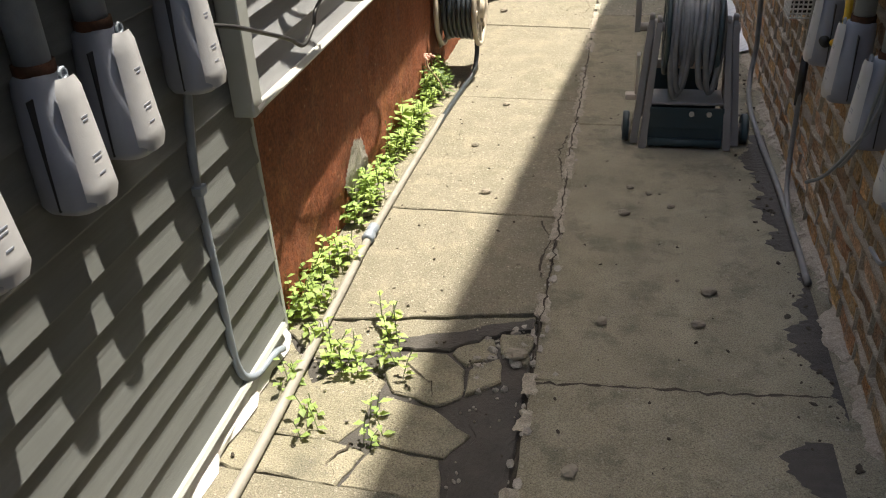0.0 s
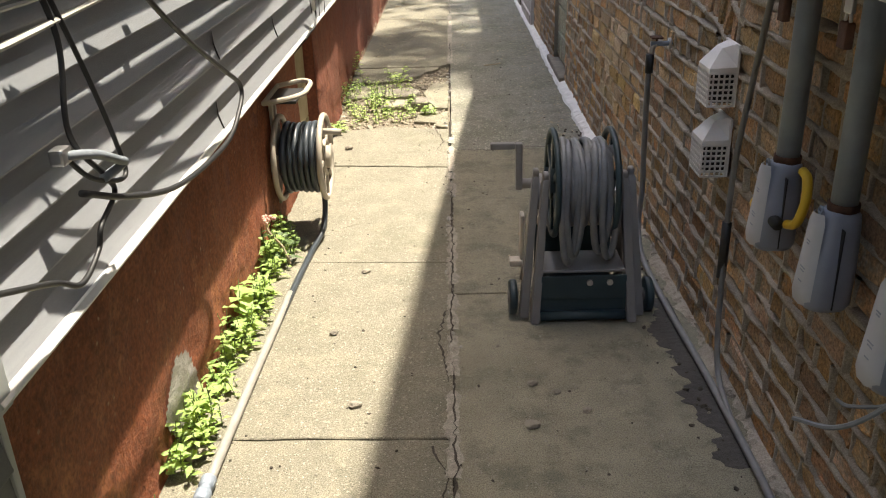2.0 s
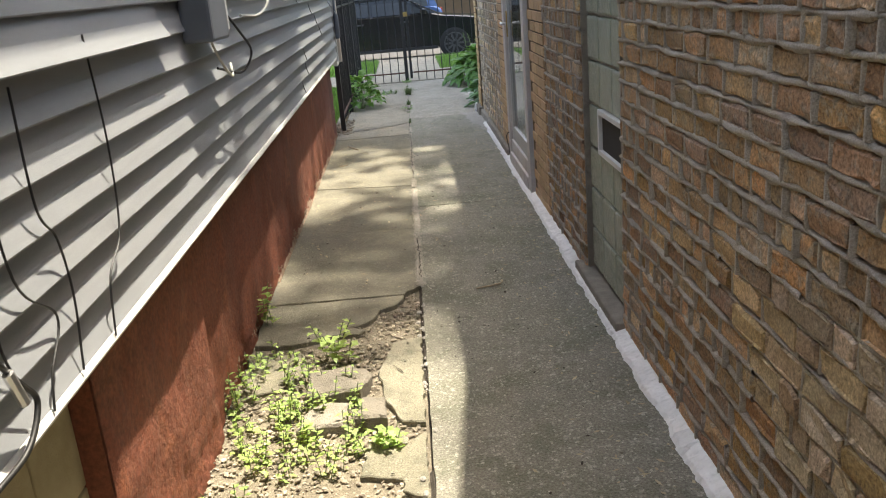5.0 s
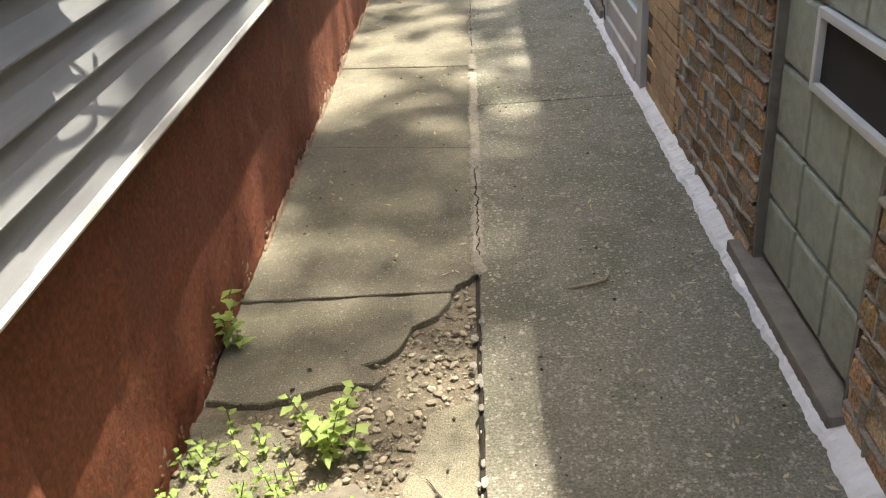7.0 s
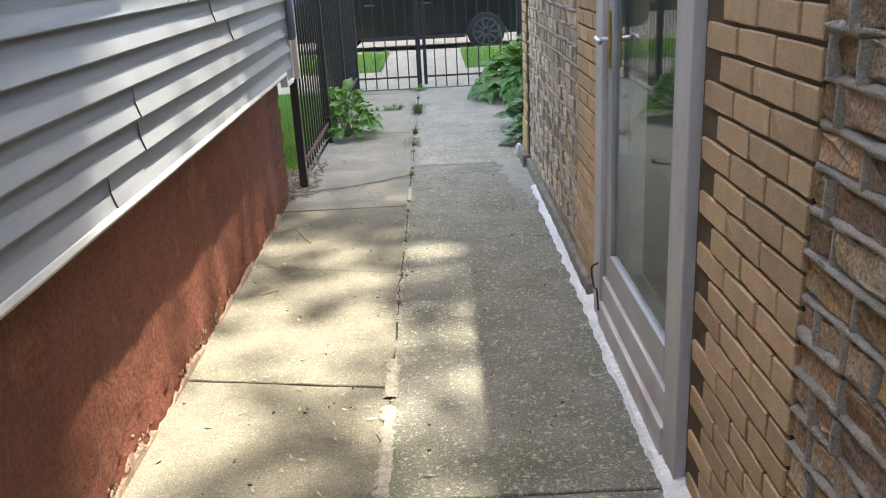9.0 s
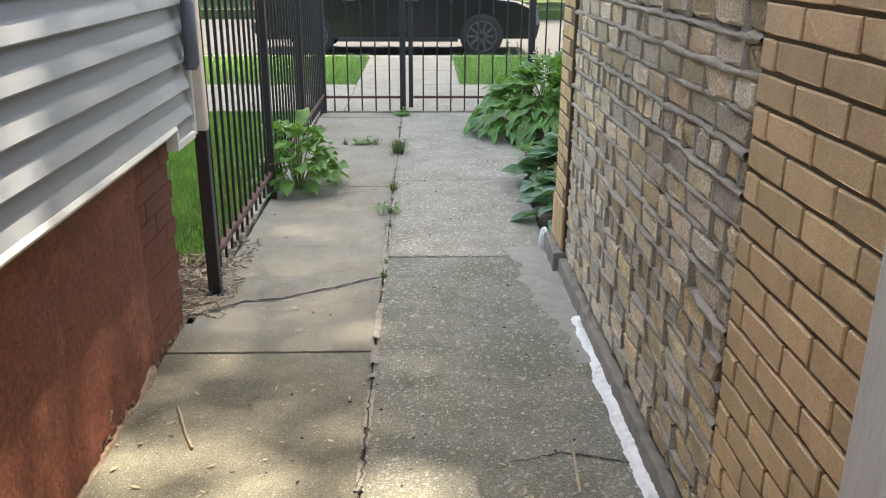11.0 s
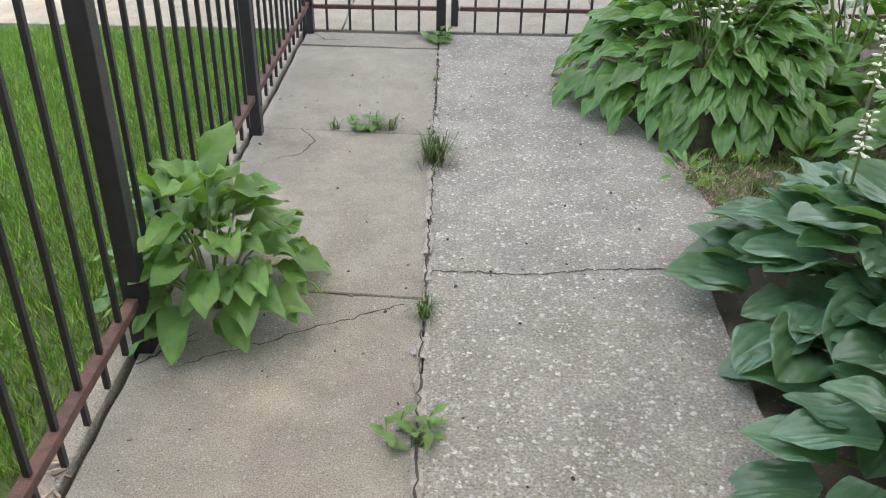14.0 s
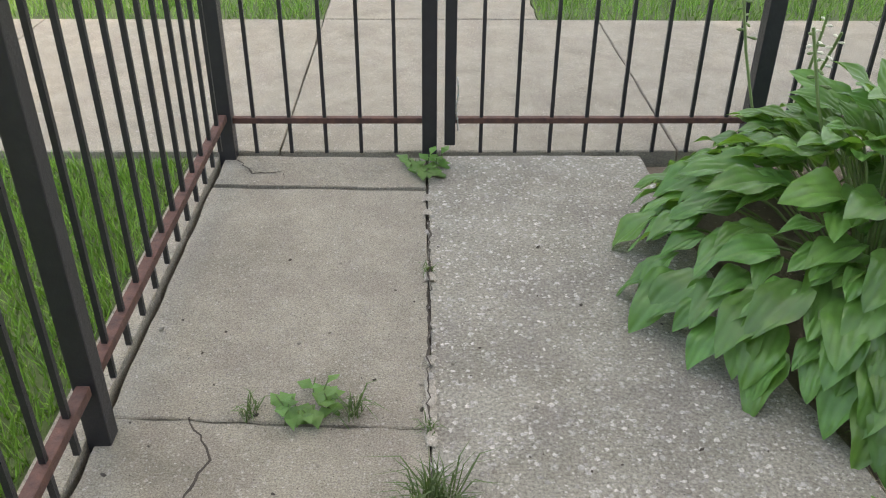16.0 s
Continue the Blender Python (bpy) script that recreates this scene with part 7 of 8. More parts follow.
# ---- trees ----
def tree(label, at, trunk_h, crown, n, seed, leaf=0.09, trunk_r=0.16, blobs=26):
    """Tapered trunk with limbs and a ragged crown of many leaf quads gathered in clumps."""
    r = np.random.default_rng(seed)
    rr = random.Random(seed)
    t = thing("tree", label, "tree", at)
    cx, cy, cz, rx, ry, rz = crown
    bm = tube(bmesh.new(), [(0, 0, -0.2), (0.03, 0.02, trunk_h * 0.5), (cx * 0.3, cy * 0.3, trunk_h)], [trunk_r * 1.3, trunk_r, trunk_r * 0.8], 12)
    part("trunk", bm, "bark", t, "", True)
    centres = []
    while len(centres) < blobs:
        p = r.uniform(-1, 1, 3)
        d = np.linalg.norm(p)
        if 0.25 < d < 1:
            centres.append(np.array([cx + p[0] * rx, cy + p[1] * ry, cz + p[2] * rz]))
    bm = bmesh.new()
    for c in centres[::2]:
        a = Vector((cx * 0.3, cy * 0.3, trunk_h * 0.9))
        e = Vector(c)
        tube(bm, [a, a.lerp(e, 0.5) + Vector((0, 0, 0.3)), e], [trunk_r * 0.4, trunk_r * 0.22, 0.02], 6, False)
    part("limb", bm, "bark", t, "", True, "stuff")
    per = n // blobs
    P = np.concatenate([c + r.normal(0, 1, (per, 3)) * np.array([rx, ry, rz]) * 0.16 for c in centres])
    m = len(P)
    a = r.normal(0, 1, (m, 3))
    a /= np.linalg.norm(a, axis=1)[:, None]
    b = np.cross(a, r.normal(0, 1, (m, 3)))
    b /= np.linalg.norm(b, axis=1)[:, None]
    s = leaf * r.uniform(0.6, 1.3, m)[:, None]
    V = np.stack([P - a * s, P + b * s * 0.55, P + a * s, P - b * s * 0.55], 1).reshape(-1, 3)
    ob = new("crown", raw_mesh("crown", V.tolist(), np.arange(4 * m).reshape(-1, 4).tolist(), "tree_leaf"))
    ob.parent = t
    return t


tree("parkway tree shading the front walk", (4.6, 20.9, 0), 4.6, (-1.2, -2.3, 11.0, 4.2, 6.9, 2.0), 38000, 5, 0.15, 0.2, 74)
tree("leafy tree behind the brick house", (7.4, 12.5, 0), 5.5, (-4.6, -1.7, 12.0, 2.6, 2.0, 1.3), 3300, 9, 0.13, 0.18, 30)
tree("leafy tree over the rear of the passage", (6.0, -1.0, 0), 4.0, (-5.6, 2.9, 7.0, 0.8, 1.0, 0.8), 1000, 12, 0.11, 0.16, 14)
tree("far street tree across the road", (-4.5, 36.5, -0.1), 2.8, (0, 0, 5.0, 4.5, 2.2, 3.2), 9000, 15, 0.2, 0.2, 34)
tree("far street tree across the road", (5.0, 36.0, -0.1), 2.8, (0, 0, 4.6, 4.2, 2.2, 3.2), 9000, 16, 0.2, 0.2, 34)


# ---- weeds, stones, litter ----
rw = random.Random(31)
for i in range(46):
    y = 2.02 + i * 0.05 + rw.uniform(-0.03, 0.03)
    x = -0.955 + rw.uniform(-0.015, 0.03)
    if 2.86 < y < 3.0 or 2.45 < y < 2.62:
        continue
    weed((x, y, 0), rw.uniform(0.07, 0.17), rw.randint(6, 9), 100 + i, "weed", 0.06, (0.04, 0.010), "pale green weed along the foundation foot")
weed((-0.95, 3.42, 0.02), 0.26, 2, 90, "weed", 0.02, (0.09, 0.022), "yellow green seedling standing above the weeds")
weed((-0.93, 4.02, 0), 0.2, 5, 91, "weed_dark", 0.06, (0.06, 0.014), "dark weed by the hose reel")
fw = thing("faded_flower", "faded pink flower head on a dry stalk", "plant", (-0.95, 3.98, 0))
part("stalk", tube(bmesh.new(), spline([(0.08, -0.02, 0.02), (0.05, 0, 0.09), (0.0, 0, 0.16), (-0.01, 0.02, 0.2)], 5), 0.006, 6), "dry", fw)
bm = bmesh.new()
for k in range(14):
    bmesh.ops.create_icosphere(bm, subdivisions=1, radius=rw.uniform(0.006, 0.011), matrix=Matrix.Translation((rw.gauss(-0.01, 0.016), rw.gauss(0.02, 0.016), 0.205 + rw.uniform(-0.008, 0.008))))
part("flower_head", bm, "pink", fw)
for i, (x, y, h) in enumerate(((-0.78, 1.86, 0.14), (-0.70, 1.80, 0.12), (-0.84, 1.93, 0.12), (-0.62, 1.84, 0.10), (-0.62, 1.98, 0.12), (-0.73, 1.60, 0.09), (-0.57, 1.57, 0.09), (-0.86, 1.75, 0.08), (-0.75, 1.83, 0.1))):
    weed((x, y, -0.01), h, 5, 200 + i, "weed", 0.05, (0.04, 0.009), "pale green weed growing from the cracked slab")
for i in range(48):
    u, v = rw.random(), rw.random()
    x = -0.95 + 0.50 * u
    y = 6.12 + 1.2 * v * (1 - 0.3 * u)
    weed((x, y, -0.03), rw.uniform(0.05, 0.15), rw.randint(2, 5), 300 + i, "weed", 0.05, (0.032, 0.009), "bright weed in the broken paving bed")
for i, (x, y) in enumerate(((-0.93, 7.62), (-0.58, 7.12), (-0.60, 7.18), (-0.36, 6.42), (-0.33, 6.36), (-0.92, 5.95), (-0.9, 6.0))):
    weed((x, y, -0.02), 0.2 if i < 3 else 0.1, 4, 400 + i, "weed", 0.04, (0.055, 0.014), "bright weed standing in the broken bed")
for i, (x, y, h, n) in enumerate(((-0.19, 16.02, 0.15, 220), (-0.20, 14.98, 0.09, 70), (-0.2, 14.45, 0.05, 30), (-0.2, 14.2, 0.05, 20), (-0.2, 13.45, 0.06, 30), (-0.2, 13.62, 0.05, 20), (-0.2, 16.95, 0.05, 24), (-0.38, 16.34, 0.09, 40), (-0.62, 16.35, 0.07, 30), (-0.2, 16.28, 0.05, 24))):
    tuft((x, y, -0.005), h, n, 500 + i)
for i, (x, y) in enumerate(((-0.52, 16.34), (-0.46, 16.33), (-0.2, 17.6), (-0.16, 17.62), (-0.24, 17.63), (-0.2, 14.5))):
    weed((x, y, -0.005), 0.07, 5, 520 + i, "burdock", 0.05, (0.06, 0.018), "low broad leaved weed in the joint")
rosette("seedling", "small plant at the bed edge", (0.76, 15.9, 0.0), [leaf_mesh("leaf", 0.075, 0.012, "hosta", 0.3, 0.2, 0.2, 0, 6, 1, 99)], 16, 0.10, 0.08, 60, tilt=(60, 0))
# dry grass in the bed gap
bm = bmesh.new()
for i in range(900):
    x, y = 0.74 + abs(rw.gauss(0, 0.22)), rw.uniform(15.55, 16.15)
    a = rw.uniform(0, 6.28)
    l = rw.uniform(0.02, 0.06)
    s = 0.0015
    v = [bm.verts.new((x - math.sin(a) * s, y + math.cos(a) * s, -0.02)), bm.verts.new((x + math.sin(a) * s, y - math.cos(a) * s, -0.02)), bm.verts.new((x + math.cos(a) * l, y + math.sin(a) * l, -0.02 + rw.uniform(0.005, 0.03)))]
    bm.faces.new(v)
tagged(part("dry_grass", bm, "dry"), "thin dry grass in the bed gap", "grass", kind="stuff")


def stones(name, label, spots, mat, seed, flat=0.6):
    r = random.Random(seed)
    bm = bmesh.new()
    for x, y, z, s in spots:
        vs = bmesh.ops.create_icosphere(bm, subdivisions=1, radius=s, matrix=Matrix.Translation((x, y, z + s * flat * 0.6)) @ Euler((r.uniform(-0.3, 0.3), r.uniform(-0.3, 0.3), r.uniform(0, 6))).to_matrix().to_4x4() @ Matrix.Diagonal((r.uniform(0.8, 1.5), r.uniform(0.7, 1), flat, 1)))["verts"]
        for v in vs:
            v.co += Vector((r.uniform(-1, 1), r.uniform(-1, 1), r.uniform(-1, 1))) * s * 0.18
    return tagged(part(name, bm, mat), label, "stones", kind="stuff")


sp = [(rw.uniform(-0.98, -0.22), rw.uniform(6.0, 7.95), -0.029 + rw.uniform(0, 0.006), rw.choice((0.003, 0.004, 0.005, 0.006, 0.008, 0.012))) for i in range(3800)]
stones("gravel", "loose gravel and crumbs in the broken bed", [q for q in sp if not (q[1] > 7.3 and q[0] < -0.45 - 0.3 * (7.85 - q[1]))], "gravel", 1)
stones("path_grit", "small grit scattered over the paving", [(rw.uniform(-0.97, 0.58), rw.uniform(1.2, 17.3), 0.0, rw.choice((0.003, 0.004, 0.005, 0.007))) for i in range(520)] + [(rw.uniform(-0.97, -0.2), rw.uniform(1.3, 4.5), 0.0, rw.choice((0.003, 0.004, 0.006))) for i in range(160)], "rubble", 2)
stones("dark_grit", "dark crumbs of dirt on the paving", [(rw.uniform(-0.97, 0.6), rw.uniform(1.2, 17.3), 0.0, rw.choice((0.002, 0.003, 0.004, 0.006))) for i in range(620)] + [(0.6 - abs(rw.gauss(0, 0.06)), rw.uniform(1.4, 6.0), 0.0, rw.choice((0.003, 0.005, 0.009))) for i in range(160)], "soil", 4)
stones("crack_rubble", "pale crumbs in the shattered slab", [(rw.gauss(-0.26, 0.06), rw.uniform(1.75, 2.1), -0.015, rw.uniform(0.006, 0.02)) for i in range(46)] + [(rw.uniform(-0.9, -0.3), rw.uniform(1.4, 2.05), -0.012, rw.uniform(0.003, 0.008)) for i in range(120)], "cement", 3)
bit = thing("stone", "small loose stone lying on the paving", "stone", (0.03, 2.83, 0.0), "loose stones")
bm = bmesh.new()
bmesh.ops.create_icosphere(bm, subdivisions=2, radius=0.018)
for v in bm.verts:
    v.co = Vector((v.co.x * 1.3, v.co.y, v.co.z * 0.6 + 0.009)) + Vector((rw.uniform(-1, 1), rw.uniform(-1, 1), rw.uniform(-1, 1))) * 0.003
part("body", bm, "rubble", bit)
for x, y, s, a in ((0.30, 2.33, 1.1, 40), (-0.02, 2.13, 0.9, 80), (0.26, 2.15, 0.9, 10), (0.05, 3.05, 0.7, 20), (-0.07, 1.5, 1.0, 60), (0.12, 3.0, 0.6, 5), (0.2, 2.9, 0.7, 50), (-0.8, 5.6, 1.1, 30), (-0.5, 2.95, 0.9, 15), (-0.62, 3.4, 0.8, 70), (-0.55, 3.9, 0.8, 33), (-0.93, 2.72, 1.7, 20), (-0.25, 1.93, 1.3, 10)):
    copy_thing(bit, pose(x, y, 0, 0, 0, a) @ Matrix.Scale(s, 4))
# dry leaves and twigs
bm = bmesh.new()
for i in range(820):
    u = rw.random()
    if u < 0.62:
        x, y = 0.58 - abs(rw.gauss(0, 0.16)), rw.uniform(3.6, 12.5)
    else:
        x, y = rw.uniform(-0.97, 0.5), rw.uniform(7.9, 13.4)
    l, w, a = rw.uniform(0.006, 0.02), rw.uniform(0.003, 0.007), rw.uniform(0, 6.28)
    c, s = math.cos(a), math.sin(a)
    z = 0.004
    v = [bm.verts.new((x + c * p - s * q, y + s * p + c * q, z + dz)) for p, q, dz in ((-l, 0, 0), (0, -w, 0.003), (l, 0, 0.006), (0, w, 0.002))]
    bm.faces.new(v)
tagged(part("leaf_litter", bm, "dry"), "small dry leaves scattered on the paving", "litter", kind="stuff")
for pts, lab in (([(0.08, 7.81, 0.008), (0.15, 7.83, 0.008), (0.2, 7.84, 0.012), (0.22, 7.88, 0.008)], "forked dry twig on the paving"), ([(-0.83, 12.25, 0.006), (-0.76, 12.08, 0.006), (-0.72, 12.0, 0.006)], "thin dry twig on the paving"), ([(0.42, 11.75, 0.006), (0.43, 11.9, 0.006), (0.44, 12.0, 0.008)], "thin dry twig on the paving"), ([(-0.85, 11.25, 0.006), (-0.78, 11.3, 0.006)], "thin dry twig on the paving")):
    tagged(part("twig", tube(bmesh.new(), pts, 0.0045, 6), "dry"), lab, "twig")

# short grass over the bare soil of the bed
for i in range(26):
    gx, gy = rw.uniform(0.78, 1.45), rw.uniform(15.55, 16.3)
    if gx > 0.62 + 0.35 * abs(gy - 15.9):
        tuft((gx, gy, 0.0), rw.uniform(0.05, 0.09), 40, 700 + i, "weed" if i % 3 == 0 else "weed_dark", "short grass growing over the bed soil")
tagged(part("soil_fill", prism(bmesh.new(), [(-1.08, 12.84), (-0.93, 12.86), (-0.925, 13.0), (-0.95, 13.22), (-1.08, 13.22)], -0.12, -0.006, 0.006, 0.006, rng, 0.03), "rubble"), "crumbled dirt at the foundation corner", "dirt", kind="structure")


# ---- brickwork of the east wall ----
def brick_verts(ln, hh, r, inset=0.006, jit=0.0025, depth=0.03):
    """Worn brick, face at x = 0, growing to +x; y along, z up, from the lower corner; its outline is broken by knocked corners."""
    j = lambda k=1.0: r.uniform(-jit, jit) * k
    n = 3 if ln > 0.12 else 2
    edge = []
    for k in range(n):
        edge.append((ln * k / n + (inset * r.uniform(0.2, 1.6) if k == 0 else 0.0), 0.0, 1))
    edge += [(ln, inset * r.uniform(0.1, 1.2), 1), (ln, hh - inset * r.uniform(0.1, 1.2), 1)]
    for k in range(n):
        edge.append((ln - ln * k / n - (inset * r.uniform(0.2, 1.6) if k == 0 else 0.0), hh, 1))
    edge += [(0.0, hh - inset * r.uniform(0.1, 1.2), 1), (0.0, inset * r.uniform(0.1, 1.2), 1)]
    m = len(edge)
    outer = [(y + j(), z + j()) for y, z, _ in edge]
    back_ = [(depth, y, z) for y, z in outer]
    mid = [(inset + j(), y, z) for y, z in outer]
    cy, cz = ln / 2, hh / 2
    face = []
    for y, z in outer:
        dy, dz = cy - y, cz - z
        face.append((j(1.2), y + math.copysign(min(abs(dy), inset * 1.3), dy) + j(), z + math.copysign(min(abs(dz), inset * 1.1), dz) + j()))
    fs = []
    for a in (0, m):
        for k in range(m):
            fs.append((a + k, a + (k + 1) % m, a + m + (k + 1) % m, a + m + k))
    fs.append(tuple(range(2 * m, 3 * m)))
    return back_ + mid + face, fs


class Pile:
    """Gathers many small bodies into one mesh."""

    def __init__(self):
        self.v, self.f = [], []

    def add(self, vs, fs, at=(0, 0, 0), rot=0.0):
        n = len(self.v)
        c, s = math.cos(rot), math.sin(rot)
        self.v += [(p[0] + at[0], p[1] * c - p[2] * s + at[1], p[1] * s + p[2] * c + at[2]) for p in vs]
        self.f += [tuple(q + n for q in g) for g in fs]

    def link(self, name, mat, parent, label="", smooth=False):
        ob = new(name, raw_mesh(name, self.v, self.f, mat, smooth))
        ob.parent = parent
        ob["kind"] = "stuff"
        if label:
            ob["label"] = label
        return ob


rb = random.Random(21)
COMMON = (0.186, 0.060, 0.0165, 0.657)      # length, height, joint, face
FAR = (0.186, 0.063, 0.0165, 0.655)
variants = {}
for mat_ in ("brick", "brick_worn", "brick_far", "face_brick", "yellow_brick"):
    L0, H0, JJ, _ = FAR if mat_ == "brick_far" else COMMON if mat_ in ("brick", "brick_worn") else (0.196, 0.0575, 0.0095, 0.652)
    soft_ = mat_ in ("brick", "brick_worn", "brick_far")
    variants[mat_] = [raw_mesh("brick", *brick_verts(L0, H0, rb, 0.0055 if soft_ else 0.0025, 0.0042 if soft_ else 0.001), mat_) for _k in range(6)]
loose = {m_: Pile() for m_ in variants}
ridges = Pile()
count = {m_: 0 for m_ in variants}

# old segmental arch over a bricked-up opening
AY, AZ, AR = 4.02, -1.52, 2.60
ARCH = [(AR + 0.113 * k, 0.1) for k in range(4)]
HALF = 0.29


def in_arch(y, z):
    d = math.hypot(y - AY, z - AZ)
    a = math.atan2(y - AY, z - AZ)
    return AR - 0.02 < d < AR + 0.455 and abs(a) < HALF


def worn_face(y, z):
    """Stretch where the pointing has gone and the brick faces are weathered bare."""
    return ((y - 5.22) / 0.66) ** 2 + ((z - 0.58) / 0.30) ** 2 < 0.8 + 0.7 * noise.noise((y * 5, z * 7, 3.0))


def blocked(y0, y1, z0, z1):
    if y1 > GB0 + 0.012 and y0 < GB1 - 0.012 and z1 > 0.0 and z0 < GBT + 0.02:
        return True
    return y1 > D0 - 0.06 and y0 < D1 + 0.06 and z1 > 0.0 and z0 < DT


def ridge(y0, y1, z, h, amp, x_face, proud):
    """A lumpy strip of squeezed-out mortar along a bed joint."""
    n = max(2, int((y1 - y0) / 0.016))
    vs, fs = [], []
    for i in range(n + 1):
        y = y0 + (y1 - y0) * i / n
        dz = amp * noise.noise((y * 6, z * 31, 1.5))
        w = h * (1.0 + 0.8 * noise.noise((y * 11, z * 17, 5.0)) + 0.5 * noise.noise((y * 37, z * 17, 2.0)))
        worn = 1.0 if y < 4.8 else 0.7
        px = x_face - proud * (0.55 * worn + 1.1 * noise.noise((y * 7, z * 23, 9.0)) + 0.4 * noise.noise((y * 31, z * 23, 4.0)) + 0.3 * noise.noise((y * 83, z * 23, 6.0)))
        vs += [(x_face + 0.014, y, z + dz - w * 0.66), (px + 0.005, y, z + dz - w * 0.5), (px, y, z + dz - w * 0.1), (px + 0.002, y, z + dz + w * 0.3), (x_face + 0.014, y, z + dz + w * 0.62)]
    for i in range(n):
        for k in range(4):
            a = i * 5 + k
            fs.append((a, a + 5, a + 6, a + 1))
    ridges.add(vs, fs)


def head_joint(y, z0, z1, w, x_face, proud):
    k = rb.uniform(-0.003, 0.003)
    px = x_face - proud * rb.uniform(0.0, 1.0)
    vs = []
    for z in (z0, (z0 + z1) / 2, z1):
        q = rb.uniform(-0.003, 0.003)
        vs += [(x_face + 0.014, y - w * 0.6 + k + q, z), (px, y - w * 0.25 + k + q, z), (px, y + w * 0.25 + k + q, z), (x_face + 0.014, y + w * 0.6 + k + q, z)]
    fs = []
    for i in range(2):
        for kk in range(3):
            a = i * 4 + kk
            fs.append((a, a + 1, a + 5, a + 4))
    ridges.add(vs, fs)


def lay(y0, y1, z0, z1, mat, as_parts, dims, rough, arch=False, row0=0):
    L0, H0, JJ, XF = dims
    c = 0
    z = z0
    while z < z1:
        header = rough and (c + row0) % 6 == 5
        ln = (L0 - JJ) / 2 if header else L0
        y = y0 + (0 if (c + row0) % 2 == 0 else -(ln + JJ) / 2) + (rb.uniform(-0.03, 0.03) if rough else 0)
        wob = 0.004 * math.sin(c * 1.7) if rough else 0
        while y < y1:
            ln_ = (L0 - JJ) / 2 if rough and rb.random() < 0.2 else ln
            a, b = max(y, y0), min(y + ln_, y1)
            cy, cz = (a + b) / 2, z + H0 / 2
            if b - a > 0.025 and not blocked(a, b, z, z + H0) and not (arch and in_arch(cy, cz)):
                dx = rb.uniform(-0.003, 0.004) if rough else rb.uniform(-0.0008, 0.0008)
                full = abs((b - a) - L0) < 1e-6
                bare = mat == "brick" and worn_face(cy, cz)
                if bare:
                    loose["brick_worn"].add(*brick_verts(b - a + 0.004, H0 + 0.004, rb, 0.0045, 0.005), (XF + rb.uniform(-0.005, 0.005), a - 0.002, z + wob - 0.002))
                elif full and as_parts(cy, cz) and count[mat] < 300:
                    ob = shared("brick" if mat != "face_brick" else "face_brick", rb.choice(variants[mat]), wall_e, Matrix.Translation((XF + dx, a, z + wob)))
                    count[mat] += 1
                else:
                    vs, fs = brick_verts(b - a, H0, rb, 0.0055 if rough else 0.0025, 0.0042 if rough else 0.001)
                    loose[mat].add(vs, fs, (XF + dx, a, z + wob))
                if rough and b < y1 - 0.02:
                    head_joint(b + JJ / 2, z - 0.004, z + H0 + 0.004, JJ * 1.05, XF + (0.006 if bare else 0.0), 0.003 if bare else 0.010)
            y += ln_ + JJ
        if rough:
            s = y0
            while s < y1:
                e = min(s + 0.25, y1)
                zz = z + H0 + JJ / 2 + wob
                if not blocked(s + 0.02, e - 0.02, zz, zz) and not (arch and in_arch((s + e) / 2, zz)):
                    gone = mat == "brick" and worn_face((s + e) / 2, zz)
                    ridge(s, e, zz, JJ * (0.95 if gone else 1.06), 0.007, XF + (0.005 if gone else 0.0), 0.004 if gone else 0.012)
                s = e
        z += H0 + JJ
        c += 1


near_parts = lambda y, z: 3.3 < y < 7.4 and 0.62 < z < 1.45
lay(-2.5, GB0 - 0.008, 0.012, 1.86, "brick", near_parts, COMMON, True, arch=True)
lay(GB1 + 0.008, 8.96, 0.012, 1.86, "brick", lambda y, z: True, COMMON, True, row0=1)
lay(8.965, D0 - 0.055, 0.012, 2.2, "face_brick", lambda y, z: True, (0.196, 0.0575, 0.0095, 0.652), False)
lay(D1 + 0.06, 11.44, 0.012, 2.2, "face_brick", lambda y, z: True, (0.196, 0.0575, 0.0095, 0.652), False, row0=1)
lay(11.45, 13.50, 0.09, 1.95, "brick_far", lambda y, z: True, FAR, True)
# yellow corner piers with upright stretchers at the foot
cz_ = 0.33
k_ = 0
while cz_ < 1.95:
    w_ = 0.28 if k_ % 2 else 0.2
    vs, fs = brick_verts(w_ - 0.01 if k_ % 2 == 0 else 0.135, 0.0575, rb, 0.003, 0.001)
    loose["yellow_brick"].add(vs, fs, (0.640, 13.79 - w_, cz_))
    if k_ % 2:
        loose["yellow_brick"].add(*brick_verts(0.125, 0.0575, rb, 0.003, 0.001), (0.640, 13.79 - 0.135, cz_))
    cz_ += 0.0675
    k_ += 1
for q in range(4):
    loose["yellow_brick"].add(*brick_verts(0.062, 0.21, rb, 0.003, 0.001), (0.632, 13.51 + q * 0.07, 0.11))
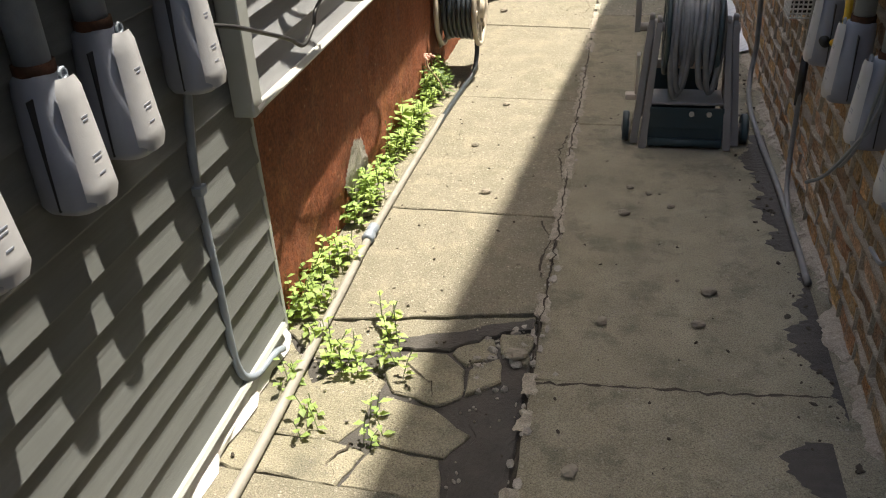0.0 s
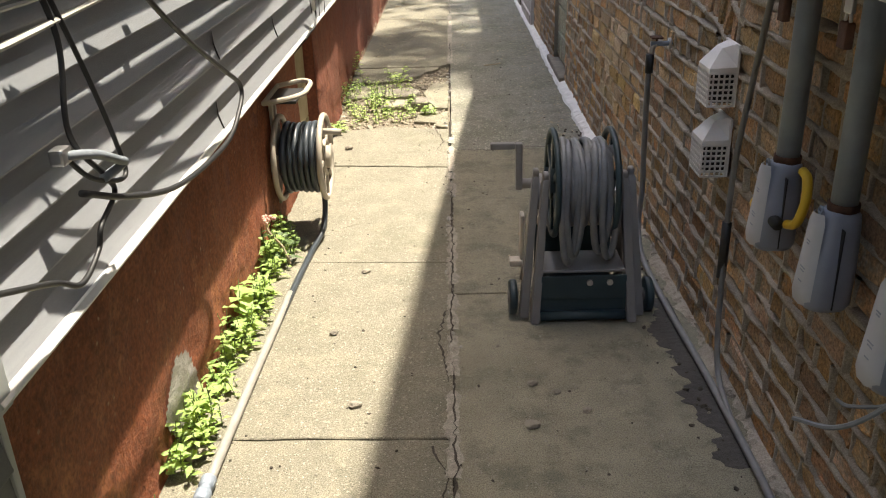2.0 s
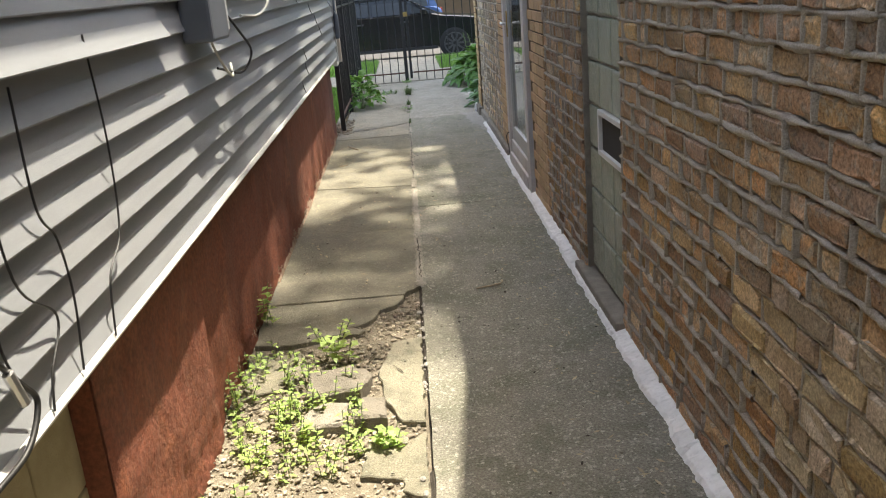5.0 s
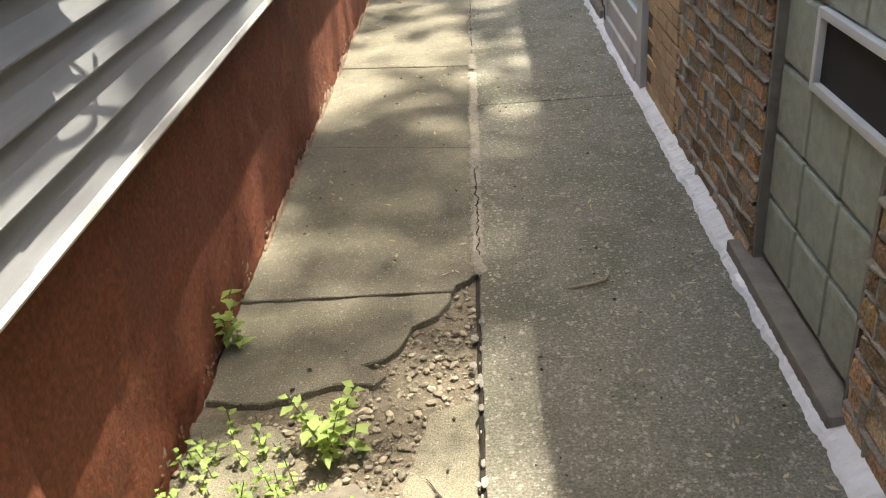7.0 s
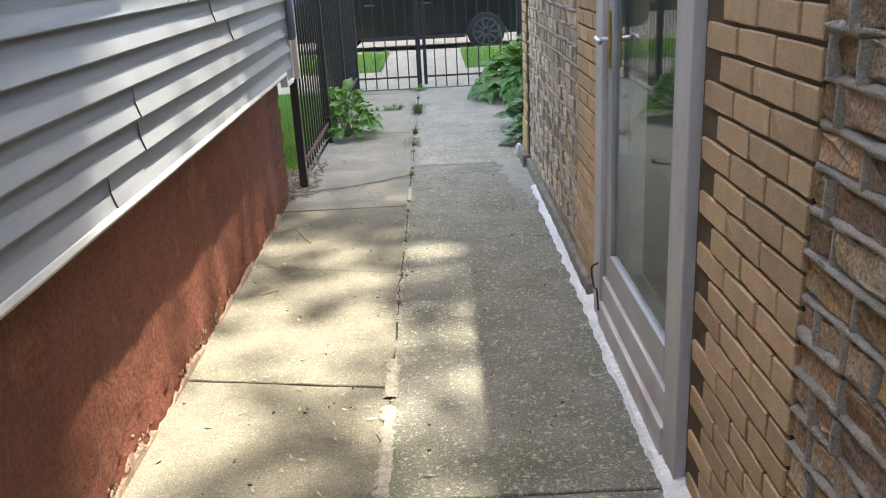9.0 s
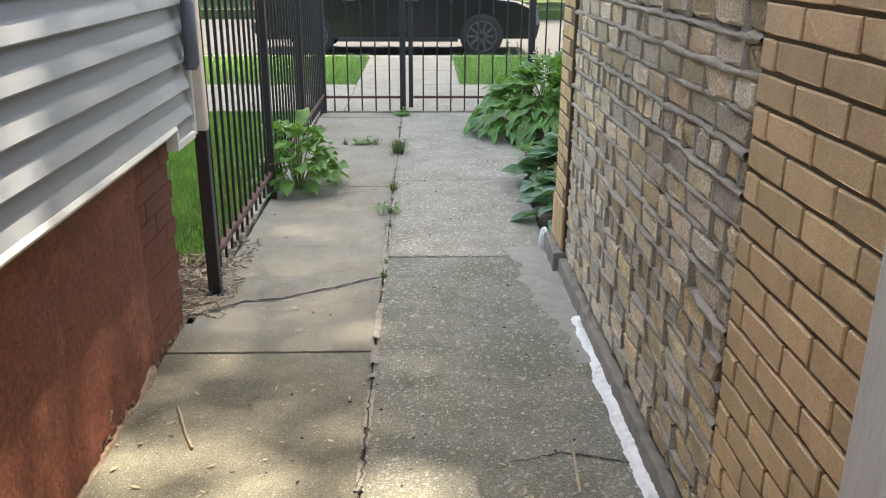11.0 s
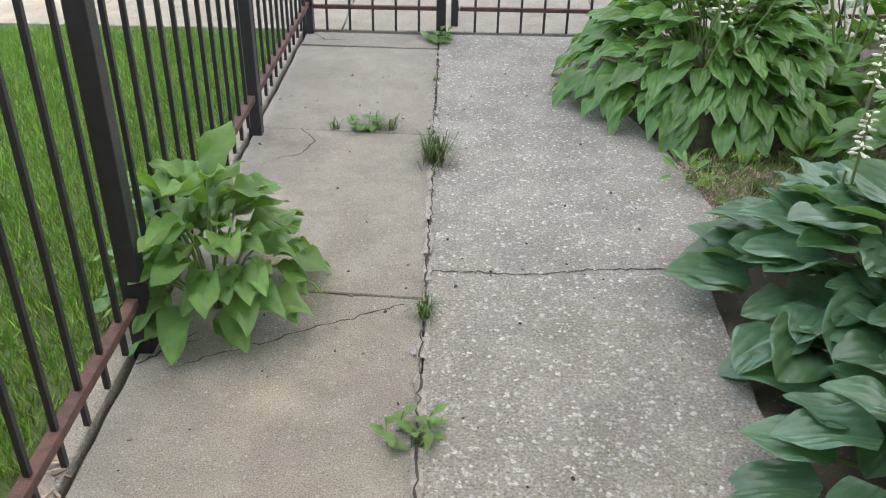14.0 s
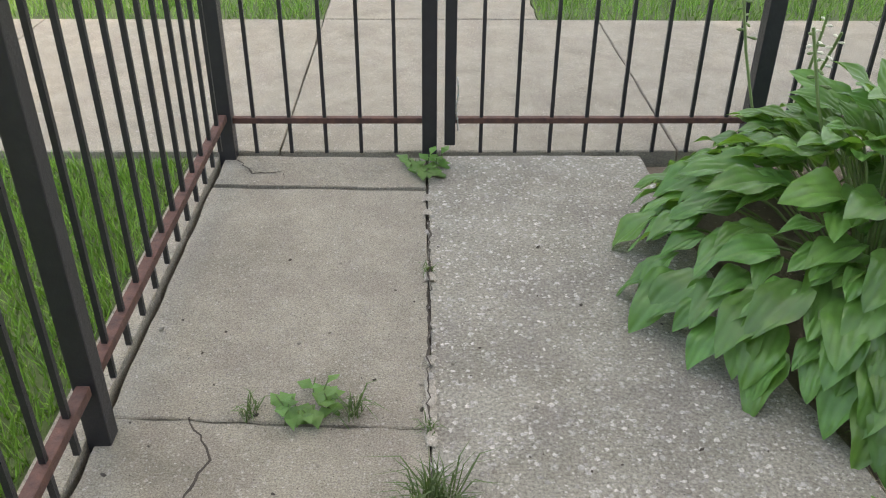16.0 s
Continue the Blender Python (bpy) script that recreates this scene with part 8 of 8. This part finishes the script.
# arch rings of upright bricks
for r0, hh in ARCH:
    n = int(2 * HALF * r0 / 0.064)
    for i in range(n):
        a = -HALF + (i + 0.5) * 2 * HALF / n
        vs, fs = brick_verts(0.05 + rb.uniform(-0.006, 0.005), hh, rb, 0.0055, 0.0045)
        vs = [(p[0], p[1] - 0.026, p[2]) for p in vs]
        loose["brick"].add(vs, fs, (0.656 + rb.uniform(-0.003, 0.004), AY + math.sin(a) * r0, AZ + math.cos(a) * r0), -a + rb.uniform(-0.02, 0.02))
    for i in range(n * 2):
        a0, a1 = -HALF + i * HALF / n, -HALF + (i + 1) * HALF / n
        for rr in (r0 + hh + 0.008,) + ((r0 - 0.008,) if r0 == AR else ()):
            vs = []
            for a in (a0, a1):
                for dr, xx in ((-0.015, 0.668), (-0.007, 0.652), (0.007, 0.651), (0.014, 0.668)):
                    vs.append((xx + rb.uniform(-0.004, 0.003), AY + math.sin(a) * (rr + dr + 0.016 * noise.noise((a * 14, r0 * 9, 0))), AZ + math.cos(a) * (rr + dr + 0.016 * noise.noise((a * 14, r0 * 9, 0)))))
            ridges.add(vs, [(0, 4, 5, 1), (1, 5, 6, 2), (2, 6, 7, 3)])
for m_, pile in loose.items():
    if pile.v:
        pile.link("brickwork", m_ + ("" if m_ in ("yellow_brick", "brick_worn") else "_i"), wall_e, {"brick": "orange brown common bricks, uneven and stained", "brick_worn": "bare pale bricks where the pointing has gone", "brick_far": "weathered buff common bricks", "face_brick": "smooth tan face bricks", "yellow_brick": "pale yellow corner bricks"}[m_])
ridges.link("mortar_joints", "mortar", wall_e, "grey mortar squeezed proud of the bricks", True)
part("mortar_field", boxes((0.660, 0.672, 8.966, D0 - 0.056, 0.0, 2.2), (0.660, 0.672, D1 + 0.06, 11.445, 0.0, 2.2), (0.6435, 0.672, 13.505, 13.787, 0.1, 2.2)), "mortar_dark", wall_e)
bm = boxes((0.625, 0.672, 11.0, 13.52, -0.1, 0.075), (0.60, 0.68, 13.50, 13.83, -0.1, 0.10), bevel=0.012)
bmesh.ops.subdivide_edges(bm, edges=[e for e in bm.edges if e.calc_length() > 0.2], cuts=40)
for v in bm.verts:
    v.co += Vector((0.008 * noise.noise(v.co * 17), 0, 0.014 * noise.noise(v.co * 23) if v.co.z > 0 else 0))
part("foundation_foot", bm, "stone", wall_e, "rough grey concrete footing")
